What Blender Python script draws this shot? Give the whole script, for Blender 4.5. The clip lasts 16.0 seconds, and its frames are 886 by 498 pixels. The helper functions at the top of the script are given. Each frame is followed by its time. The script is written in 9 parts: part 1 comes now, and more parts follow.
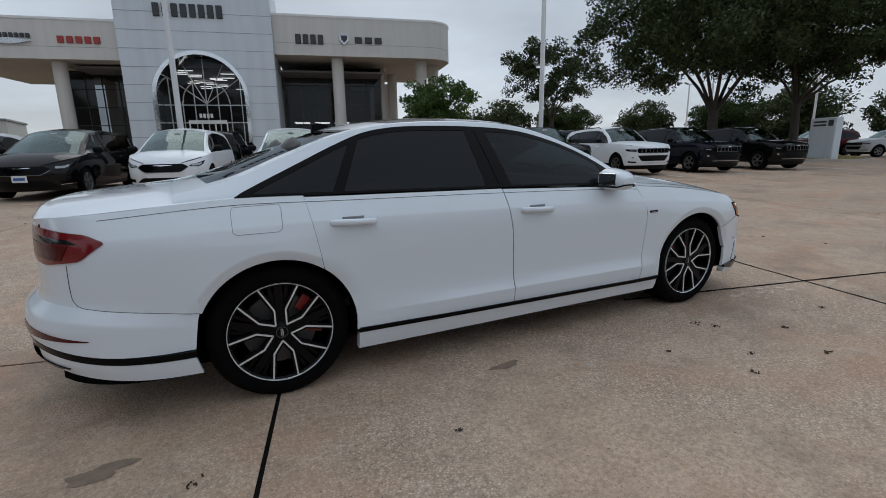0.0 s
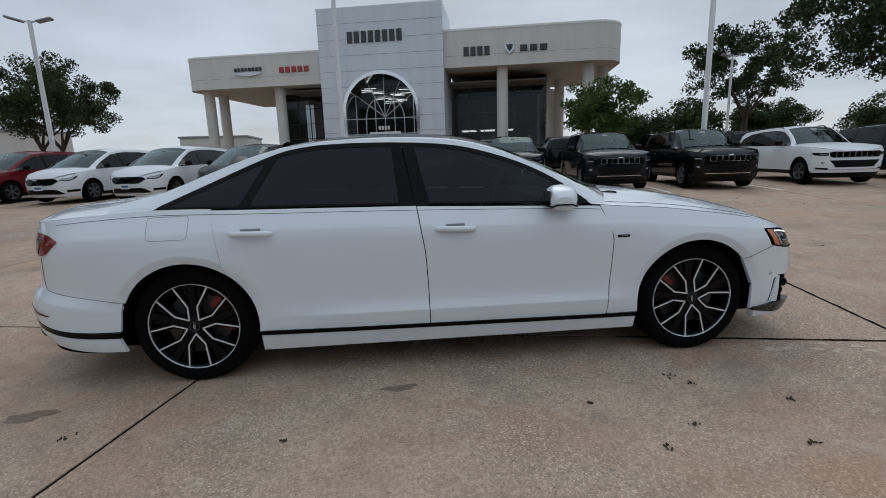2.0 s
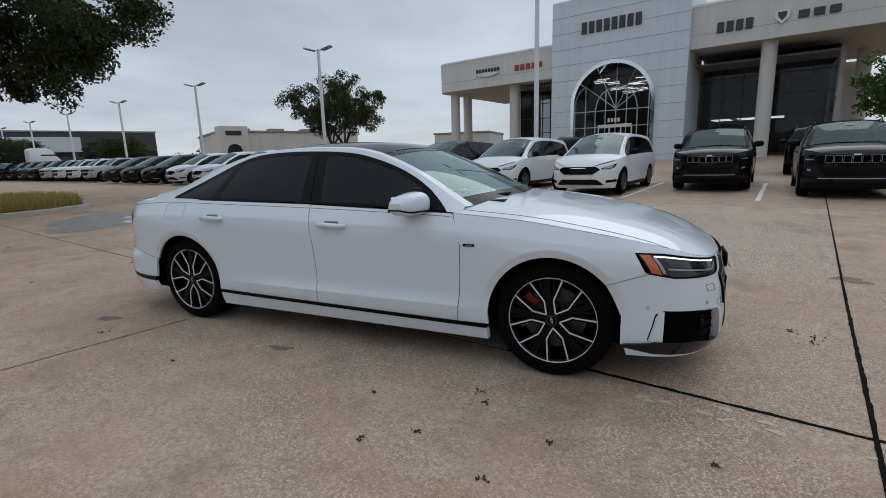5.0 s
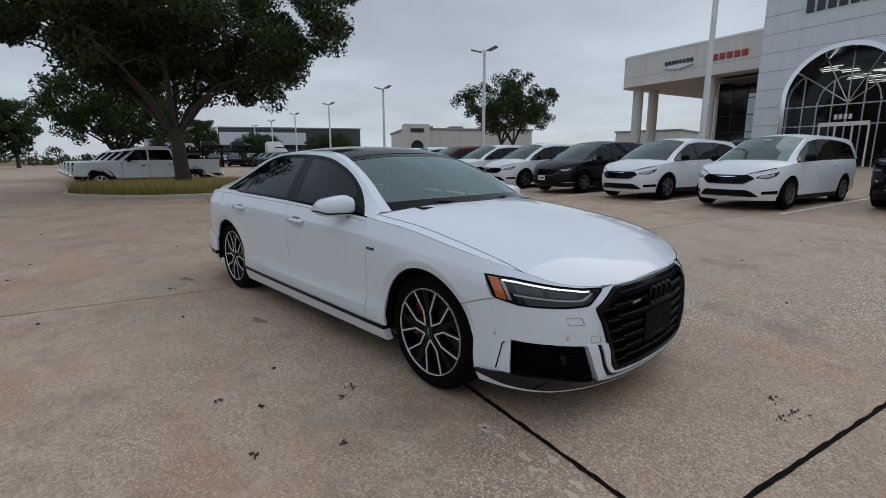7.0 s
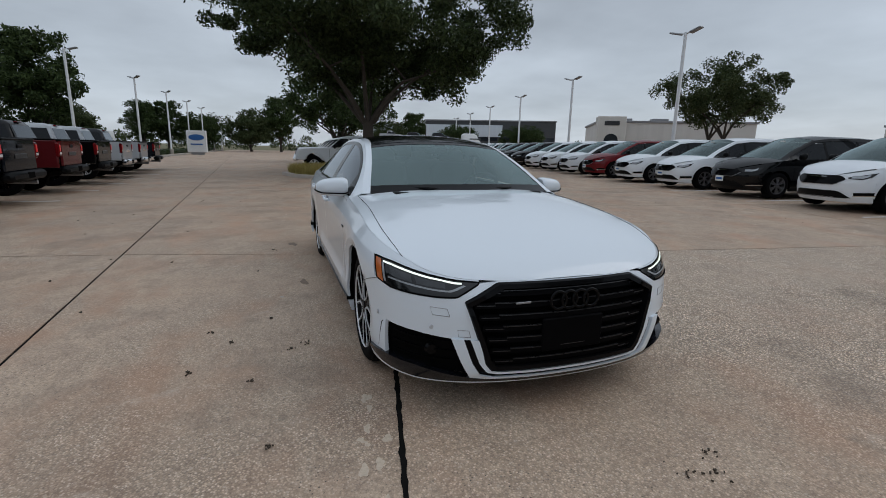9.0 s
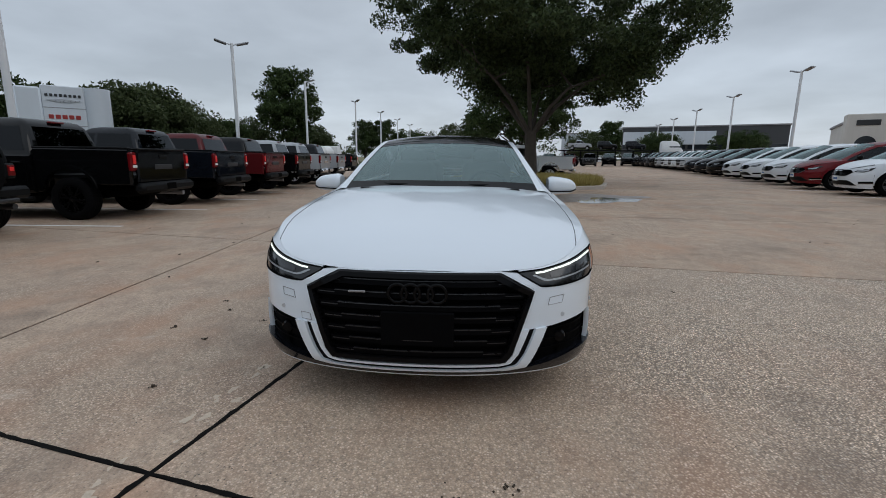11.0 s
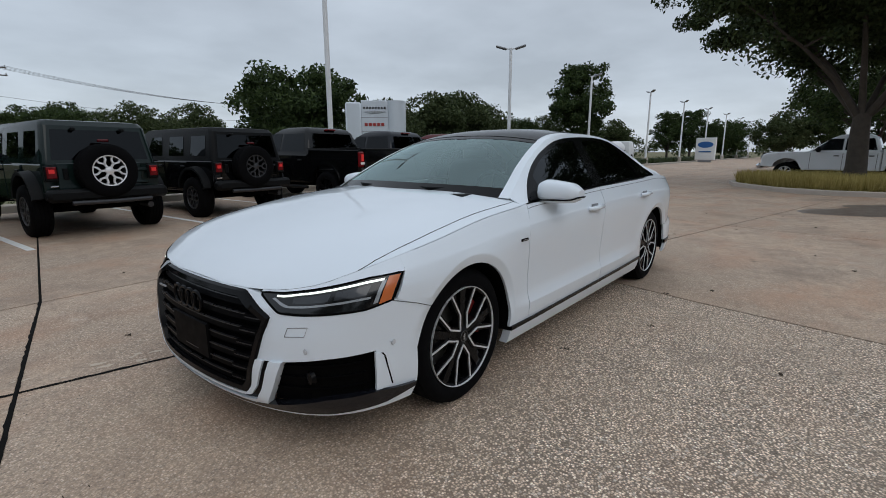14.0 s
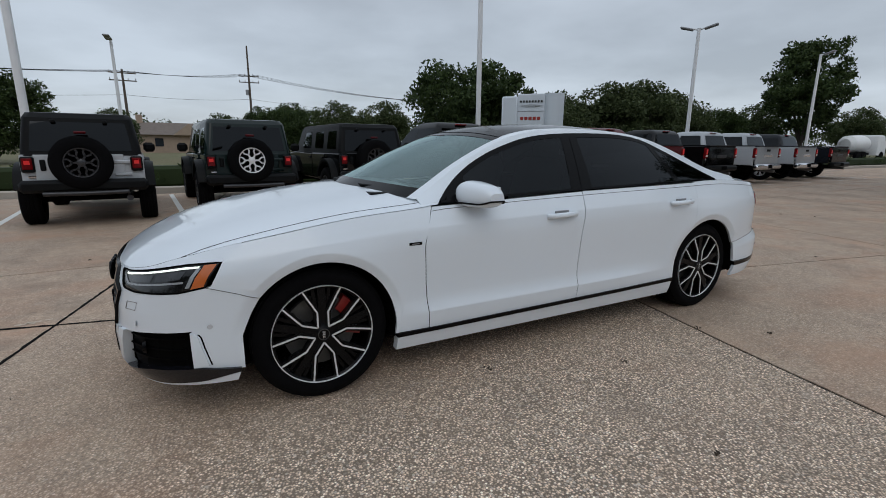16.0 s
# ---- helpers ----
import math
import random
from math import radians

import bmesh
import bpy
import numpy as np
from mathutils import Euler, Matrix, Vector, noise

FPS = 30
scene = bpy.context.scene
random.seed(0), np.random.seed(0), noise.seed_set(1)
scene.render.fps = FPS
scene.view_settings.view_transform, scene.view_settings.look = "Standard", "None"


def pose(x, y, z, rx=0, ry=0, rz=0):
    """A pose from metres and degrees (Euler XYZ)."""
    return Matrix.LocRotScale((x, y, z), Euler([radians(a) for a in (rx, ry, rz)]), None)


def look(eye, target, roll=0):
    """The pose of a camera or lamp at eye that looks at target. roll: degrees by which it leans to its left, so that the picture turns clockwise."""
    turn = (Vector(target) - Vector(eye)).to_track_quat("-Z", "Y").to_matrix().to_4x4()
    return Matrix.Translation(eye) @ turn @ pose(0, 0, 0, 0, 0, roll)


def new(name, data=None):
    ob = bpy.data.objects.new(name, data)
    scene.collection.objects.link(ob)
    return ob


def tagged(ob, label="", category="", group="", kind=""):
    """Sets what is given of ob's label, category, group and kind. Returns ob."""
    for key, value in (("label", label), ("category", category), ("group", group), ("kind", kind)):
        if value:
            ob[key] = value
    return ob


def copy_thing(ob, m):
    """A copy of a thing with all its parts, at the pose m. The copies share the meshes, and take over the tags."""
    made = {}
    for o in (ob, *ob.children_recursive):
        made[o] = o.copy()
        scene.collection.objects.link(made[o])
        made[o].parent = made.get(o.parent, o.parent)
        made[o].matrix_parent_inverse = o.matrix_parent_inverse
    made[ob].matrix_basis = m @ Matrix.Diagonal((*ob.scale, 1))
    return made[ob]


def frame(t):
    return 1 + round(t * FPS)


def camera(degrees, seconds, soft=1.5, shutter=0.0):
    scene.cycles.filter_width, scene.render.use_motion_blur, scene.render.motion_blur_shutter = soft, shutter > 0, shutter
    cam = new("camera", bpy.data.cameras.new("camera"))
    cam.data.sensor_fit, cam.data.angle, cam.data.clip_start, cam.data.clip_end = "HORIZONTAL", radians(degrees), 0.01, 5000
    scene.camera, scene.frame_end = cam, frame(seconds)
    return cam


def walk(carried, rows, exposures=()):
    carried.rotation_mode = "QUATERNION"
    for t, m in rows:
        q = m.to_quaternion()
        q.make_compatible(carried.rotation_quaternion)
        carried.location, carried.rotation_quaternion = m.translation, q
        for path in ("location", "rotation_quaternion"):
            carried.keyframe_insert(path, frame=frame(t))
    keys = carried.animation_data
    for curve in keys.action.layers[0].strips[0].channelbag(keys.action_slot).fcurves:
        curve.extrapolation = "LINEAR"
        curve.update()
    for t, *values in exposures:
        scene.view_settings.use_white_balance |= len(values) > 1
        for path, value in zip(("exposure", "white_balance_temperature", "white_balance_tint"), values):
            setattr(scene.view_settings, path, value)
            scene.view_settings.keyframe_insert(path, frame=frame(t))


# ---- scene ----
EXPOSURE = 0.02
cam = camera(87.0, 16.0, soft=0.9)
PATH = [
    (0, (-1.799, -3.332, 1.281), (-0.948, -1.573, 0.856), -1.0),
    (0.5, (-1.461, -3.405, 1.294), (-0.776, -1.569, 0.897), -1.4),
    (1, (-1.071, -3.489, 1.292), (-0.558, -1.594, 0.909), -1.7),
    (1.5, (-0.679, -3.573, 1.304), (-0.34, -1.639, 0.925), -1.9),
    (2, (-0.279, -3.692, 1.307), (-0.121, -1.735, 0.922), -1.8),
    (2.5, (0.121, -3.751, 1.32), (0.098, -1.791, 0.921), -1.9),
    (3, (0.526, -3.828, 1.321), (0.332, -1.879, 0.917), -2.1),
    (3.2, (0.689, -3.839, 1.327), (0.436, -1.897, 0.923), -2.1),
    (5.3, (2.335, -3.487, 1.331), (1.418, -1.751, 0.951), -1.7),
    (5.5, (2.491, -3.408, 1.329), (1.514, -1.705, 0.95), -1.7),
    (6, (2.87, -3.197, 1.343), (1.744, -1.587, 0.971), -1.6),
    (6.5, (3.228, -2.956, 1.352), (1.948, -1.463, 0.985), -1.0),
    (7, (3.541, -2.664, 1.373), (2.116, -1.313, 0.992), -0.2),
    (7.5, (3.852, -2.392, 1.367), (2.295, -1.201, 0.968), 0.3),
    (8, (4.088, -2.074, 1.361), (2.418, -1.056, 0.943), 0.7),
    (8.5, (4.31, -1.771, 1.355), (2.549, -0.921, 0.934), 1.2),
    (8.7, (4.365, -1.635, 1.357), (2.572, -0.856, 0.937), 1.3),
    (11, (4.672, 0.261, 1.269), (2.713, 0.134, 0.884), 0.6),
    (11.5, (4.579, 0.671, 1.276), (2.647, 0.339, 0.881), 0.7),
    (12, (4.447, 1.058, 1.269), (2.561, 0.526, 0.869), 0.6),
    (12.5, (4.229, 1.402, 1.278), (2.409, 0.675, 0.878), 0.2),
    (13, (3.992, 1.734, 1.287), (2.256, 0.823, 0.889), 0.2),
    (13.5, (3.7, 2.018, 1.285), (2.069, 0.932, 0.88), -0.0),
    (14, (3.395, 2.277, 1.293), (1.884, 1.032, 0.887), -0.1),
    (14.5, (3.108, 2.542, 1.305), (1.729, 1.151, 0.901), 0.1),
    (15, (2.795, 2.769, 1.313), (1.562, 1.249, 0.901), 0.2),
    (15.5, (2.469, 3.009, 1.317), (1.386, 1.381, 0.897), 0.3),
    (16, (2.11, 3.2, 1.319), (1.176, 1.484, 0.886), 0.4),
]
walk(cam, [(t, look(eye, target, roll)) for t, eye, target, roll in PATH],
     [(0, EXPOSURE), (6.3, EXPOSURE), (7.5, EXPOSURE - 0.13), (8, EXPOSURE - 0.14), (9, EXPOSURE - 0.12), (11, EXPOSURE), (14, EXPOSURE + 0.03), (15, EXPOSURE - 0.06), (16, EXPOSURE - 0.03)])

# ---------------------------------------------------------------- sky and light
world = bpy.data.worlds.new("overcast_sky")
scene.world = world
world.use_nodes = True
wt = world.node_tree
wt.nodes.clear()


def wn(kind, **vals):
    n = wt.nodes.new(kind)
    for k, v in vals.items():
        n.inputs[k].default_value = v
    return n


w_out = wn("ShaderNodeOutputWorld")
w_bg = wn("ShaderNodeBackground", Strength=1.0)
w_sky = wt.nodes.new("ShaderNodeTexSky")
w_sky.sky_type = "NISHITA"
w_sky.sun_disc = False
w_sky.sun_elevation = radians(42)
w_sky.sun_rotation = radians(13)
w_co = wn("ShaderNodeTexCoord")
w_sep = wn("ShaderNodeSeparateXYZ")
wt.links.new(w_co.outputs["Generated"], w_sep.inputs[0])
# overcast gradient: dimmer at the horizon, brighter towards the zenith
w_grad = wn("ShaderNodeMapRange", **{"From Min": 0.0, "From Max": 1.0, "To Min": 0.0, "To Max": 1.0})
wt.links.new(w_sep.outputs["Z"], w_grad.inputs["Value"])
w_ramp = wt.nodes.new("ShaderNodeValToRGB")
w_ramp.color_ramp.elements[0].position = 0.0
w_ramp.color_ramp.elements[0].color = (0.495, 0.55, 0.618, 1)
w_ramp.color_ramp.elements[1].position = 1.0
w_ramp.color_ramp.elements[1].color = (0.68, 0.76, 0.86, 1)
e = w_ramp.color_ramp.elements.new(0.14)
e.color = (0.46, 0.515, 0.582, 1)
e = w_ramp.color_ramp.elements.new(0.35)
e.color = (0.425, 0.475, 0.537, 1)
e = w_ramp.color_ramp.elements.new(0.6)
e.color = (0.62, 0.69, 0.78, 1)
wt.links.new(w_grad.outputs[0], w_ramp.inputs[0])
# soft banks of cloud, drawn out along the horizon
w_div = wn("ShaderNodeVectorMath")
w_div.operation = "DIVIDE"
w_zz = wn("ShaderNodeMath")
w_zz.operation = "ADD"
w_zz.inputs[1].default_value = 0.18
w_abs = wn("ShaderNodeMath")
w_abs.operation = "ABSOLUTE"
wt.links.new(w_sep.outputs["Z"], w_abs.inputs[0])
wt.links.new(w_abs.outputs[0], w_zz.inputs[0])
wt.links.new(w_co.outputs["Generated"], w_div.inputs[0])
wt.links.new(w_zz.outputs[0], w_div.inputs[1])
w_noise = wn("ShaderNodeTexNoise", Scale=1.1, Detail=5.0, Roughness=0.5)
wt.links.new(w_div.outputs[0], w_noise.inputs["Vector"])
w_mr = wn("ShaderNodeMapRange", **{"From Min": 0.3, "From Max": 0.7, "To Min": 0.80, "To Max": 1.16})
wt.links.new(w_noise.outputs["Fac"], w_mr.inputs["Value"])
w_mul = wn("ShaderNodeVectorMath")
w_mul.operation = "SCALE"
wt.links.new(w_ramp.outputs[0], w_mul.inputs[0])
wt.links.new(w_mr.outputs[0], w_mul.inputs["Scale"])
w_sk = wn("ShaderNodeVectorMath")
w_sk.operation = "SCALE"
w_sk.inputs["Scale"].default_value = 0.012
wt.links.new(w_sky.outputs[0], w_sk.inputs[0])
w_add = wn("ShaderNodeVectorMath")
w_add.operation = "ADD"
wt.links.new(w_mul.outputs[0], w_add.inputs[0])
wt.links.new(w_sk.outputs[0], w_add.inputs[1])
wt.links.new(w_add.outputs[0], w_bg.inputs["Color"])
wt.links.new(w_bg.outputs[0], w_out.inputs[0])

sun_data = bpy.data.lights.new("sun", "SUN")
sun_data.energy = 0.4
sun_data.angle = radians(40)
sun_data.color = (1.0, 0.97, 0.93)
sun = new("sun", sun_data)
sun.matrix_world = look((6, 26, 24), (0, 0, 0))


# ---------------------------------------------------------------- mesh helpers
class M:
    """Vertices and faces of one mesh."""

    def __init__(self):
        self.v, self.f = [], []

    def grid(self, rows, close=False, flip=False):
        n0, w = len(self.v), len(rows[0])
        for r in rows:
            self.v += [tuple(p) for p in r]
        for i in range(len(rows) - 1):
            for j in range(w if close else w - 1):
                a, b = n0 + i * w + j, n0 + i * w + (j + 1) % w
                q = (a, b, b + w, a + w)
                self.f.append(q[::-1] if flip else q)
        return self

    def poly(self, pts, flip=False):
        n0 = len(self.v)
        self.v += [tuple(p) for p in pts]
        idx = tuple(range(n0, n0 + len(pts)))
        self.f.append(idx[::-1] if flip else idx)
        return self

    def box(self, c, s, b=0.0, m=None):
        """A box with chamfered edges: centre, full sizes, chamfer."""
        cx, cy, cz = c
        hx, hy, hz = s[0] / 2, s[1] / 2, s[2] / 2
        n0 = len(self.v)
        if b <= 0:
            pts = [(x, y, z) for x in (-hx, hx) for y in (-hy, hy) for z in (-hz, hz)]
            fs = [(0, 1, 3, 2), (4, 6, 7, 5), (0, 4, 5, 1), (2, 3, 7, 6), (0, 2, 6, 4), (1, 5, 7, 3)]
        else:
            b = min(b, hx * 0.9, hy * 0.9, hz * 0.9)
            pts, ix = [], {}
            for sx in (-1, 1):
                for sy in (-1, 1):
                    for sz in (-1, 1):
                        for k in range(3):
                            q = [sx * (hx - b), sy * (hy - b), sz * (hz - b)]
                            q[k] += (sx, sy, sz)[k] * b
                            ix[(sx, sy, sz, k)] = len(pts)
                            pts.append(tuple(q))
            fs = []
            for k in range(3):
                o = [a for a in range(3) if a != k]
                for sg in (-1, 1):
                    loop = []
                    for (p, q) in ((-1, -1), (1, -1), (1, 1), (-1, 1)):
                        key = [0, 0, 0]
                        key[k], key[o[0]], key[o[1]] = sg, p, q
                        loop.append(ix[(*key, k)])
                    flip = (sg < 0) != (k == 1)
                    fs.append(tuple(loop[::-1] if flip else loop))
            for k in range(3):
                o = [a for a in range(3) if a != k]
                for p in (-1, 1):
                    for q in (-1, 1):
                        ka, kb = [0, 0, 0], [0, 0, 0]
                        ka[o[0]], ka[o[1]], ka[k] = p, q, -1
                        kb[o[0]], kb[o[1]], kb[k] = p, q, 1
                        loop = (ix[(*ka, o[0])], ix[(*kb, o[0])], ix[(*kb, o[1])], ix[(*ka, o[1])])
                        fs.append(loop)
            for sx in (-1, 1):
                for sy in (-1, 1):
                    for sz in (-1, 1):
                        fs.append(tuple(ix[(sx, sy, sz, k)] for k in range(3)))
        for p in pts:
            p = Vector((p[0], p[1], p[2]))
            if m is not None:
                p = m @ p
            self.v.append((p[0] + cx, p[1] + cy, p[2] + cz))
        self.f += [tuple(n0 + i for i in q) for q in fs]
        return self

    def lathe(self, prof, axis="y", c=(0, 0, 0), n=32, a0=0.0, a1=2 * math.pi):
        """Turns (radius, along) pairs round an axis."""
        full = abs(a1 - a0 - 2 * math.pi) < 1e-6
        rows = []
        for r, h in prof:
            row = []
            for i in range(n if full else n + 1):
                a = a0 + (a1 - a0) * i / n
                p, q = r * math.cos(a), r * math.sin(a)
                row.append({"y": (c[0] + p, c[1] + h, c[2] + q), "z": (c[0] + p, c[1] + q, c[2] + h), "x": (c[0] + h, c[1] + p, c[2] + q)}[axis])
            rows.append(row)
        return self.grid(rows, close=full)

    def tube(self, pts, radius, n=8, cap=True):
        """A tube along points; radius is one number or one for each point."""
        pts = [Vector(p) for p in pts]
        rad = radius if isinstance(radius, (list, tuple)) else [radius] * len(pts)
        rows, up = [], None
        for i, p in enumerate(pts):
            d = (pts[min(i + 1, len(pts) - 1)] - pts[max(i - 1, 0)]).normalized()
            if up is None:
                up = Vector((0, 0, 1)) if abs(d.z) < 0.9 else Vector((1, 0, 0))
            s = d.cross(up).normalized()
            up = s.cross(d).normalized()
            rows.append([p + (s * math.cos(2 * math.pi * k / n) + up * math.sin(2 * math.pi * k / n)) * rad[i] for k in range(n)])
        self.grid(rows, close=True)
        if cap:
            self.poly(rows[0], flip=False)
            self.poly(rows[-1], flip=True)
        return self

    def prism(self, outline, h0, h1, axis="y"):
        """Pushes a 2D outline through from h0 to h1 along an axis; the outline is in the two other axes, in order."""
        def at(p, h):
            return {"y": (p[0], h, p[1]), "x": (h, p[0], p[1]), "z": (p[0], p[1], h)}[axis]
        a, b = [at(p, h0) for p in outline], [at(p, h1) for p in outline]
        self.grid([a, b], close=True)
        self.poly(a)
        self.poly(b, flip=True)
        return self

    def add(self, other, m):
        n0 = len(self.v)
        self.v += [tuple(m @ Vector(p)) for p in other.v]
        self.f += [tuple(n0 + i for i in q) for q in other.f]
        return self

    def mirrored(self):
        o = M()
        o.v = [(p[0], -p[1], p[2]) for p in self.v]
        o.f = [q[::-1] for q in self.f]
        return o

    def mesh(self, name, mat=None, smooth=35):
        me = bpy.data.meshes.new(name)
        me.from_pydata(self.v, [], self.f)
        bm = bmesh.new()
        bm.from_mesh(me)
        bmesh.ops.recalc_face_normals(bm, faces=bm.faces)
        bm.to_mesh(me)
        bm.free()
        if smooth:
            me.polygons.foreach_set("use_smooth", [True] * len(me.polygons))
            me.set_sharp_from_angle(angle=radians(smooth))
        if mat:
            me.materials.append(mat)
        return me


def part(name, m, mat, parent, label="", smooth=35, kind=""):
    ob = new(name, m.mesh(name, mat, smooth) if isinstance(m, M) else m)
    ob.parent = parent
    return tagged(ob, label=label, kind=kind)


def thing(name, label, category, at=None, group="", kind=""):
    ob = new(name)
    ob.empty_display_size = 0.2
    if at is not None:
        ob.matrix_basis = at
    return tagged(ob, label, category, group, kind)


def solid(name, m, mat, label, category, at=None, group="", kind="", smooth=35):
    ob = new(name, m.mesh(name, mat, smooth))
    if at is not None:
        ob.matrix_basis = at
    return tagged(ob, label, category, group, kind)


def lerp(a, b, t):
    return a + (b - a) * t


def curve_at(table, x):
    return float(np.interp(x, [p[0] for p in table], [p[1] for p in table]))


def smooth_at(table, x):
    """Smooth interpolation through (x, value) pairs."""
    xs = [p[0] for p in table]
    ys = [p[1] for p in table]
    if x <= xs[0]:
        return ys[0]
    if x >= xs[-1]:
        return ys[-1]
    i = max(k for k in range(len(xs) - 1) if xs[k] <= x)
    def slope(k):
        if k == 0 or k == len(xs) - 1:
            j = min(max(k, 0), len(xs) - 2)
            j = 0 if k == 0 else len(xs) - 2
            return (ys[j + 1] - ys[j]) / (xs[j + 1] - xs[j])
        return (ys[k + 1] - ys[k - 1]) / (xs[k + 1] - xs[k - 1])
    h = xs[i + 1] - xs[i]
    t = (x - xs[i]) / h
    return (ys[i] * (2 * t ** 3 - 3 * t ** 2 + 1) + slope(i) * h * (t ** 3 - 2 * t ** 2 + t)
            + ys[i + 1] * (-2 * t ** 3 + 3 * t ** 2) + slope(i + 1) * h * (t ** 3 - t ** 2))


def resample(pts, n):
    """n points at even steps along a polyline."""
    pts = [tuple(float(c) for c in p) for p in pts]
    d = [0.0]
    for a, b in zip(pts, pts[1:]):
        d.append(d[-1] + math.dist(a, b))
    out = []
    for i in range(n):
        s = d[-1] * i / (n - 1)
        k = min(max([j for j in range(len(d)) if d[j] <= s + 1e-9]), len(pts) - 2)
        t = (s - d[k]) / max(d[k + 1] - d[k], 1e-9)
        out.append(tuple(lerp(a, b, t) for a, b in zip(pts[k], pts[k + 1])))
    return out


def ground_z(y):
    """The lot rises gently towards the showroom."""
    return 0.018 * max(0.0, min(y, 60.0) - 1.5)


# ---------------------------------------------------------------- materials
class Mat:
    """A node material with a Principled shader."""

    def __init__(self, name, color=(0.5, 0.5, 0.5), rough=0.5, metal=0.0, **more):
        self.m = bpy.data.materials.new(name)
        self.m.use_nodes = True
        self.t = self.m.node_tree
        self.b = self.t.nodes["Principled BSDF"]
        self.set("Base Color", (*color, 1))
        self.set("Roughness", rough)
        self.set("Metallic", metal)
        for k, v in more.items():
            self.set(k.replace("_", " "), v)

    def set(self, k, v):
        self.b.inputs[k].default_value = v

    def n(self, kind, **vals):
        nd = self.t.nodes.new("ShaderNode" + kind)
        for k, v in vals.items():
            nd.inputs[k.replace("_", " ")].default_value = v
        return nd

    def link(self, a, b):
        self.t.links.new(a, b)

    def coords(self, scale=(1, 1, 1), which="Object"):
        co = self.n("TexCoord")
        mp = self.n("Mapping")
        mp.inputs["Scale"].default_value = scale
        self.link(co.outputs[which], mp.inputs[0])
        return mp.outputs[0]

    def noise(self, vec, scale, detail=4.0, rough=0.55):
        nd = self.n("TexNoise", Scale=scale, Detail=detail, Roughness=rough)
        self.link(vec, nd.inputs["Vector"])
        return nd.outputs["Fac"]

    def rng(self, val, a, b, c, d):
        nd = self.n("MapRange", From_Min=a, From_Max=b, To_Min=c, To_Max=d)
        self.link(val, nd.inputs["Value"])
        return nd.outputs[0]

    def mix(self, fac, a, b, mode="MIX"):
        nd = self.t.nodes.new("ShaderNodeMix")
        nd.data_type, nd.blend_type = "RGBA", mode
        for i, s in ((0, fac), (6, a), (7, b)):
            if isinstance(s, (int, float)):
                nd.inputs[i].default_value = s
            elif isinstance(s, tuple):
                nd.inputs[i].default_value = (*s, 1) if len(s) == 3 else s
            else:
                self.link(s, nd.inputs[i])
        return nd.outputs[2]

    def color(self, s):
        self.link(s, self.b.inputs["Base Color"])

    def rough(self, s):
        self.link(s, self.b.inputs["Roughness"])

    def bump(self, h, strength=0.2, dist=0.01):
        nd = self.n("Bump", Strength=strength, Distance=dist)
        self.link(h, nd.inputs["Height"])
        self.link(nd.outputs[0], self.b.inputs["Normal"])


def simple(name, color, rough=0.5, metal=0.0, vary=0.12, scale=6.0, bump=0.0, **more):
    """A plain surface with a little uneven tone and gloss."""
    a = Mat(name, color, rough, metal, **more)
    v = a.coords()
    f = a.noise(v, scale, 5)
    a.color(a.mix(f, tuple(c * (1 - vary) for c in color), tuple(min(1, c * (1 + vary)) for c in color)))
    a.rough(a.rng(a.noise(v, scale * 3.1), 0.3, 0.7, max(0.02, rough - 0.06), min(1, rough + 0.06)))
    if bump:
        a.bump(a.noise(v, scale * 14), bump, 0.004)
    return a.m


def paint(name, color=None, coat=0.6, ior=1.4):
    """Car paint; without a colour it takes each object's own."""
    a = Mat(name, color or (0.5, 0.5, 0.5), 0.4, Coat_Weight=coat, Coat_Roughness=0.055, Coat_IOR=ior, Specular_IOR_Level=0.06 if color else 0.0)
    v = a.coords()
    dust = a.rng(a.noise(v, 2.2, 6), 0.45, 0.8, 0.0, 0.03)
    if color:
        a.color(a.mix(dust, color, tuple(c * 0.86 + 0.03 for c in color)))
    else:
        oi = a.n("ObjectInfo")
        a.color(a.mix(dust, oi.outputs["Color"], (0.045, 0.046, 0.048)))
    a.rough(a.rng(a.noise(v, 9, 3), 0.3, 0.7, 0.28, 0.38))
    return a.m


MAT_WHITE = paint("glacier_white_paint", (0.722, 0.775, 0.825), 1.0, 1.5)
MAT_PAINT = paint("car_paint", None, 0.6, 1.5)
MAT_GLOSS = simple("gloss_black", (0.0035, 0.0035, 0.004), 0.12, vary=0.2, Specular_IOR_Level=0.1)
MAT_SPLITTER = simple("lacquered_black", (0.006, 0.0065, 0.009), 0.14, vary=0.2, Specular_IOR_Level=0.5)
MAT_BLACK = simple("black_plastic", (0.0045, 0.005, 0.0055), 0.5, vary=0.25, scale=12, bump=0.05, Specular_IOR_Level=0.12)
MAT_BAR_EDGE = simple("satin_bar_edge", (0.018, 0.018, 0.0195), 0.3, vary=0.2)
# near-black that puts the shade of gaps, wells and hollows into the colour
MAT_VOID = simple("cavity_shade_black", (0.002, 0.002, 0.002), 0.95, Specular_IOR_Level=0.05)
MAT_RUBBER = simple("tyre_rubber", (0.0035, 0.0035, 0.004), 0.8, vary=0.3, scale=9, bump=0.12, Specular_IOR_Level=0.06)
MAT_SILVER = simple("machined_alloy", (0.80, 0.81, 0.83), 0.4, 0.5, vary=0.06)
MAT_RIM_BLACK = simple("black_rim", (0.0035, 0.0035, 0.004), 0.25, 0.0, vary=0.2, Specular_IOR_Level=0.14)
MAT_RIM_GREY = simple("grey_rim", (0.2, 0.2, 0.21), 0.35, 0.8, vary=0.1)
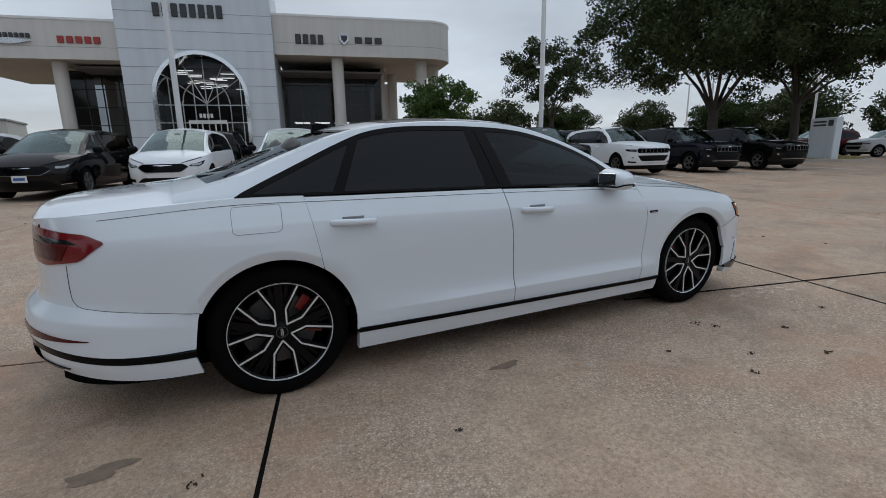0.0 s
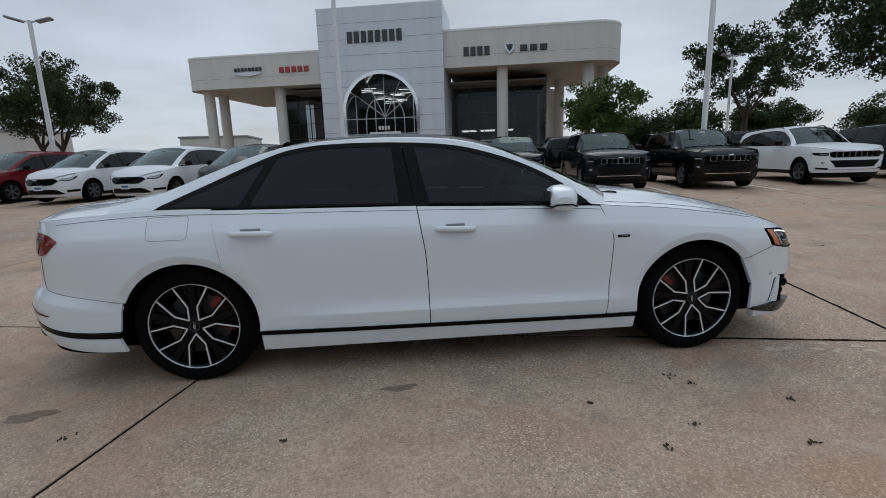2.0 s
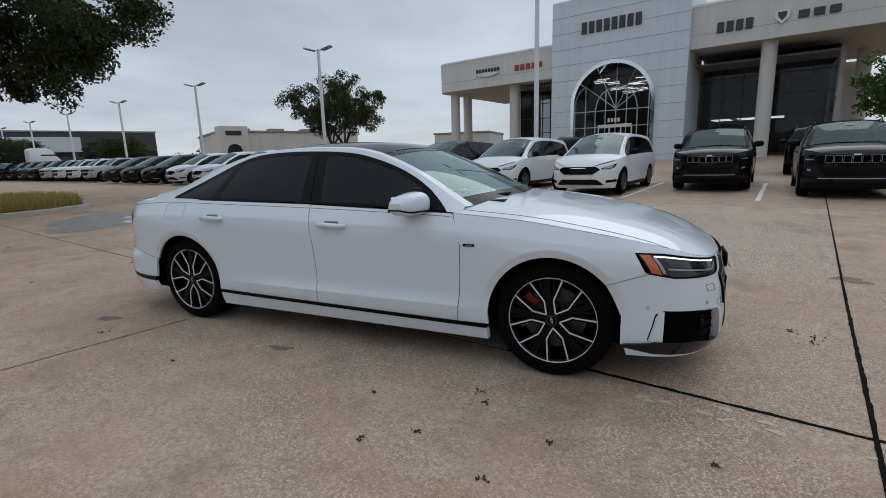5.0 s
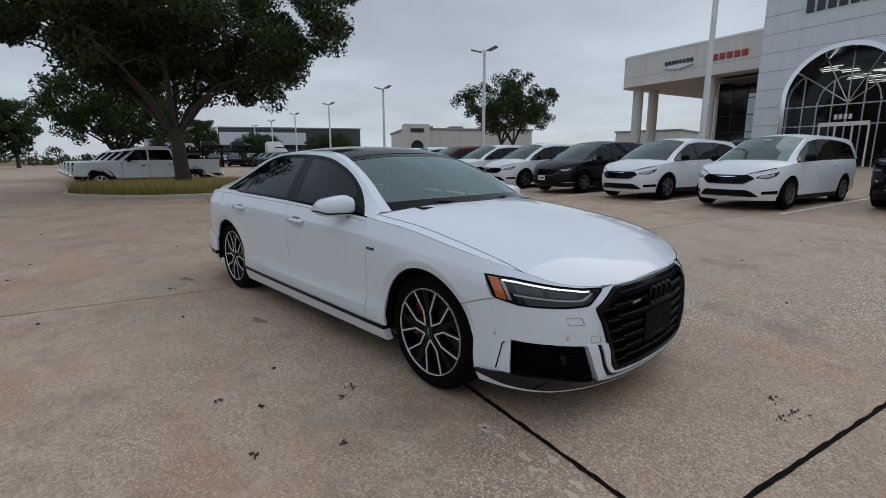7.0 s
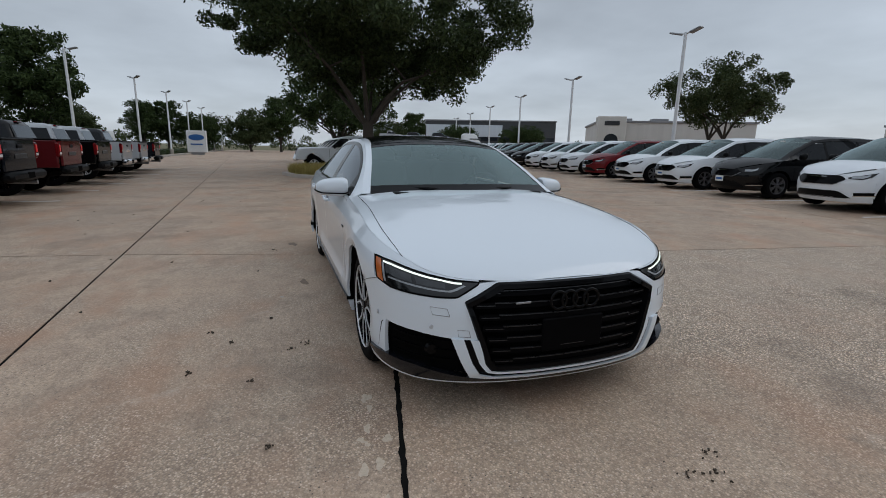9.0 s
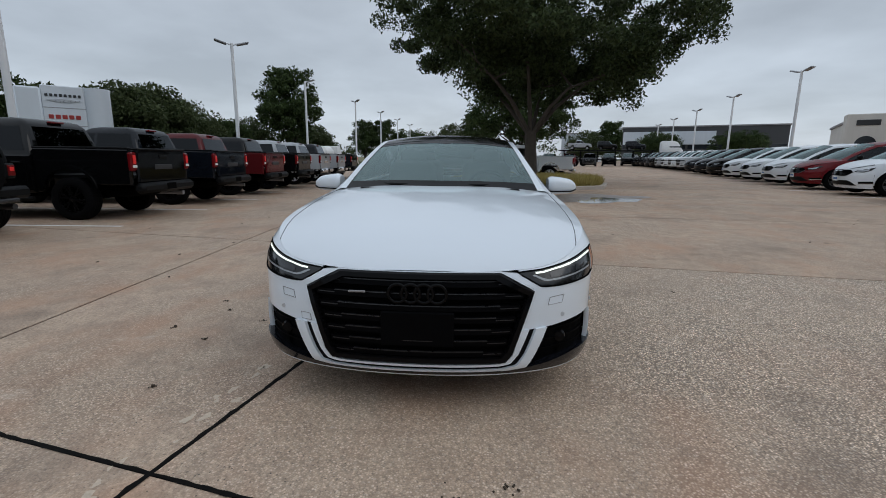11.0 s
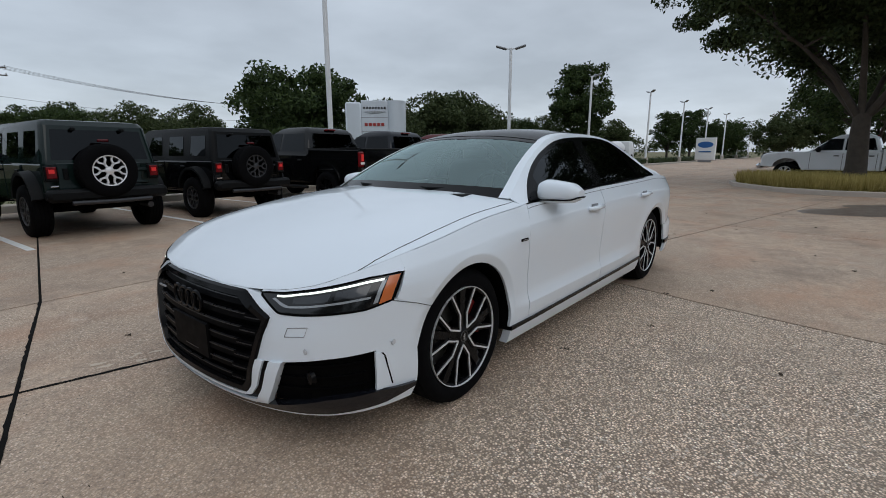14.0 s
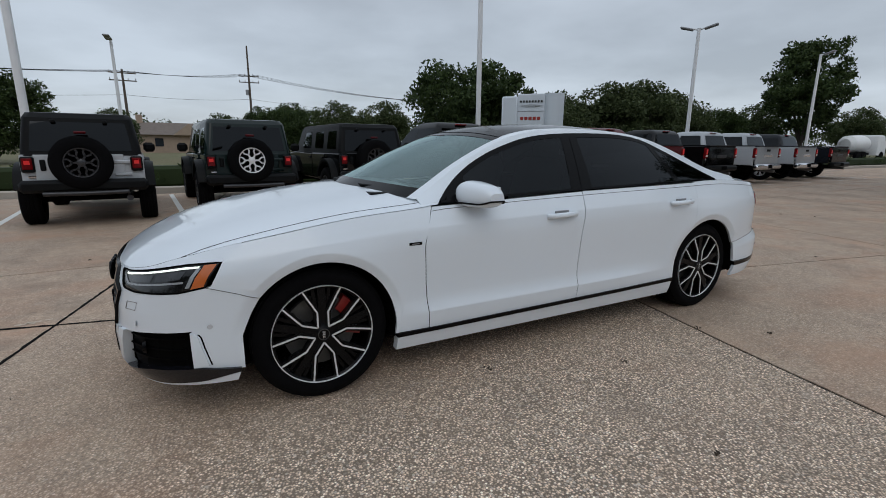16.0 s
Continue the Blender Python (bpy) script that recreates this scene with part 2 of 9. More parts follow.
MAT_STEEL = simple("brake_steel", (0.10, 0.098, 0.095), 0.5, 0.6, vary=0.2, scale=20)
MAT_CALIPER = simple("red_caliper", (0.24, 0.018, 0.014), 0.35)
MAT_CHROME = simple("chrome", (0.75, 0.76, 0.78), 0.12, 1.0, vary=0.04)
MAT_RED_LENS = simple("red_lens", (0.13, 0.004, 0.006), 0.2, vary=0.25, scale=20, Coat_Weight=0.15, Specular_IOR_Level=0.2)
MAT_HERO_TAIL = simple("smoked_red_lens", (0.17, 0.005, 0.007), 0.15, vary=0.25, scale=14, Coat_Weight=0.2)
MAT_SENSOR = simple("sensor_white", (0.5, 0.51, 0.53), 0.4)
MAT_DARK_RED = simple("dark_red_lens", (0.075, 0.003, 0.005), 0.2, Coat_Weight=0.15, Specular_IOR_Level=0.2)
MAT_CLEAR = simple("bright_lens", (0.36, 0.38, 0.40), 0.15, 0.3, vary=0.4, scale=22, Coat_Weight=0.6)
MAT_RIM_DARK = simple("dark_grey_rim", (0.045, 0.046, 0.05), 0.35, 0.5, vary=0.15)
MAT_AMBER = simple("amber_lens", (0.50, 0.12, 0.025), 0.2, vary=0.15, Coat_Weight=0.6)
MAT_LENS = simple("clear_lens", (0.032, 0.034, 0.037), 0.12, 0.3, vary=0.5, scale=25, Coat_Weight=0.5)
MAT_LAMP_DARK = simple("lamp_housing", (0.008, 0.0085, 0.009), 0.15, 0.2, vary=0.5, scale=30, Coat_Weight=0.3)
MAT_LAMP_BAR = simple("lamp_light_bar", (0.30, 0.315, 0.33), 0.3, 0.2)
MAT_GRILLE = simple("grille_black", (0.0025, 0.0025, 0.003), 0.5, vary=0.2, Specular_IOR_Level=0.03)
MAT_PLATE = simple("white_plate", (0.75, 0.75, 0.74), 0.4)
MAT_BLUE = simple("blue_print", (0.03, 0.12, 0.35), 0.4)
MAT_LEATHER = simple("grey_upholstery", (0.12, 0.115, 0.11), 0.6, vary=0.15, scale=20)
MAT_DASH = simple("dark_dash", (0.03, 0.03, 0.032), 0.6)
MAT_LINE = simple("white_line_paint", (0.72, 0.71, 0.68), 0.75, vary=0.16, scale=9, bump=0.1)
MAT_POLE = simple("white_pole_paint", (0.72, 0.73, 0.74), 0.45, vary=0.08, scale=2)
MAT_GREY_METAL = simple("grey_metal", (0.28, 0.28, 0.29), 0.5, 0.5)
MAT_WOOD = simple("weathered_pole_wood", (0.09, 0.07, 0.055), 0.85, vary=0.3, scale=5, bump=0.3)
MAT_TURQUOISE = simple("plain_turquoise", (0.01, 0.30, 0.38), 0.4)

MAT_JOINT_GREY = simple("panel_gap_grey", (0.10, 0.105, 0.11), 0.8)

# daylight lamp strip: it gives off light
drl = Mat("daylight_strip", (0.9, 0.95, 1.0), 0.3)
drl.set("Emission Color", (0.92, 1.0, 0.80, 1))
drl.set("Emission Strength", 0.75)
MAT_DRL = drl.m
glow = Mat("red_lamp_glow", (0.5, 0.02, 0.02), 0.3)
glow.set("Emission Color", (1.0, 0.03, 0.03, 1))
glow.set("Emission Strength", 0.14)
MAT_TAIL_GLOW = glow.m


def glass(name, tint, rough=0.01, ior=1.5, sheen=(0.9, 0.95, 1.0)):
    """A thin tinted pane: clear through, with a reflection that grows at grazing angles."""
    a = Mat(name, (0, 0, 0), rough)
    t = a.t
    tr = a.n("BsdfTransparent")
    tr.inputs["Color"].default_value = (*tint, 1)
    gl = a.n("BsdfGlossy")
    gl.inputs["Roughness"].default_value = rough
    gl.inputs["Color"].default_value = (*sheen, 1)
    # mirror share: grows towards grazing angles in the way of plain glass
    f0 = ((ior - 1) / (ior + 1)) ** 2 * 0.62
    lw = a.n("LayerWeight", Blend=0.5)
    pw = a.n("Math")
    pw.operation = "POWER"
    pw.inputs[1].default_value = 5.0
    a.link(lw.outputs["Facing"], pw.inputs[0])
    mx = a.n("MixShader")
    a.link(a.rng(pw.outputs[0], 0, 1, f0, 1.0), mx.inputs[0])
    a.link(tr.outputs[0], mx.inputs[1])
    a.link(gl.outputs[0], mx.inputs[2])
    a.link(mx.outputs[0], t.nodes["Material Output"].inputs["Surface"])
    return a.m


MAT_TINT = glass("privacy_glass", (0.02, 0.021, 0.023))
MAT_TINT_F = glass("tinted_glass", (0.085, 0.09, 0.095))
MAT_SHIELD = glass("windscreen_glass", (0.42, 0.50, 0.485), ior=3.05, sheen=(0.76, 0.96, 0.95))
MAT_SCREEN = glass("green_tinted_screen", (0.26, 0.31, 0.30), ior=2.2, sheen=(0.78, 0.95, 0.95))
MAT_SHOP = glass("showroom_glass", (0.22, 0.24, 0.26))


def concrete_mat(name, k, kp, lo, hi, y_from=None):
    """Old tan concrete: stones washed bare in patches, pits, dirt, rust and chalk; y_from: where the wear sets in."""
    a = Mat(name, (0.4, 0.33, 0.27), 0.8)
    v = a.coords(which="Object")
    big = a.noise(v, 0.22, 5, 0.6)
    mid = a.noise(v, 1.3, 6, 0.62)
    blotch = a.noise(v, 4.5, 8, 0.7)
    fine = a.noise(v, 38, 5, 0.75)
    tint = lambda *c: tuple(q * k for q in c)
    stone = lambda *c: tuple(q * kp for q in c)
    c = a.mix(a.rng(big, 0.35, 0.65, 0, 1), tint(0.270, 0.182, 0.120), tint(0.350, 0.256, 0.184))
    c = a.mix(a.rng(mid, 0.42, 0.72, 0, 0.8), c, tint(0.392, 0.304, 0.226))
    c = a.mix(a.rng(blotch, 0.32, 0.56, 0.6, 0.0), c, tint(0.175, 0.120, 0.086))
    c = a.mix(a.rng(fine, 0.36, 0.58, 0.5, 0.0), c, (0.12, 0.088, 0.066))
    c = a.mix(a.rng(a.noise(v, 120, 3, 0.6), 0.56, 0.66, 0, 0.6), c, (0.60, 0.49, 0.40))
    c = a.mix(a.rng(a.noise(v, 70, 4, 0.7), 0.33, 0.42, 0.7, 0), c, (0.085, 0.062, 0.047))
    # stones of two sizes with dark gaps between them
    vo = a.n("TexVoronoi", Scale=92.0, Randomness=1.0)
    a.link(v, vo.inputs["Vector"])
    sep = a.n("SeparateColor")
    a.link(vo.outputs["Color"], sep.inputs[0])
    vb = a.n("TexVoronoi", Scale=55.0, Randomness=1.0)
    a.link(v, vb.inputs["Vector"])
    sb = a.n("SeparateColor")
    a.link(vb.outputs["Color"], sb.inputs[0])
    peb = a.mix(a.rng(sep.outputs[0], 0.0, 0.75, 0, 1), stone(0.112, 0.081, 0.058), stone(0.372, 0.293, 0.220))
    peb = a.mix(a.rng(sep.outputs[1], 0.78, 0.95, 0, 0.9), peb, stone(0.58, 0.50, 0.415))
    peb = a.mix(a.rng(vo.outputs["Distance"], 0.32, 0.60, 0, 0.86), peb, (0.06, 0.046, 0.036))
    big_stone = a.mix(sb.outputs[1], (0.20, 0.150, 0.115), (0.72, 0.63, 0.53))
    inside = a.n("Math")
    inside.operation = "MULTIPLY"
    a.link(a.rng(sb.outputs[0], 0.80, 0.82, 0, 1), inside.inputs[0])
    a.link(a.rng(vb.outputs["Distance"], 0.36, 0.46, 1, 0), inside.inputs[1])
    peb = a.mix(inside.outputs[0], peb, big_stone)
    patchy = a.noise(v, 0.55, 7, 0.68)
    show = a.rng(patchy, 0.40, 0.62, lo, hi)
    if y_from is not None:
        sy = a.n("SeparateXYZ")
        a.link(v, sy.inputs[0])
        wear = a.n("Math")
        wear.operation = "MULTIPLY"
        a.link(show, wear.inputs[0])
        skew = a.n("Math")
        skew.operation = "MULTIPLY_ADD"
        skew.inputs[1].default_value = -0.7
        a.link(sy.outputs["X"], skew.inputs[0])
        a.link(sy.outputs["Y"], skew.inputs[2])
        a.link(a.rng(skew.outputs[0], y_from, y_from + 1.8, 0.3, 1.0), wear.inputs[1])
        show = wear.outputs[0]
    # rust blooms under the stones
    rust = a.rng(a.noise(a.coords((1.0, 1.6, 1)), 0.75, 5, 0.6), 0.48, 0.66, 0, 0.75)
    c = a.mix(rust, c, (0.45, 0.262, 0.165))
    c = a.mix(show, c, peb)
    # scattered dark pits
    vp = a.n("TexVoronoi", Scale=34.0, Randomness=1.0)
    a.link(v, vp.inputs["Vector"])
    pit = a.n("Math")
    pit.operation = "MULTIPLY"
    a.link(a.rng(vp.outputs["Distance"], 0.10, 0.17, 0.85, 0), pit.inputs[0])
    a.link(a.rng(a.noise(v, 0.9, 4, 0.6), 0.45, 0.62, 0, 1), pit.inputs[1])
    c = a.mix(pit.outputs[0], c, (0.035, 0.028, 0.024))
    # grime, dark oil spots, pale chalk
    c = a.mix(a.rng(a.noise(v, 0.8, 8, 0.7), 0.52, 0.66, 0, 0.5), c, (0.165, 0.124, 0.095))
    spot = a.rng(a.noise(v, 2.6, 3, 0.5), 0.70, 0.78, 0, 0.6)
    c = a.mix(spot, c, (0.11, 0.085, 0.066))
    chalk = a.rng(a.noise(a.coords((1.3, 1.0, 1)), 1.7, 8, 0.75), 0.60, 0.70, 0, 0.5)
    c = a.mix(chalk, c, (0.56, 0.47, 0.39))
    oi = a.n("ObjectInfo")
    tone = a.n("HueSaturation")
    a.link(c, tone.inputs["Color"])
    a.link(a.rng(oi.outputs["Random"], 0, 1, 0.94, 1.06), tone.inputs["Value"])
    a.color(tone.outputs[0])
    a.rough(a.rng(mid, 0.3, 0.7, 0.62, 0.85))
    bmp = a.mix(0.5, fine, vo.outputs["Distance"])
    a.bump(bmp, 0.7, 0.008)
    return a.m


MAT_CONCRETE = concrete_mat("stained_concrete", 1.69, 1.85, 0.06, 0.48)
MAT_WORN = concrete_mat("worn_aggregate_concrete", 1.76, 2.65, 0.6, 0.95, -1.2)
MAT_JOINT = simple("joint_filler", (0.006, 0.0055, 0.005), 0.95, vary=0.5, scale=8, bump=0.3, Specular_IOR_Level=0.1)
MAT_KERB = simple("kerb_concrete", (0.42, 0.37, 0.32), 0.85, vary=0.2, scale=3, bump=0.2)
MAT_CHALK = simple("crumbled_concrete", (0.56, 0.46, 0.36), 0.9, vary=0.3, scale=60, bump=0.4)
MAT_OIL = simple("oil_stain", (0.21, 0.152, 0.112), 0.8, vary=0.45, scale=22, bump=0.2)
MAT_DIRT = simple("dry_leaf", (0.05, 0.035, 0.022), 0.85, vary=0.5, scale=40)
MAT_PUDDLE = simple("puddle_water", (0.05, 0.042, 0.034), 0.03, vary=0.1)
MAT_WET = simple("damp_concrete", (0.15, 0.115, 0.09), 0.35, vary=0.2, scale=2)


def lawn_mat(name, a_col, b_col, sc):
    a = Mat(name, a_col, 0.95)
    v = a.coords()
    c = a.mix(a.rng(a.noise(v, sc, 6, 0.7), 0.3, 0.7, 0, 1), a_col, b_col)
    c = a.mix(a.rng(a.noise(v, sc * 0.08, 3), 0.4, 0.6, 0, 0.6), c, (0.16, 0.13, 0.07))
    a.color(c)
    a.bump(a.noise(v, sc * 8), 0.8, 0.05)
    return a.m


MAT_LAWN = lawn_mat("dry_lawn", (0.10, 0.11, 0.045), (0.17, 0.15, 0.075), 1.2)


def leaf_mat(name, dark, light):
    a = Mat(name, dark, 0.6)
    g = a.n("NewGeometry")
    c = a.mix(g.outputs["Random Per Island"], dark, light)
    a.color(c)
    a.set("Specular IOR Level", 0.15)
    tl = a.n("BsdfTranslucent")
    a.link(c, tl.inputs["Color"])
    mx = a.n("MixShader")
    mx.inputs[0].default_value = 0.22
    a.link(a.b.outputs[0], mx.inputs[1])
    a.link(tl.outputs[0], mx.inputs[2])
    a.link(mx.outputs[0], a.t.nodes["Material Output"].inputs["Surface"])
    return a.m


MAT_OAK = leaf_mat("live_oak_leaves", (0.018, 0.029, 0.011), (0.070, 0.098, 0.038))
MAT_ELM = leaf_mat("olive_leaves", (0.030, 0.045, 0.016), (0.085, 0.105, 0.045))
MAT_FRESH = leaf_mat("fresh_leaves", (0.045, 0.08, 0.02), (0.11, 0.17, 0.05))
MAT_HEDGE = leaf_mat("hedge_leaves", (0.018, 0.033, 0.011), (0.068, 0.098, 0.032))
MAT_SEDGE = leaf_mat("dry_sedge", (0.24, 0.195, 0.05), (0.54, 0.44, 0.17))
MAT_BARK = simple("bark", (0.055, 0.045, 0.036), 0.95, vary=0.4, scale=7, bump=0.8)


def wall_mat(name, col, rough=0.7):
    a = Mat(name, col, rough)
    v = a.coords()
    streak = a.noise(a.coords((1.4, 1.4, 0.12)), 1.3, 5)
    c = a.mix(a.rng(streak, 0.4, 0.75, 0, 0.5), col, tuple(k * 0.82 for k in col))
    a.color(c)
    a.bump(a.noise(v, 30), 0.08, 0.004)
    return a.m


MAT_STUCCO = wall_mat("cream_stucco", (0.62, 0.60, 0.57))
MAT_PANEL = wall_mat("white_metal_panel", (0.62, 0.67, 0.72), 0.4)
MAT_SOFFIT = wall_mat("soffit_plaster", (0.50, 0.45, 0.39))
MAT_COLUMN = wall_mat("column_stucco", (0.60, 0.58, 0.54))
MAT_DARKWALL = simple("dark_cladding", (0.05, 0.052, 0.056), 0.5)
MAT_FRAME = simple("dark_window_frame", (0.02, 0.021, 0.023), 0.4)
MAT_SIGN_DARK = simple("dark_sign_metal", (0.05, 0.052, 0.055), 0.35, 0.5)
MAT_SIGN_RED = simple("red_sign", (0.33, 0.035, 0.03), 0.4)
MAT_SIGN_SILVER = simple("silver_sign", (0.55, 0.57, 0.6), 0.3, 0.8)
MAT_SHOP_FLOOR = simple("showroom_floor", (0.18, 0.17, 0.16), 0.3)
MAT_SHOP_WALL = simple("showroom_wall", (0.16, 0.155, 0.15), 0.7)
tube_light = Mat("showroom_light", (1, 1, 1), 0.5)
tube_light.set("Emission Color", (1, 0.97, 0.9, 1))
tube_light.set("Emission Strength", 3.0)
MAT_TUBE = tube_light.m
MAT_ROOF_SHINGLE = simple("brown_shingles", (0.16, 0.13, 0.11), 0.9, vary=0.3, scale=2)
MAT_BRICK = simple("tan_brick", (0.33, 0.25, 0.19), 0.9, vary=0.2, scale=3)

# ---------------------------------------------------------------- the lot
ground = solid("ground", M().grid([[(x, y, -0.06 + (ground_z(y) if y > -200 else 0)) for x in (-2500, -400, -120, 120, 400, 2500)]
                                  for y in (-2500, -400, -120, -12, 1.5, 60, 200, 2500)]), MAT_LAWN,
               "flat dry lawn and open land reaching the horizon", "ground", kind="structure", smooth=0)

lot = M().grid([[(x, y, -0.006 + ground_z(y)) for x in (-140, -60, 0, 60, 120)] for y in (-11.6, 1.5, 60)])
lot_base = solid("pavement", lot, MAT_JOINT, "dark filled joints under the concrete slabs of the car lot", "pavement", kind="structure", smooth=0)

# joint lines, each by a point and a direction; the lot is cut along them
SLOPE = -0.212


def cut_polys(polys, p, d):
    """Splits convex outlines by a line through p along d."""
    nx, ny = -d[1], d[0]
    out = []
    for poly in polys:
        side = [(q[0] - p[0]) * nx + (q[1] - p[1]) * ny for q in poly]
        if min(side) > -1e-6 or max(side) < 1e-6:
            out.append(poly)
            continue
        a, b = [], []
        for i, q in enumerate(poly):
            r, s0, s1 = poly[(i + 1) % len(poly)], side[i], side[(i + 1) % len(poly)]
            if s0 >= 0:
                a.append(q)
            if s0 <= 0:
                b.append(q)
            if s0 * s1 < 0:
                t = s0 / (s0 - s1)
                c = (lerp(q[0], r[0], t), lerp(q[1], r[1], t))
                a.append(c)
                b.append(c)
        out += [a, b]
    return out


def shrink(poly, g):
    """Moves each side of a convex outline inwards by g."""
    n = len(poly)
    area = sum(poly[i][0] * poly[(i + 1) % n][1] - poly[(i + 1) % n][0] * poly[i][1] for i in range(n))
    if area < 0:
        poly = poly[::-1]
    lines = []
    for i in range(n):
        a, b = poly[i], poly[(i + 1) % n]
        l = math.dist(a, b)
        if l < 0.02:
            continue
        dx, dy = (b[0] - a[0]) / l, (b[1] - a[1]) / l
        lines.append(((a[0] - dy * g, a[1] + dx * g), (dx, dy)))
    out = []
    for i in range(len(lines)):
        (p, d), (q, e2) = lines[i - 1], lines[i]
        den = d[0] * e2[1] - d[1] * e2[0]
        if abs(den) < 1e-6:
            out.append(q)
            continue
        t = ((q[0] - p[0]) * e2[1] - (q[1] - p[1]) * e2[0]) / den
        out.append((p[0] + d[0] * t, p[1] + d[1] * t))
    return out


north = [[(-62, -6.2), (50, -0.6), (50, 60), (-62, 60)]]
south = [[(-62, -11.5), (50, -11.5), (50, -0.6), (-62, -6.2)]]
for k in range(-1, 7):
    north = cut_polys(north, (0, -0.37 + 9.44 * k), (1, SLOPE))
cross_x = [-6.44 - 4.9 * k for k in range(1, 12)] + [-6.44, -1.40] + [3.315 + 4.75 * k for k in range(11)]
for x in cross_x:
    north = cut_polys(north, (x, 0.0), (0.235, 1))
    south = cut_polys(south, (x - 0.183, 0.0), (0.174, 1))
south = cut_polys(south, (0, -7.6), (1, 0.03))


def slab_mesh(poly):
    me = M()
    polys = cut_polys([poly], (0, 1.5), (1, 0))
    for p in polys:
        top = [(x, y, ground_z(y)) for x, y in p]
        low = [(x, y, ground_z(y) - 0.05) for x, y in p]
        me.grid([top, low], close=True)
        me.poly(top)
    return me


slabs = [shrink(p, 0.011) for p in north + south if len(p) > 2]
slabs = [s for s in slabs if len(s) > 2]
slabs.sort(key=lambda s: math.hypot(sum(p[0] for p in s) / len(s) - 1, sum(p[1] for p in s) / len(s)))
for s in slabs[:240]:
    cx, cy = sum(p[0] for p in s) / len(s), sum(p[1] for p in s) / len(s)
    part("slab", slab_mesh(s), MAT_WORN if cy > 0.2 - 0.2 * cx and -1.6 < cx < 3.4 and cy < 6 else MAT_CONCRETE, lot_base, smooth=0)
far = M()
for s in slabs[240:]:
    a = slab_mesh(s)
    far.add(a, Matrix.Identity(4))
part("far_slabs", far, MAT_CONCRETE, lot_base, "concrete slabs far off in the lot", smooth=0, kind="stuff")
edge_m = M().grid([[(x, y, ground_z(y) - 0.004) for x in (-140, -62.2)] for y in (-11.5, 1.5, 60)])
part("outer_paving", edge_m, MAT_CONCRETE, lot_base, "concrete paving of the far lanes", smooth=0)
rag = random.Random(8)
# wide tar-filled joint that runs out from under the car
tar = M()
rows = []
for i in range(90):
    x = 1.2 + i * 0.04
    y = -0.37 + SLOPE * x
    w = 0.009 + 0.010 * rag.random()
    y += rag.uniform(-0.003, 0.003)
    rows.append([(x, y - w, 0.003), (x, y + w, 0.003)])
tar.grid(rows)
part("joint_seal", tar, MAT_JOINT, lot_base, "black sealant squeezed from the joint", smooth=0)
tar = M()
rows = []
for i in range(120):
    y = -3.0 + i * 0.05
    x = 3.315 + 0.235 * y
    w = 0.006 + 0.009 * rag.random()
    x += rag.uniform(-0.003, 0.003)
    rows.append([(x - w, y, 0.0035 + ground_z(y)), (x + w, y, 0.0035 + ground_z(y))])
tar.grid(rows)
part("joint_seal", tar, MAT_JOINT, lot_base, "black sealant squeezed from the joint", smooth=0)

# painted stall lines


def stall_line(x, y, dx, dy, length):
    m = M()
    n = math.hypot(dx, dy)
    dx, dy = dx / n, dy / n
    rows = []
    for i in range(9):
        d = length * i / 8
        w = 0.05
        px, py = x + dx * d, y + dy * d
        rows.append([(px + dy * w, py - dx * w, ground_z(py) + 0.004), (px - dy * w, py + dx * w, ground_z(py) + 0.004)])
    m.grid(rows)
    return solid("stall_line", m, MAT_LINE, "worn white parking stall line painted on concrete", "line", group="stall lines", kind="structure", smooth=0)


for k in range(-9, 8):
    x = 1.24 + 2.98 * k
    stall_line(x, 9.75 - 0.15 * (x - 1.24), 0.2, 1, 5.2)
for k in range(-10, 2):
    x = 2.16 + 2.68 * k
    stall_line(x, -5.95 + 0.02 * k, 0.07, -1, 5.2)

# leaf litter, oil and rust spots
rnd = random.Random(4)


def blot(x, y, r, mat, name, label, z=0.002, squash=1.0, n=16, seed=0):
    q = random.Random(seed)
    ph = [q.uniform(0, 6.28) for _ in range(4)]
    pts = []
    for i in range(n):
        a = 2 * math.pi * i / n
        k = r * (1 + 0.25 * math.sin(2 * a + ph[0]) + 0.18 * math.sin(3 * a + ph[1]) + 0.14 * math.sin(5 * a + ph[2]))
        px, py = x + k * math.cos(a), y + k * math.sin(a) * squash
        pts.append((px, py, ground_z(py) + z))
    return solid(name, M().poly(pts), mat, label, "stain", kind="structure", smooth=0)


blot(-0.35, -1.17, 0.085, MAT_OIL, "oil_stain", "small dark oil stain on the concrete", squash=0.5, seed=1)
blot(-2.35, -1.2, 0.12, MAT_OIL, "oil_stain", "dark oil stain on the concrete", squash=0.45, seed=2)
blot(3.9, 2.2, 0.16, MAT_OIL, "oil_stain", "brown rust stain along the joint", squash=0.7, seed=5)
blot(0.098, -1.393, 0.02, MAT_KERB, "spot", "pale dried spot on the concrete", seed=7)


# pale crumbled edge along the wide joint
qs = random.Random(17)
for i in range(16):
    x = qs.uniform(2.0, 3.3)
    blot(x, -0.37 + SLOPE * x - qs.uniform(0.06, 0.20), qs.uniform(0.015, 0.04), MAT_CHALK, "spall", "pale crumbled concrete beside the joint", squash=0.6, seed=40 + i)


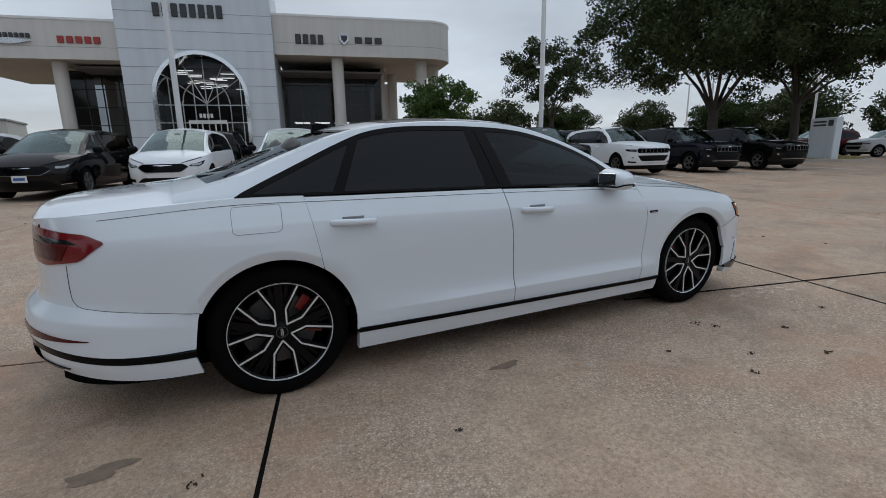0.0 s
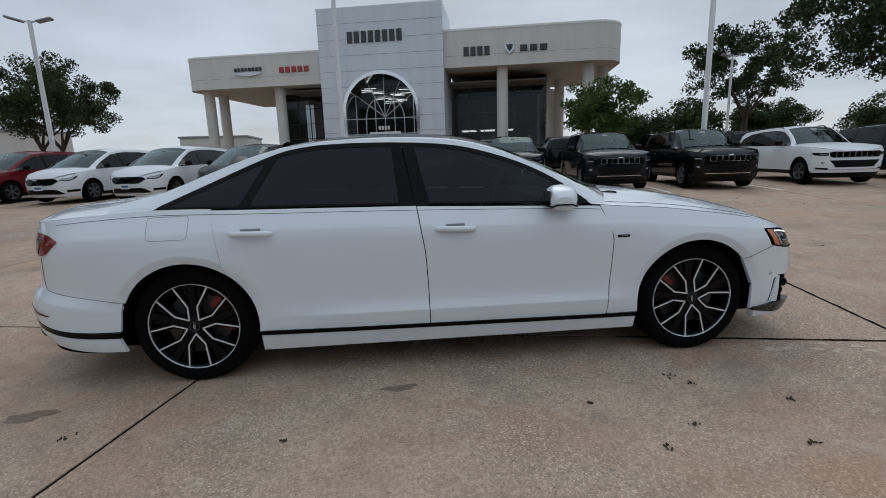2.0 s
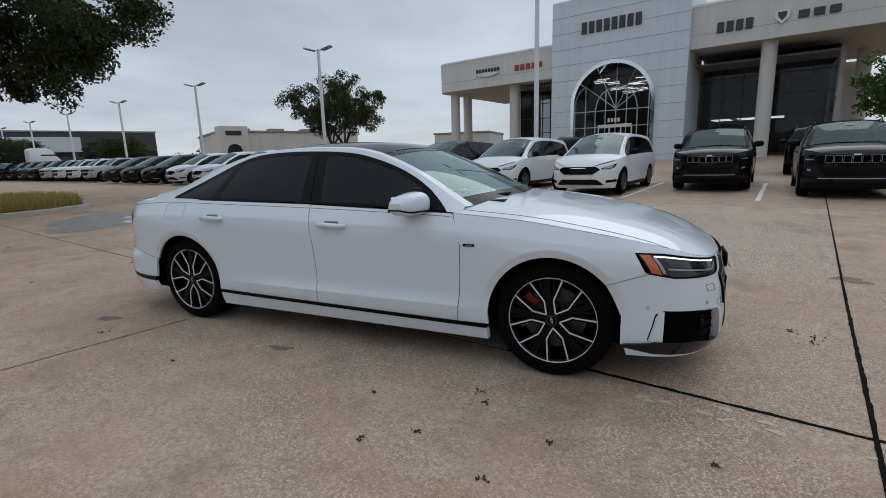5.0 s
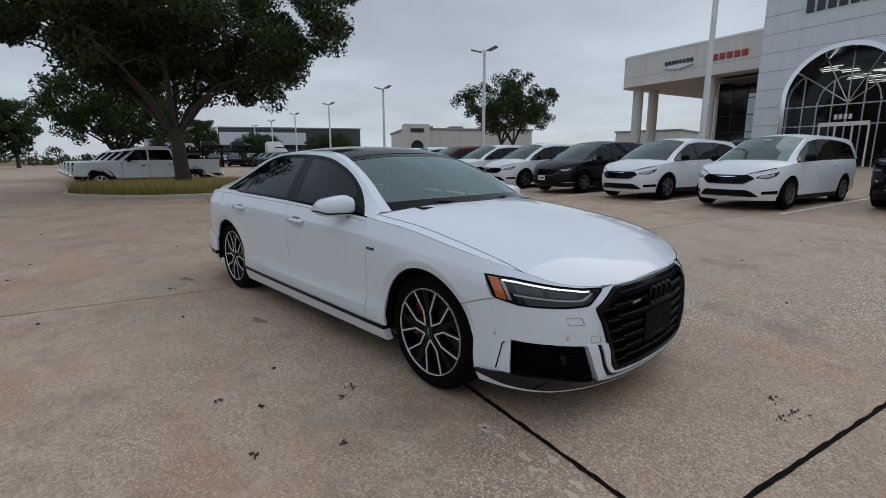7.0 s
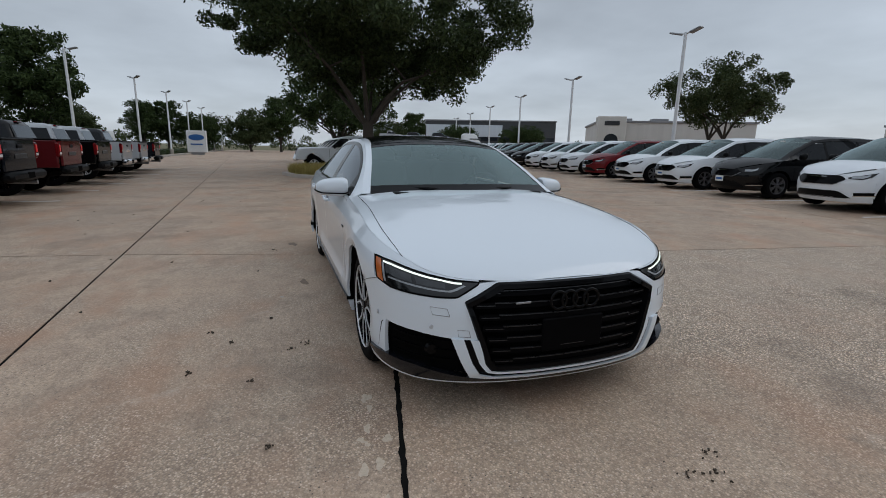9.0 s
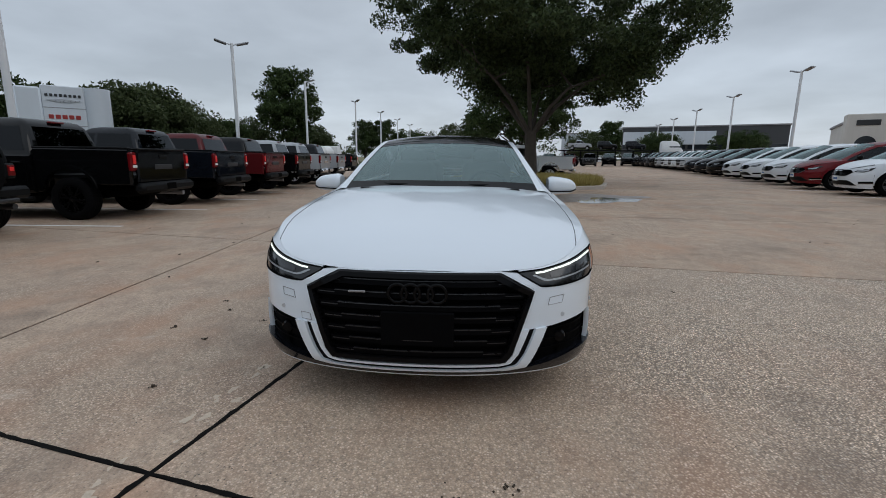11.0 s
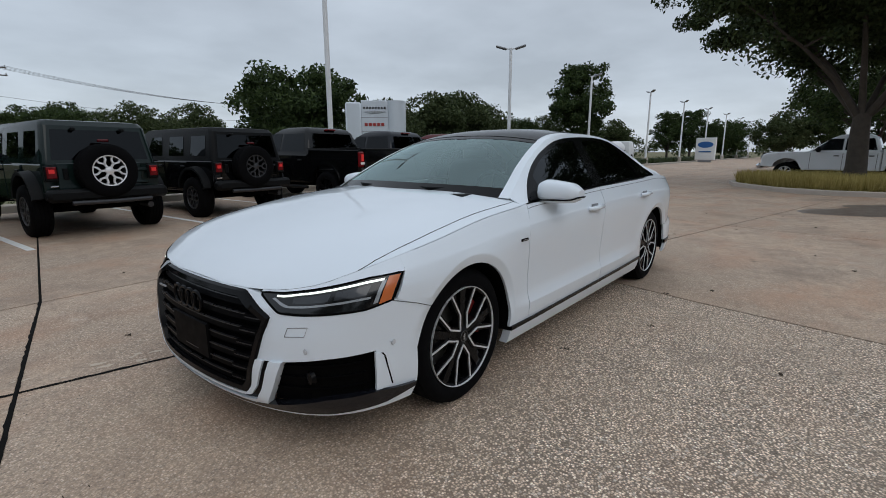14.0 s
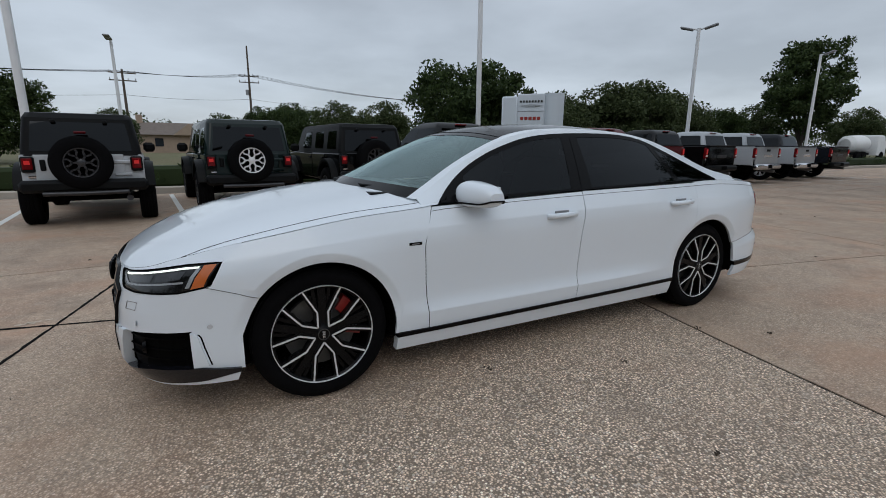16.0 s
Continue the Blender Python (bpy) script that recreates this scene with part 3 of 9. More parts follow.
def litter(x, y, r, seed):
    q = random.Random(seed)
    m = M()
    for _ in range(7):
        a, d = q.uniform(0, 6.28), q.uniform(0, r)
        px, py, s = x + d * math.cos(a), y + d * math.sin(a), q.uniform(0.003, 0.008)
        rot = Euler((q.uniform(-0.5, 0.5), q.uniform(-0.5, 0.5), q.uniform(0, 6))).to_matrix().to_4x4()
        m.box((px, py, ground_z(py) + 0.006), (s * 2, s, 0.006), 0.0, rot)
    return solid("leaf_litter", m, MAT_DIRT, "crumbled dark dry leaves lying on the concrete", "leaf", group="scattered leaves", smooth=0)


for i, (x, y, r) in enumerate([(1.232, -1.256, 0.05), (1.30, -1.36, 0.04), (0.84, -1.895, 0.035), (1.5, -1.95, 0.05), (-0.183, 1.37, 0.03),
                               (-1.49, 1.55, 0.035), (-1.125, 1.22, 0.03), (0.62, 1.05, 0.05), (-0.9, -1.62, 0.02), (1.8, -3.58, 0.03),
                               (1.07, -1.75, 0.03), (-2.0, -1.45, 0.05), (2.7, 2.6, 0.03), (0.2, 2.2, 0.02), (5.2, 1.9, 0.03), (1.7, -1.6, 0.02), (3.12, 0.22, 0.10), (3.2, 0.34, 0.09), (3.05, 0.42, 0.08)]):
    litter(x, y, r, 30 + i)
for i in range(70):
    x, y = rnd.uniform(-9, 9), rnd.uniform(-5.5, 9)
    if abs(y) < 1.2 and abs(x) < 3:
        continue
    litter(x, y, 0.02, 200 + i)

# puddle beside the planted island
blot(-10.7, 3.8, 1.4, MAT_WET, "damp_patch", "damp dark concrete round a puddle", z=0.003, squash=1.25, n=40, seed=11)
blot(-9.7, 4.3, 0.8, MAT_PUDDLE, "puddle", "shallow rain puddle mirroring the grey sky", z=0.006, squash=1.2, n=40, seed=12)

# ---------------------------------------------------------------- showroom
BLD = pose(-1.75, 39.9, 0.62, 0, 0, -12)
show = thing("showroom", "cream car showroom with a white panelled entrance tower and glass arch", "building", BLD)
TW, TH, TD = 11.1, 13.7, 6.0
ARC_R, ARC_X, ARC_SPRING = 3.2, -0.15, 4.85


def arch_pts(r, n=28, base=-0.2):
    pts = [(ARC_X - r, base)]
    for i in range(n + 1):
        a = math.pi - math.pi * i / n
        pts.append((ARC_X + r * math.cos(a), ARC_SPRING + r * math.sin(a)))
    pts.append((ARC_X + r, base))
    return pts


def tower_front():
    """Tower face with the arch cut through, as strips in x."""
    m = M()
    xs = sorted(set([-TW / 2, TW / 2] + [ARC_X + ARC_R * math.cos(math.pi * i / 28) for i in range(29)]))
    for a, b in zip(xs, xs[1:]):
        if b <= ARC_X - ARC_R + 1e-6 or a >= ARC_X + ARC_R - 1e-6:
            za = zb = -0.5
        else:
            za = ARC_SPRING + math.sqrt(max(0, ARC_R ** 2 - (a - ARC_X) ** 2))
            zb = ARC_SPRING + math.sqrt(max(0, ARC_R ** 2 - (b - ARC_X) ** 2))
        m.poly([(a, 0, za), (b, 0, zb), (b, 0, TH), (a, 0, TH)])
    return m


tw = tower_front()
part("tower_front", tw, MAT_PANEL, show, "white metal panel tower front", smooth=20)
for sg in (-1, 1):
    part("tower_side", M().box((sg * (TW / 2 - 0.15), TD / 2 + 0.01, TH / 2 - 0.25), (0.3, TD, TH + 0.5)), MAT_PANEL, show, smooth=0)
part("tower_roof", M().box((0, TD / 2 + 0.2, TH - 0.15), (TW - 0.6, TD - 0.6, 0.3)), MAT_PANEL, show, smooth=0)
part("tower_back", M().box((0, TD + 0.1, TH / 2 + 3.7), (TW, 0.3, TH - 7.4)), MAT_PANEL, show, smooth=0)
for k in range(1, 11):
    z = TH - 1.32 * k
    if z < 0.3:
        break
    half = math.sqrt(max(0, ARC_R ** 2 - max(0, z - ARC_SPRING) ** 2)) if z < ARC_SPRING + ARC_R else 0
    if half == 0:
        part("panel_joint", M().box((0, -0.006, z), (TW, 0.02, 0.03)), MAT_GREY_METAL, show, smooth=0)
    else:
        for a, b in ((-TW / 2, ARC_X - half - 0.3), (ARC_X + half + 0.3, TW / 2)):
            part("panel_joint", M().box(((a + b) / 2, -0.006, z), (b - a, 0.02, 0.03)), MAT_GREY_METAL, show, smooth=0)
ring = M()
ring.grid([[(x, 1.5, z) for x, z in arch_pts(ARC_R)], [(x, -0.22, z) for x, z in arch_pts(ARC_R)], [(x, -0.22, z) for x, z in arch_pts(ARC_R + 0.3)], [(x, 0.0, z) for x, z in arch_pts(ARC_R + 0.3)]])
part("arch_surround", ring, MAT_CHROME, show, "polished metal arch surround", smooth=40)
pane = M().poly([(x, 1.4, z) for x, z in arch_pts(ARC_R)])
part("arch_glass", pane, MAT_SHOP, show, "dark glass filling the entrance arch", smooth=0)
for k in range(7):
    x = ARC_X - 2.7 + 0.9 * k
    top = ARC_SPRING + math.sqrt(max(0, ARC_R ** 2 - (x - ARC_X) ** 2)) if k not in (1, 2, 3, 4, 5) else ARC_SPRING - 0.4 + math.sqrt(max(0, 3.3 - (x - ARC_X) ** 2))
    part("mullion", M().box((x, 1.36, top / 2), (0.07, 0.1, top)), MAT_SIGN_SILVER, show, smooth=0)
for z in (3.0, 4.4):
    part("transom", M().box((ARC_X, 1.35, z), (2 * ARC_R - 0.1, 0.1, 0.08)), MAT_SIGN_SILVER, show, smooth=0)
fan = M()
fan.tube([(ARC_X + 1.75 * math.cos(a), 1.35, 4.6 + 1.75 * math.sin(a)) for a in [math.pi * i / 20 for i in range(21)]], 0.05, 6)
part("fan_arc", fan, MAT_SIGN_SILVER, show)
for a in (35, 62, 90, 118, 145):
    ca, sa = math.cos(radians(a)), math.sin(radians(a))
    part("fan_bar", M().tube([(ARC_X + 0.0 * ca, 1.35, 4.5), (ARC_X + 3.2 * ca, 1.35, 4.5 + 3.2 * sa * 1.08)], 0.04, 6), MAT_SIGN_SILVER, show)
part("door_frame", M().box((ARC_X - 0.05, 1.3, 3.05), (2.9, 0.12, 0.28)), MAT_PLATE, show, "white entrance door head")
for dx in (-1.45, -0.5, 0.5, 1.4):
    part("door_post", M().box((ARC_X + dx, 1.3, 1.5), (0.09, 0.12, 3.0)), MAT_PLATE, show)
for k in range(4):
    part("number_bar", M().box((ARC_X - 0.55 + 0.28 * k, 1.28, 3.55), (0.2, 0.03, 0.34), 0.02), MAT_PLATE, show, "plain white number bar over the door")


def wing(x0, x1, bot, top, y_front, depth, round_end):
    """A canopy on columns, from x0 (at the tower) to x1."""
    sg = 1 if x1 > x0 else -1
    pts = [(x0, y_front)]
    r = round_end
    for i in range(13):
        a = math.pi / 2 * i / 12
        pts.append((x1 - sg * r + sg * r * math.sin(a), y_front + r - r * math.cos(a)))
    pts += [(x1, y_front + depth), (x0, y_front + depth)]
    m = M()
    m.grid([[(x, y, bot) for x, y in pts], [(x, y, top) for x, y in pts]], close=True)
    m.poly([(x, y, top) for x, y in pts])
    part("canopy", m, MAT_STUCCO, show, "cream rendered canopy fascia", smooth=30)
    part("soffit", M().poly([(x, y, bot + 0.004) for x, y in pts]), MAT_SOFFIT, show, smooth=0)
    cap = M()
    ins = [(x0, y_front - 0.05)] + [(x1 - sg * r + sg * (r + 0.05) * math.sin(math.pi / 2 * i / 12), y_front + r - (r + 0.05) * math.cos(math.pi / 2 * i / 12)) for i in range(13)] + [(x1 + sg * 0.05, y_front + depth)]
    cap.grid([[(x, y, top - 0.12) for x, y in ins], [(x, y, top + 0.05) for x, y in ins]])
    part("coping", cap, MAT_PLATE, show, smooth=30)
    groove = M().grid([[(x, y - 0.003, bot + (top - bot) * 0.30) for x, y in pts[:-1]], [(x, y - 0.003, bot + (top - bot) * 0.30 + 0.03) for x, y in pts[:-1]]])
    part("groove", groove, MAT_GREY_METAL, show, smooth=0)


LB, LT, RB, RT = 7.7, 10.6, 8.35, 11.45
wing(-TW / 2 - 0.01, -19.6, LB, LT, 1.2, 15.5, 1.5)
wing(TW / 2 + 0.01, 20.9, RB, RT, 0.6, 15.5, 2.6)


def column(x, y, r, h, lean=0.0):
    m = M().lathe([(r, -0.6), (r, h * 0.5), (r, h)], axis="z", c=(x, y, 0), n=24)
    part("column", m, MAT_COLUMN, show, smooth=60)


for x, y in ((-18.2, 2.8), (-18.4, 5.6), (-10.7, 2.6), (-12.9, 9.2)):
    column(x, y, 0.5, LB)
for x, y in ((10.6, 1.7), (18.1, 2.2), (19.7, 4.2), (16.6, 10.6)):
    column(x, y, 0.5, RB)


def glazed_wall(x0, x1, y, h, nx, nz):
    part("glazing", M().poly([(x0, y, -0.3), (x1, y, -0.3), (x1, y, h), (x0, y, h)]), MAT_SHOP, show, "tall dark showroom glazing", smooth=0)
    for i in range(nx + 1):
        part("mullion", M().box((lerp(x0, x1, i / nx), y - 0.04, h / 2), (0.07, 0.12, h)), MAT_FRAME, show, smooth=0)
    for k in range(1, nz + 1):
        part("transom", M().box(((x0 + x1) / 2, y - 0.04, h * k / nz), (abs(x1 - x0), 0.1, 0.07)), MAT_FRAME, show, smooth=0)


glazed_wall(-12.2, -5.7, 7.0, LB, 5, 5)
glazed_wall(5.7, 14.9, 6.6, RB, 6, 5)
part("end_wall", M().box((-12.36, 9.5, LB / 2), (0.3, 5.2, LB)), MAT_STUCCO, show, "cream rendered end wall")
part("end_wall", M().box((15.05, 9.8, RB / 2), (0.4, 6.6, RB)), MAT_STUCCO, show, "cream rendered end wall")
part("rear_block", M().box((2.0, 26.5, 3.9), (30, 20, 8.6)), MAT_STUCCO, show, "cream rear block of the showroom")
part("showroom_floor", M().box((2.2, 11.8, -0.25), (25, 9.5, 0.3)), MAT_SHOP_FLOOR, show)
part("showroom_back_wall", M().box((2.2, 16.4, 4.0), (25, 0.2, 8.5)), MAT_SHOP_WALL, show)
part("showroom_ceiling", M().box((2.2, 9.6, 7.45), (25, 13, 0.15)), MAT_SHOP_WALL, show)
q = random.Random(8)
for k in range(26):
    part("light_strip", M().box((ARC_X + q.uniform(-3.0, 3.2), 2.6 + 0.5 * k, 7.25), (1.1, 0.09, 0.06)), MAT_TUBE, show, "lit strip lamp inside")
for k in range(9):
    part("light_strip", M().box((7.0 + 1.0 * (k % 3) * 2, 9.0 + 1.2 * (k // 3), 3.4), (1.5, 0.08, 0.05)), MAT_TUBE, show, "lit strip lamp inside")


def sign_bars(x0, x1, z, h, y, n, mat, lab):
    """Blank raised bars in place of a name."""
    s = thing("wall_sign", lab, "sign", BLD, "wall signs")
    w = (x1 - x0) / n
    for k in range(n):
        part("letter_bar", M().box((x0 + w * (k + 0.5), y - 0.06, z), (w * 0.72, 0.12, h), 0.03), mat, s, smooth=0)
    return s


sign_bars(-2.95, 2.1, 11.2, 0.95, 0.0, 8, MAT_SIGN_DARK, "dark grey raised bars of the dealer sign on white panels")
sign_bars(-10.0, -7.0, 9.1, 0.5, 1.2, 5, MAT_SIGN_RED, "dark red raised bars of a sign on cream fascia")
s = sign_bars(-14.4, -11.6, 9.3, 0.32, 1.2, 8, MAT_SIGN_DARK, "dark bars over a silver wing on cream fascia")
sw = M()
sw.prism([(-14.4, 8.9), (-13.0, 9.12), (-11.6, 8.92), (-12.4, 8.74), (-13.0, 8.66), (-13.6, 8.74)], 1.05, 1.19)
part("wing_badge", sw, MAT_SIGN_SILVER, s, "silver wing shape")
sign_bars(7.2, 9.6, 9.6, 0.75, 0.6, 4, MAT_SIGN_DARK, "dark grey raised bars of a sign on cream fascia")
s = sign_bars(12.0, 14.5, 9.65, 0.5, 0.6, 3, MAT_SIGN_DARK, "dark bars beside a shield badge on cream fascia")
part("shield_badge", M().prism([(10.8, 10.1), (11.65, 10.1), (11.65, 9.6), (11.22, 9.2), (10.8, 9.6)], 0.46, 0.6), MAT_SIGN_SILVER, s, "silver and dark shield")
part("shield_face", M().prism([(10.95, 9.97), (11.5, 9.97), (11.45, 9.65), (11.22, 9.4), (11.0, 9.65)], 0.44, 0.45), MAT_SIGN_DARK, s)

# ---------------------------------------------------------------- vehicle bodies
class Shell:
    """The skin of a car below its windows: half widths by height, rounded off in plan at both ends."""

    def __init__(self, W, front, rear, fn=(1.4, 4.0, 2.0), rn=(-1.5, 5.0, 2.0), bumps=()):
        self.W, self.fx, self.rx, self.fn, self.rn, self.bumps = W, front, rear, fn, rn, bumps

    def w(self, z, x=0.0):
        v = smooth_at(self.W, z)
        for bx, bz, sx, sz, k in self.bumps:
            v += k * math.exp(-((x - bx) / sx) ** 2 - ((z - bz) / sz) ** 2)
        return v

    def y(self, x, z):
        v = self.w(z, x)
        if x > self.fn[0]:
            t = min(1.0, (x - self.fn[0]) / (curve_at(self.fx, z) - self.fn[0]))
            v *= max(0.0, 1 - t ** self.fn[1]) ** (1 / self.fn[2])
        if x < self.rn[0]:
            t = min(1.0, (x - self.rn[0]) / (curve_at(self.rx, z) - self.rn[0]))
            v *= max(0.0, 1 - t ** self.rn[1]) ** (1 / self.rn[2])
        return v

    def side(self, off=0.0, s=-1):
        """Maps (x, z) to the side of the car; s is -1 for its right."""
        def f(p):
            x, z = p
            d = (self.y(x + 0.01, z) - self.y(x - 0.01, z)) / 0.02
            d = max(-2.5, min(2.5, d))
            n = Vector((-d, 1)).normalized() * off
            return (x + n.x, s * (self.y(x, z) + n.y), z)
        return f

    def wrap(self, off=0.0, end=1):
        """Maps (angle, z) to the nose (end 1) or tail (-1); angle 0 is the middle, positive to the car's left."""
        xc, n, m = self.fn if end > 0 else self.rn
        reach = self.fx if end > 0 else self.rx
        def g(a, z):
            c, sn = max(math.cos(a), 0.0), math.sin(a)
            x = xc + (curve_at(reach, z) - xc) * c ** (2 / n)
            return Vector((x, math.copysign(self.w(z, x) * abs(sn) ** (2 / m), sn), z))
        def f(p):
            a, z = p
            q = g(a, z)
            if off:
                t = g(a + 0.01, z) - g(a - 0.01, z)
                nn = Vector((t.y, -t.x, 0)).normalized() * (off if end > 0 else -off)
                q = q + nn
            return tuple(q)
        return f

    def ang(self, z, y=None, x=None, end=1):
        xc, n, m = self.fn if end > 0 else self.rn
        reach = self.fx if end > 0 else self.rx
        if y is not None:
            k = max(-1.0, min(1.0, abs(y) / self.w(z, curve_at(reach, z))))
            return math.copysign(math.asin(k ** (m / 2)), y)
        t = max(0.0, min(1.0, (x - xc) / (curve_at(reach, z) - xc)))
        return math.acos(t ** (n / 2))


def patch(surf, A, B, nu=16, nv=6, edge=None, thick=0.015):
    """A skin between two outlines A and B on a surface, with a rim turned inwards by thick."""
    A, B = resample(A, nu), resample(B, nu)
    rows2 = [[(lerp(a[0], b[0], k / nv), lerp(a[1], b[1], k / nv)) for a, b in zip(A, B)] for k in range(nv + 1)]
    m = M()
    m.grid([[surf(p) for p in r] for r in rows2])
    if edge:
        rim = rows2[0] + [r[-1] for r in rows2[1:]] + rows2[-1][::-1][1:] + [r[0] for r in rows2[::-1][1:-1]]
        m.grid([[surf(p) for p in rim], [edge(p) for p in rim]], close=True)
    return m


def both(m):
    return (m, m.mirrored())


def arch_z(x, wx, wz, r):
    return wz + math.sqrt(max(0.0, r * r - (x - wx) ** 2))


def columns(x0, x1, zb, zt, n=16, lo=None, hi=None):
    """Lower and upper outlines in (x, z) between two x, dense at both ends."""
    xs = [x0 + (x1 - x0) * (0.5 - 0.5 * math.cos(math.pi * i / (n - 1))) for i in range(n)]
    return [(x, zb(x)) for x in xs], [(x, zt(x)) for x in xs]


def strip_patch(surf, A, B, nv=6, edge=None):
    """As patch, keeping the points of A and B as they are."""
    rows2 = [[(lerp(a[0], b[0], k / nv), lerp(a[1], b[1], k / nv)) for a, b in zip(A, B)] for k in range(nv + 1)]
    m = M()
    m.grid([[surf(p) for p in r] for r in rows2])
    if edge:
        rim = rows2[0] + [r[-1] for r in rows2[1:]] + rows2[-1][::-1][1:] + [r[0] for r in rows2[::-1][1:-1]]
        m.grid([[surf(p) for p in rim], [edge(p) for p in rim]], close=True)
    return m


def tyre(r, wd, rr):
    """Tyre about the y axis, its outer wall towards -y at y = 0."""
    prof = [(rr, wd - 0.01), (rr + 0.02, wd), (r - 0.035, wd), (r - 0.008, wd - 0.022)]
    g = 4
    for k in range(g):
        a = wd - 0.03 - (wd - 0.06) * k / g
        b = wd - 0.03 - (wd - 0.06) * (k + 1) / g
        prof += [(r, a), (r, b + 0.012), (r - 0.008, b + 0.010), (r - 0.008, b + 0.002)]
    prof += [(r - 0.008, 0.022), (r - 0.03, 0.002), (rr + 0.05, -0.004), (rr + 0.02, 0.0), (rr, 0.012)]
    return M().lathe(prof, "y", n=48)


def bar2d(m, p, q, w, y0, y1):
    """A bar from p to q in the wheel's plane, from depth y0 to y1."""
    d = Vector((q[0] - p[0], q[1] - p[1])).normalized()
    s = Vector((-d.y, d.x)) * w / 2
    o = [(p[0] + s.x, p[1] + s.y), (q[0] + s.x, q[1] + s.y), (q[0] - s.x, q[1] - s.y), (p[0] - s.x, p[1] - s.y)]
    m.prism(o, y0, y1)


def hero_wheel():
    """20-inch wheel: black spokes with machined edges in five sectors, red caliper."""
    w = thing("wheel_pattern", "wheel", "wheel")
    R, rr, wd = 0.358, 0.262, 0.26
    t = part("tyre", tyre(R, wd, rr), MAT_RUBBER, w, smooth=40)
    rim = part("rim", M().lathe([(rr + 0.004, 0.004), (rr - 0.012, 0.014), (rr - 0.016, 0.05), (0.235, 0.12), (0.232, 0.25)], "y", n=48), MAT_RIM_BLACK, w, smooth=40)
    part("rim_lip", M().lathe([(rr + 0.003, 0.012), (rr + 0.002, -0.001), (rr - 0.001, 0.0), (rr - 0.003, 0.012)], "y", n=64), MAT_SILVER, rim, "bright machined rim edge")
    sp, sil = M(), M()
    for k in range(5):
        c = radians(-90 + 72 * k)
        def P(r, a):
            return (r * math.cos(c + radians(a)), r * math.sin(c + radians(a)))
        for sg in (-1, 1):
            pts = [P(0.047, 0), P(0.124, 23 * sg), P(0.258, 14 * sg)]
            for p, q in zip(pts, pts[1:]):
                bar2d(sp, p, q, 0.030, 0.012, 0.05)
                bar2d(sil, p, q, 0.0084, 0.007, 0.013)
        bar2d(sp, P(0.05, 36), P(0.25, 36), 0.040, 0.016, 0.06)
        for sg in (-1, 1):
            bar2d(sp, P(0.12, 23 * sg), P(0.25, 26 * sg), 0.018, 0.030, 0.06)
    part("spokes", sp, MAT_RIM_BLACK, rim, smooth=30)
    part("spoke_edges", sil, MAT_SILVER, rim, "machined silver spoke edges", smooth=30)
    hub = M().lathe([(0.0, 0.006), (0.030, 0.006), (0.034, 0.010), (0.060, 0.016), (0.066, 0.05)], "y", n=24)
    part("hub", hub, MAT_RIM_BLACK, rim)
    cap = M()
    for k in range(4):
        cap.lathe([(0.0052, 0.003), (0.0068, 0.003)], "y", c=(0, 0, -0.0135 + 0.009 * k), n=12)
    part("hub_ring", M().lathe([(0.027, 0.0055), (0.028, 0.0035), (0.030, 0.0035), (0.031, 0.0055)], "y", n=24), MAT_STEEL, rim)
    part("hub_badge", cap, MAT_SILVER, rim)
    part("brake_disc", M().lathe([(0.07, 0.085), (0.19, 0.085), (0.19, 0.115), (0.07, 0.115)], "y", n=40), MAT_STEEL, w, smooth=30)
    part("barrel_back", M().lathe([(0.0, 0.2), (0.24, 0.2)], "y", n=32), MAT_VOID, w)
    return w


def caliper_mesh(a0):
    m = M()
    rows = []
    for i in range(9):
        a = radians(a0 - 34 + 68 * i / 8)
        rows.append([(r * math.cos(a), y, r * math.sin(a)) for r, y in ((0.135, 0.062), (0.215, 0.062), (0.222, 0.08), (0.222, 0.125), (0.135, 0.125))])
    m.grid(rows, close=True)
    m.poly(rows[0])
    m.poly(rows[-1])
    return m


CAR = Matrix.Identity(4)
hero = thing("sedan", "white luxury sedan with black grille and dark tinted windows", "car", CAR)


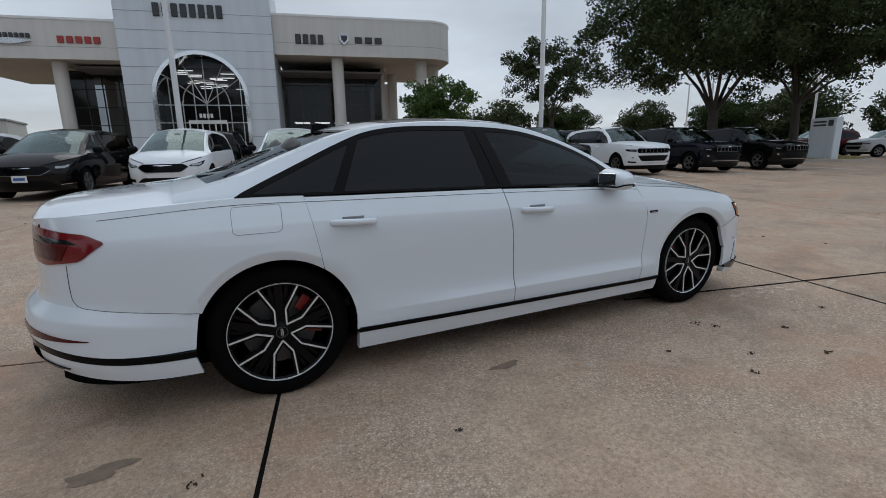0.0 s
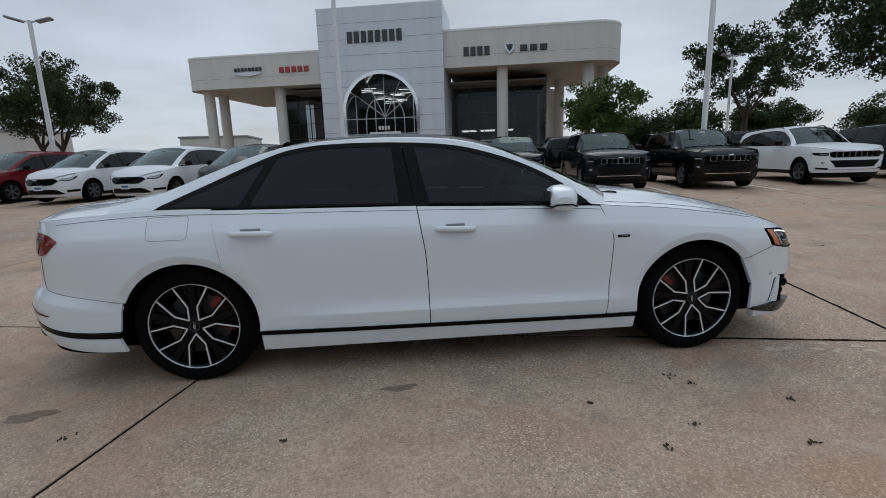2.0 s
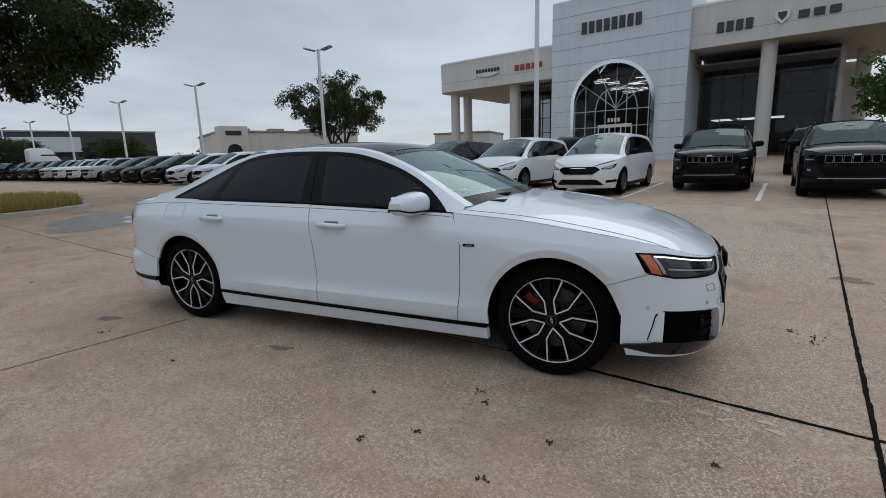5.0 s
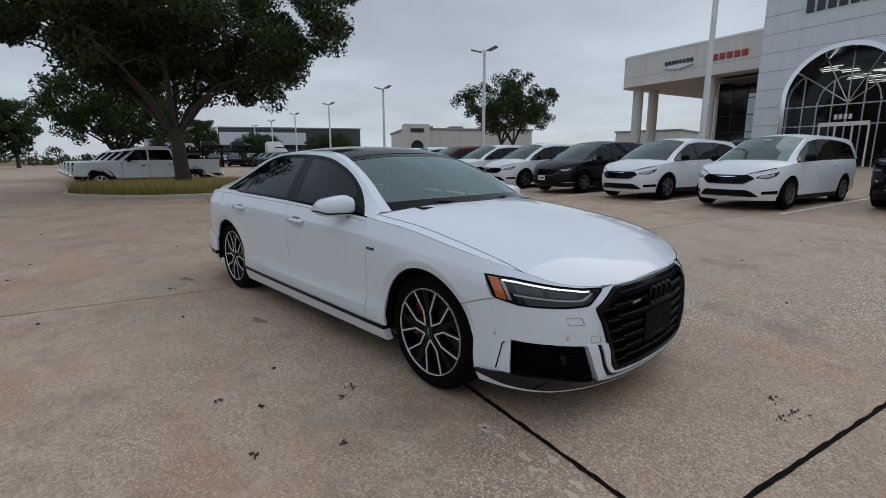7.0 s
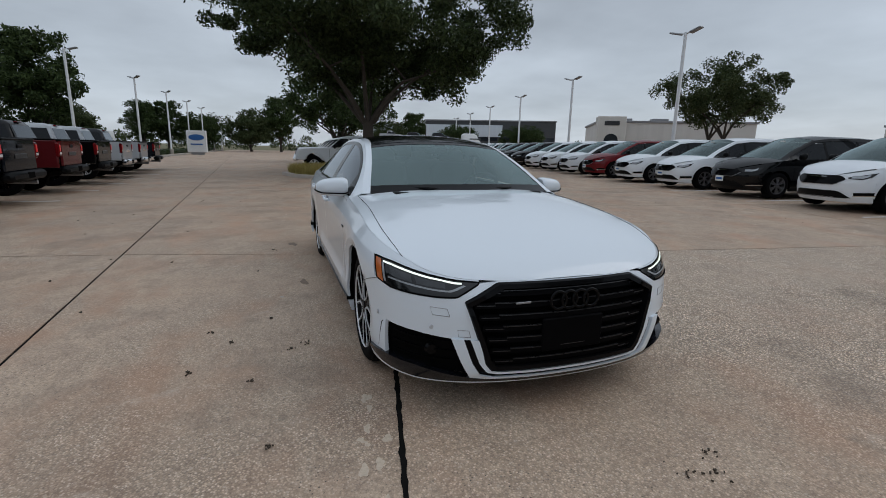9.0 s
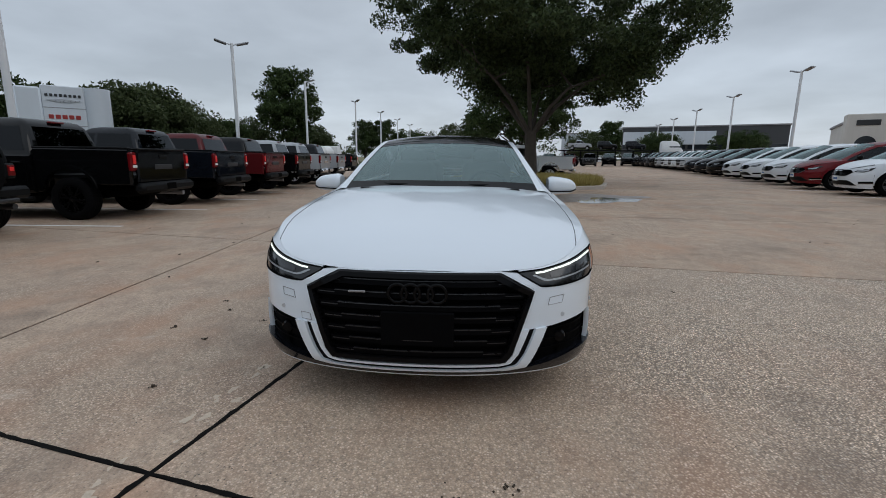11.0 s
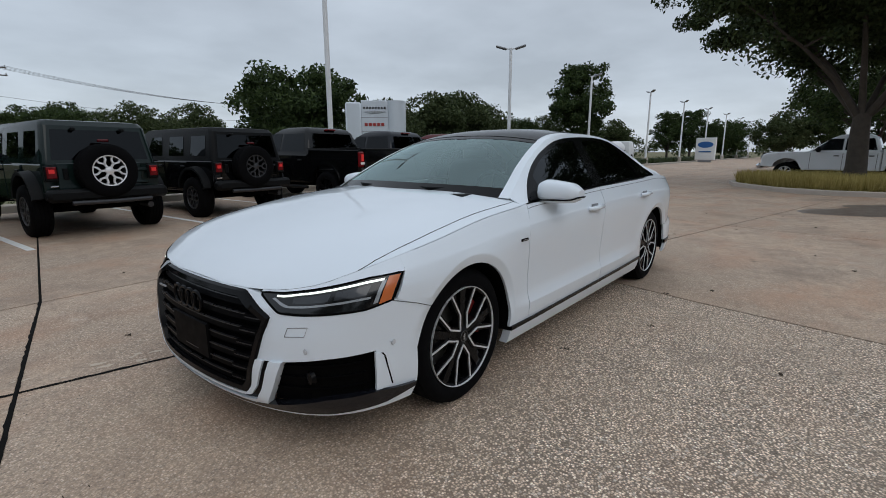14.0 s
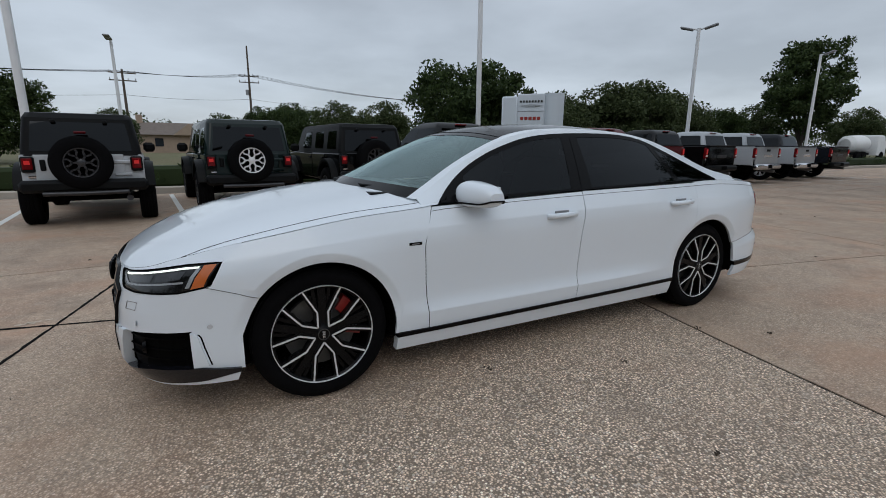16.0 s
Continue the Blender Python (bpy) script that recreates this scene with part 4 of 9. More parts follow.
class CreasedShell(Shell):
    """A skin with a sharp shoulder line, a ledge low on the doors and lipped wheel arches."""

    LOW = [(0.16, 0.905), (0.24, 0.935), (0.33, 0.949), (0.48, 0.948), (0.58, 0.950), (0.72, 0.957), (0.84, 0.9605), (0.89, 0.956), (0.925, 0.950)]
    HIGH = [(0.925, 0.950), (0.98, 0.923), (1.05, 0.886), (1.12, 0.86)]
    LINE = [(-2.3, 0.903), (-1.6, 0.922), (-1.1, 0.927), (0.0, 0.907), (1.0, 0.875), (1.6, 0.835), (2.2, 0.78)]
    LEDGE = 0.402

    def w(self, z, x=0.0):
        k = max(0.0, min(1.0, (z - 0.5) / 0.3))
        zz = z + (0.925 - smooth_at(self.LINE, x)) * k * k * (3 - 2 * k)
        v = smooth_at(self.LOW, zz) if zz <= 0.925 else smooth_at(self.HIGH, zz)
        # ledge above the sill, dying out towards the wheels
        h = 0.021 * max(0.0, min(1.0, (1.25 - x) / 0.35)) * max(0.0, min(1.0, (x + 1.12) / 0.5))
        v += h * (max(0.0, 1 - (z - self.LEDGE) / 0.085) ** 1.6 if z >= self.LEDGE else max(0.0, 1 - (self.LEDGE - z) / 0.16))
        # arch lips
        for wx in (-1.564, 1.564):
            d = math.hypot(x - wx, z - 0.36)
            u = max(0.0, min(1.0, (z - 0.36) / 0.18))
            if d > 0.438:
                v += u * 0.011 * max(0.0, 1 - (d - 0.438) / 0.17) ** 2
            else:
                v += u * (0.011 - 0.016 * (0.438 - max(d, 0.385)) / 0.046)
        for bx, bz, sx, sz, k in self.bumps:
            v += k * math.exp(-((x - bx) / sx) ** 2 - ((z - bz) / sz) ** 2)
        return v

    def line(self, x):
        return smooth_at(self.LINE, x)


SEDAN = CreasedShell(
    W=[],
    front=[(0.16, 2.44), (0.20, 2.50), (0.26, 2.535), (0.40, 2.548), (0.55, 2.54), (0.66, 2.515), (0.735, 2.47), (0.80, 2.40), (0.9, 2.25)], fn=(1.4, 5.5, 2.12),
    rear=[(0.16, -2.58), (0.24, -2.66), (0.34, -2.73), (0.50, -2.755), (0.57, -2.735), (0.62, -2.695), (0.80, -2.675), (0.92, -2.665), (1.0, -2.67), (1.05, -2.64)],
    bumps=[(1.564, 0.72, 0.46, 0.16, 0.008), (-1.564, 0.74, 0.46, 0.16, 0.008)])
WZ, AR = 0.36, 0.392
ZE = [(-2.70, 0.965), (-2.5, 0.998), (-2.2, 1.028), (-1.9, 1.05), (-1.66, 1.058), (-1.24, 1.050), (-0.2, 1.032), (0.86, 1.000), (1.0, 0.985), (1.4, 0.952), (1.8, 0.895), (2.0, 0.858), (2.2, 0.803), (2.30, 0.765), (2.38, 0.740), (2.43, 0.729), (2.47, 0.723)]


def ze(x):
    return smooth_at(ZE, x)


GAP = 0.0027
right, inner = SEDAN.side(0.0), SEDAN.side(-0.018)


def side_part(name, A, B, mat=MAT_WHITE, nv=10, off=0.0, parent=hero, label="", thick=0.018, nu=None):
    """The same panel on both flanks."""
    f, g = SEDAN.side(off), SEDAN.side(off - thick)
    m = strip_patch(f, A, B, nv, g) if nu is None else patch(f, A, B, nu, nv, g)
    return [part(name, k, mat, parent, label, smooth=30) for k in both(m)]


# flanks: fender, two doors, quarter panel
cut_a = [(0.93, 0.985), (0.985, 0.86), (1.0, 0.78), (0.992, 0.58), (0.972, 0.30)]
cut_b = [(-0.205, 1.03), (-0.18, 0.86), (-0.163, 0.76), (-0.152, 0.55), (-0.148, 0.30)]
cut_c = [(-1.399, 1.05), (-1.334, 0.677)]


def cut_x(cut, z):
    return curve_at(sorted((p[1], p[0]) for p in cut), z)


def door_rows(z0, z1, x):
    """Heights of a door's rows, closer together at the ledge and at the shoulder line."""
    lo, hi = SEDAN.LEDGE, SEDAN.line(x)
    return ([lerp(z0, lo - 0.005, i / 5) for i in range(5)] + [lo - 0.005, lo, lo + 0.005] + [lerp(lo + 0.005, hi - 0.006, i / 25) for i in range(1, 25)]
            + [hi - 0.006, hi, hi + 0.006] + [lerp(hi + 0.006, z1, i / 8) for i in range(1, 9)])


def between(c0, c1, zb0, zt0, g=GAP):
    """Two upright outlines for a panel that lies between two shut lines."""
    A, B = [], []
    za_all = door_rows(zb0[0], zt0[0], curve_at([(p[1], p[0]) for p in c0[::-1]], 0.9))
    zb_all = door_rows(zb0[1], zt0[1], curve_at([(p[1], p[0]) for p in c1[::-1]], 0.9))
    for za, zb in zip(za_all, zb_all):
        A.append((cut_x(c0, za) + g, za))
        B.append((cut_x(c1, zb) - g, zb))
    return A, B


A, B = between(cut_b, cut_a, (0.308, 0.300), (1.024, 0.984))
front_doors = side_part("front_door", A, B, nv=16)
# rear door: its rear lower edge follows the wheel arch
A, B = [], []
for z, zz in zip(door_rows(0.312, 1.046, -1.3), door_rows(0.310, 1.026, -0.17)):
    if z < 0.68:
        x = -1.564 + math.sqrt(max(0, AR ** 2 - (z - WZ) ** 2)) + 0.002
    else:
        x = cut_x(cut_c, z) + GAP
    A.append((x, z))
    B.append((cut_x(cut_b, zz) - GAP, zz))
rear_doors = side_part("rear_door", A, B, nv=18)
# fender over the front wheel
A = [(1.176, 0.302)] + [(1.564 - AR * math.cos(radians(a)), WZ + AR * math.sin(radians(a))) for a in range(0, 142, 5)]
B = [(cut_x(cut_a, ze(1.0)) + GAP + (2.0 - 0.94) * (i / (len(A) - 1)), 0) for i in range(len(A))]
B = [(x, ze(x) - 0.003) for x, _ in B]
A += [(1.915, 0.630), (1.965, 0.649), (2.016, 0.669), (2.066, 0.690)]
B += [(2.0, 0.845), (2.001, 0.832), (2.002, 0.818), (2.004, 0.803)]
side_part("fender", A, B, nv=44)
A2, B2 = [], []
for i in range(44):
    z = lerp(0.302, 0.981, i / 43)
    A2.append((cut_x(cut_a, z) + GAP, z))
    B2.append((lerp(1.176, 0.938 + GAP, max(0, (z - 0.302)) / 0.679), z))
B2 = [(max(b[0], a[0] + 0.001), b[1]) for a, b in zip(A2, B2)]
side_part("fender_rear", A2, B2, nv=4)
# quarter panel over the rear wheel
arc = [(-1.564 + AR * math.cos(radians(a)), WZ + AR * math.sin(radians(a))) for a in range(54, 155, 4)]
top = [(lerp(-1.395 - GAP, -2.0, i / (len(arc) - 1)), 0) for i in range(len(arc))]
top = [(x, ze(x)) for x, _ in top]
side_part("quarter_panel", arc, top, nv=44)
xe_, ze_ = arc[-1]
A = [(lerp(xe_, -2.0, t), lerp(ze_, ze(-2.0), t)) for t in [i / 44 for i in range(45)]]
B = [(lerp(-2.40, -2.42, t), lerp(0.606, ze(-2.42), t)) for t in [i / 44 for i in range(45)]]
side_part("quarter_rear", A, B, nv=14)


def shut_line(pts, w=0.007):
    """Dark strip just under the gap between two panels, its black standing for the gap's shade."""
    for sg in (-1, 1):
        f = SEDAN.side(-0.004, sg)
        pp = resample(pts, 30)
        part("shut_line", M().grid([[f((x - w, z)) for x, z in pp], [f((x + w, z)) for x, z in pp]]), MAT_VOID, hero, smooth=0)


shut_line(cut_a)
shut_line(cut_b)
shut_line(cut_c)


def seam(name, pts, r, n=40, off=0.0):
    """A hairline gap drawn along the skin of both flanks."""
    for sg in (-1, 1):
        f = SEDAN.side(off, sg)
        part(name, M().tube([f(p) for p in resample(pts, n)], r, 5), MAT_JOINT_GREY, hero, smooth=60)


# thin grey line paints the shade of the crease below the windows
seam("belt_groove", [(x, ze(x) - 0.030) for x in [lerp(-2.28, 0.93, i / 40) for i in range(41)]], 0.0022, 80, -0.0006)
seam("bumper_seam", [(-2.425, 0.80), (-2.428, 0.70), (-2.425, 0.645), (-2.412, 0.618), (-2.385, 0.605), (-2.15, 0.571), (-1.925, 0.536)], 0.0016)
seam("bumper_seam", [(2.09, 0.688), (1.965, 0.650), (1.868, 0.612)], 0.0016, 16)
# fuel flap
fl = [(-1.745, 0.905), (-1.73, 0.892), (-1.54, 0.892), (-1.52, 0.905)]
flt = [(-1.745, 1.00), (-1.735, 1.018), (-1.525, 1.022), (-1.515, 1.005)]
ring_pts = resample(fl + flt[::-1] + [fl[0]], 49)[:-1]
fm = M().tube([SEDAN.side(0.0005)(p) for p in ring_pts] + [SEDAN.side(0.0005)(ring_pts[0])], 0.0014, 6, cap=False)
part("fuel_flap", fm, MAT_GREY_METAL, hero, "thin shut line of the fuel flap")

# tail: lamps, lid and bumper round the back
rearf, rearg = SEDAN.wrap(0.0, -1), SEDAN.wrap(-0.02, -1)


def tail_patch(name, lo, hi, mat, off=0.0, label="", nu=40, nv=6, thick=0.02, parent=hero):
    return part(name, patch(SEDAN.wrap(off, -1), lo, hi, nu, nv, SEDAN.wrap(off - thick, -1)), mat, parent, label, smooth=30)


def aR(x, z):
    return SEDAN.ang(z, x=x, end=-1)


a_lid = aR(-2.36, 0.98)
lid_top = []
for i in range(61):
    a = lerp(-a_lid, a_lid, i / 60)
    lid_top.append((a, ze(max(-2.70, rearf((a, 0.98))[0])) + 0.001))
lid_low = [(lerp(-aR(-2.22, 0.60), aR(-2.22, 0.60), i / 60), 0.60) for i in range(61)]
part("boot_lid", strip_patch(SEDAN.wrap(-0.001, -1), lid_low, lid_top, 14, SEDAN.wrap(-0.02, -1)), MAT_WHITE, hero, smooth=30)


def shelf_skin(deep):
    """The bumper's skin: it leans out below its seam into a shelf, then falls upright."""
    def f(p):
        x = rearf(p)[0]
        top = curve_at([(-2.45, 0.612), (-2.385, 0.605), (-1.925, 0.536)], x)
        k = max(0.0, min(1.0, (top - p[1]) / 0.062)) * lerp(0.35, 1.0, max(0.0, min(1.0, (-1.95 - x) / 0.35)))
        return SEDAN.wrap(0.001 + 0.024 * k - deep, -1)(p)
    return f


def bumper_top(sg, n=40):
    out = []
    for i in range(n):
        x = lerp(-1.927, -2.70, (i / (n - 1)) ** 0.6)
        z = curve_at([(-2.45, 0.612), (-2.385, 0.605), (-1.925, 0.536)], x) - 0.001
        out.append((sg * aR(x, z), z))
    return out


b_top = bumper_top(-1) + [(0, 0.611)] + bumper_top(1)[::-1]


def up(a):
    """How much higher the apron lies towards the middle of the tail."""
    k = max(0.0, min(1.0, (1.45 - abs(a)) / 0.75))
    return 0.062 * k * k * (3 - 2 * k)


def apron(z, x, n=61):
    a1 = aR(x, z)
    return [(a, z + up(a)) for a in [lerp(-a1, a1, i / (n - 1)) for i in range(n)]]


a_low = aR(-1.959, 0.365)
b_low = [(a, 0.365 + up(a)) for a in [lerp(-a_low, a_low, (t[0] / b_top[-1][0] + 1) / 2) for t in b_top]]
part("rear_bumper", strip_patch(shelf_skin(0.0), b_low, b_top, 22, shelf_skin(0.02)), MAT_WHITE, hero, smooth=25)
part("bumper_strip", strip_patch(SEDAN.wrap(0.026, -1), apron(0.330, -1.957), apron(0.362, -1.957), 3, SEDAN.wrap(0.006, -1)), MAT_GLOSS, hero, "gloss black bumper strip", smooth=30)
for sg in (-1, 1):
    a0, a1 = aR(-1.95, 0.28), aR(-2.56, 0.28)
    sk = [sg * lerp(a0, a1, i / 30) for i in range(31)]
    part("bumper_skirt", strip_patch(SEDAN.wrap(0.024, -1), [(a, 0.240 + up(a)) for a in sk], [(a, 0.328 + up(a)) for a in sk], 5, SEDAN.wrap(0.0, -1)), MAT_WHITE, hero, smooth=30)
    tail_patch("exhaust_trim", [(sg * aR(-2.45, 0.30), 0.318), (sg * aR(-2.67, 0.28), 0.272)], [(sg * aR(-2.45, 0.30), 0.322), (sg * aR(-2.67, 0.30), 0.352)], MAT_GLOSS, off=0.032, label="black exhaust trim", nu=10, nv=3)
tail_patch("diffuser", [(-aR(-2.5, 0.2), 0.2), (0, 0.2), (aR(-2.5, 0.2), 0.2)], [(-aR(-2.56, 0.326), 0.326), (0, 0.326), (aR(-2.56, 0.326), 0.326)], MAT_GLOSS, off=-0.01, label="gloss black diffuser")
for sg in (-1, 1):
    lo = [(sg * aR(-2.26, 0.895), 0.895), (sg * aR(-2.36, 0.82), 0.82), (sg * aR(-2.52, 0.79), 0.79), (sg * aR(-2.62, 0.80), 0.80)]
    hi = [(sg * aR(-2.265, 0.905), 0.905), (sg * aR(-2.33, 0.935), 0.935), (sg * aR(-2.52, 0.955), 0.955), (sg * aR(-2.63, 0.955), 0.955)]
    tl = tail_patch("tail_lamp", lo, hi, MAT_HERO_TAIL, off=0.006, label="red tail lamp", nu=24)
    lo2 = [(sg * aR(-2.36, 0.893), 0.893), (sg * aR(-2.63, 0.895), 0.895)]
    hi2 = [(sg * aR(-2.40, 0.913), 0.913), (sg * aR(-2.63, 0.928), 0.928)]
    tail_patch("lamp_bar", lo2, hi2, MAT_LAMP_DARK, off=0.010, nu=12, nv=2, parent=tl, label="smoked black bar")
    lo2 = [(sg * aR(-2.44, 0.82), 0.82), (sg * aR(-2.60, 0.82), 0.82)]
    hi2 = [(sg * aR(-2.40, 0.885), 0.885), (sg * aR(-2.61, 0.89), 0.89)]
    tail_patch("lamp_core", lo2, hi2, MAT_DARK_RED, off=0.009, nu=12, nv=2, parent=tl)
    lo2 = [(sg * aR(-2.38, 0.458), 0.458), (sg * aR(-2.66, 0.456), 0.456)]
    hi2 = [(sg * aR(-2.36, 0.462), 0.462), (sg * aR(-2.66, 0.515), 0.515)]
    tail_patch("reflector", lo2, hi2, MAT_DARK_RED, off=0.028, nu=12, nv=2, label="dark red bumper reflector")

# sills
for zz0, zz1, off, mat, nm in ((0.0, 0.026, 0.010, MAT_GLOSS, "sill_strip"), (-0.105, -0.003, 0.004, MAT_WHITE, "side_skirt")):
    A = [(lerp(-1.165, 1.165, i / 24), 0) for i in range(25)]
    lo = [(x, 0.292 - 0.018 * (x + 1.14) / 2.3 + zz0 + (0.022 * (x + 1.14) / 2.3 if zz0 < 0 else 0)) for x, _ in A]
    hi = [(x, 0.292 - 0.018 * (x + 1.14) / 2.3 + zz1) for x, _ in A]
    side_part(nm, lo, hi, mat, nv=3, off=off, label="gloss black sill line" if mat is MAT_GLOSS else "", thick=0.05)

# carcass behind the shut lines, wheel wells and floor, their shade painted as near-black
carc = M()
for sg in (-1, 1):
    rows = []
    for i in range(90):
        x = lerp(-2.55, 2.36, i / 89)
        zl = 0.22
        for wx in (-1.564, 1.564):
            if abs(x - wx) < AR + 0.02:
                zl = max(zl, arch_z(x, wx, WZ, AR + 0.02))
        zh = max(zl + 0.02, ze(x) - 0.025)
        yy = sg * (SEDAN.y(x, 0.6) - 0.035)
        rows.append([(x, yy, zl), (x, yy, lerp(zl, zh, 0.5)), (x, yy - sg * 0.05 * max(0, 1), zh)])
    carc.grid(rows)
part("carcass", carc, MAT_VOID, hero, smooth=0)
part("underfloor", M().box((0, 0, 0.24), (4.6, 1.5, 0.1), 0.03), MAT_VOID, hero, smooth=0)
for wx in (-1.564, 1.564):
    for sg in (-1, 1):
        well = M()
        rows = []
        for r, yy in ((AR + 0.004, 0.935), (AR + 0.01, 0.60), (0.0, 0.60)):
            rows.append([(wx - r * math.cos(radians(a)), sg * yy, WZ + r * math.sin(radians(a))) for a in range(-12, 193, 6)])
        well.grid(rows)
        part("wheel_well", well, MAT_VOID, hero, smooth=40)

# bonnet and boot deck
ZC = [(-2.69, 0.985), (-2.6, 1.045), (-2.45, 1.068), (-2.2, 1.092), (-1.9, 1.115), (0.9, 1.08), (1.05, 1.068), (1.3, 1.048), (1.6, 1.010), (1.9, 0.950), (2.15, 0.882), (2.32, 0.816), (2.40, 0.774), (2.44, 0.748), (2.47, 0.725)]


def deck_pt(x, r):
    """A point on the bonnet or boot deck, r from -1 to 1 across."""
    e, c = ze(x), smooth_at(ZC, x)
    yy = SEDAN.y(x, e) * r
    return (x, yy, e + (c - e) * (1 - abs(r) ** 3.0))


def hood_line(x):
    """Where the bonnet's shut line runs, as a share of the half width."""
    return curve_at([(0.9, 0.93), (1.4, 0.925), (1.75, 0.927), (1.95, 0.942), (2.08, 0.965), (2.17, 1.0)], x)


m = M()
xs = [0.88 + (2.468 - 0.88) * math.sin(math.pi / 2 * i / 36) for i in range(37)]
m.grid([[deck_pt(x, lerp(-1, 1, j / 36) * min(1.0, hood_line(x))) for j in range(37)] for x in xs])
part("bonnet", m, MAT_WHITE, hero, smooth=40)
for sg in (-1, 1):
    m = M()
    xs2 = [0.90 + (2.175 - 0.90) * i / 30 for i in range(31)]
    m.grid([[tuple(Vector(deck_pt(x, sg * lerp(min(1, hood_line(x) + 0.004), 1.0, max(0, j - 1) / 4) if j else deck_pt(x, 1)[1] * 0 + sg * min(1, hood_line(x) - 0.03))) - Vector((0, 0, 0.004 if j == 0 else 0))) for j in range(6)] for x in xs2])
    part("fender_top", m, MAT_WHITE, hero, smooth=40)
    part("bonnet_gap", M().tube([deck_pt(x, sg * min(1.0, hood_line(x) + 0.002)) for x in [lerp(0.92, 2.17, i / 30) for i in range(31)]], 0.0019, 6), MAT_VOID, hero, smooth=60)
m = M()
xs = [-1.72 - (2.665 - 1.72) * math.sin(math.pi / 2 * i / 24) for i in range(25)]
m.grid([[deck_pt(x, lerp(-1, 1, j / 30)) for j in range(31)] for x in xs])
part("boot_deck", m, MAT_WHITE, hero, smooth=40)
part("cowl", M().box((1.06, 0, 1.03), (0.24, 1.2, 0.03), 0.01), MAT_BLACK, hero, "black wiper cowl")

# greenhouse: stations from the boot to the cowl: (centre x, z), (rail x, y, z)
GH = [((-2.02, 1.112), (-1.98, 0.815, 1.085)), ((-1.80, 1.172), (-1.70, 0.772, 1.150)), ((-1.55, 1.262), (-1.44, 0.715, 1.255)),
      ((-1.28, 1.358), (-1.16, 0.660, 1.358)), ((-1.05, 1.428), (-0.93, 0.632, 1.408)), ((-0.78, 1.470), (-0.70, 0.618, 1.430)),
      ((-0.45, 1.488), (-0.42, 0.612, 1.438)), ((-0.12, 1.482), (-0.12, 0.615, 1.430)), ((0.12, 1.462), (0.08, 0.622, 1.410)),
      ((0.32, 1.420), (0.26, 0.640, 1.368)), ((0.55, 1.335), (0.46, 0.675, 1.295)), ((0.80, 1.228), (0.67, 0.722, 1.200)),
      ((1.02, 1.130), (0.84, 0.768, 1.105)), ((1.20, 1.050), (0.99, 0.805, 1.020))]


def gh(s, r, off=0.0):
    """A point over the cabin: s along the stations, r across."""
    i = min(int(s), len(GH) - 2)
    t = s - i
    def hermite(get):
        p = [get(GH[max(0, min(len(GH) - 1, k))]) for k in (i - 1, i, i + 1, i + 2)]
        return 0.5 * ((2 * p[1]) + (-p[0] + p[2]) * t + (2 * p[0] - 5 * p[1] + 4 * p[2] - p[3]) * t * t + (-p[0] + 3 * p[1] - 3 * p[2] + p[3]) * t ** 3)
    cx, cz = hermite(lambda k: k[0][0]), hermite(lambda k: k[0][1])
    rx, ry, rz = hermite(lambda k: k[1][0]), hermite(lambda k: k[1][1]), hermite(lambda k: k[1][2])
    a = abs(r)
    return (lerp(cx, rx, a * a), ry * r, rz + (cz - rz) * (1 - a ** 2.4) + off)


def gh_grid(s0, s1, r0, r1, ns, nr, off=0.0):
    return M().grid([[gh(lerp(s0, s1, i / ns), lerp(r0, r1, j / nr), off) for j in range(nr + 1)] for i in range(ns + 1)])


part("roof_rear", gh_grid(3.55, 4.55, -1, 1, 6, 24), MAT_WHITE, hero, smooth=40)
part("roof_panel", gh_grid(4.56, 9.02, -0.915, 0.915, 22, 24, 0.001), MAT_GLOSS, hero, "black panoramic glass roof", smooth=40)
for sg in (-1, 1):
    part("roof_rail", gh_grid(4.55, 9.04, sg * 0.922, sg * 1.0, 24, 4), MAT_WHITE, hero, smooth=40)
part("windscreen", gh_grid(9.05, 12.75, -0.93, 0.93, 16, 24, -0.004), MAT_SHIELD, hero, "grey tinted windscreen", smooth=60)
part("windscreen_band", gh_grid(9.02, 9.3, -0.93, 0.93, 2, 24, -0.002), MAT_GLOSS, hero)
part("windscreen_base", gh_grid(12.35, 12.95, -0.95, 0.95, 3, 24, -0.001), MAT_GLOSS, hero)
for sg in (-1, 1):
    part("a_pillar", gh_grid(9.03, 13, sg * 0.93, sg * 1.0, 16, 3), MAT_WHITE, hero, smooth=40)
part("rear_window", gh_grid(0.6, 3.55, -0.9, 0.9, 14, 24, -0.003), MAT_TINT, hero, "dark tinted rear window", smooth=60)
part("rear_window_band", gh_grid(3.35, 3.56, -0.9, 0.9, 2, 24, 0.0), MAT_GLOSS, hero)
for sg in (-1, 1):
    part("c_pillar", gh_grid(0.0, 3.6, sg * 0.9, sg * 1.0, 16, 4), MAT_WHITE, hero, smooth=40)
part("parcel_deck", gh_grid(0.0, 0.62, -0.9, 0.9, 3, 24), MAT_WHITE, hero, smooth=40)

# side windows lie on a leaning surface between the belt line and the roof rail
RAIL = [(k[1][0], k[1][2]) for k in GH]
RAILY = [(k[1][0], k[1][1]) for k in GH]
DLO = [(-1.715, 1.062), (-1.60, 1.115), (-1.44, 1.186), (-1.14, 1.318), (-0.97, 1.375), (-0.74, 1.403), (-0.30, 1.404), (0.06, 1.376), (0.34, 1.305), (0.55, 1.222), (0.72, 1.125), (0.865, 1.010)]


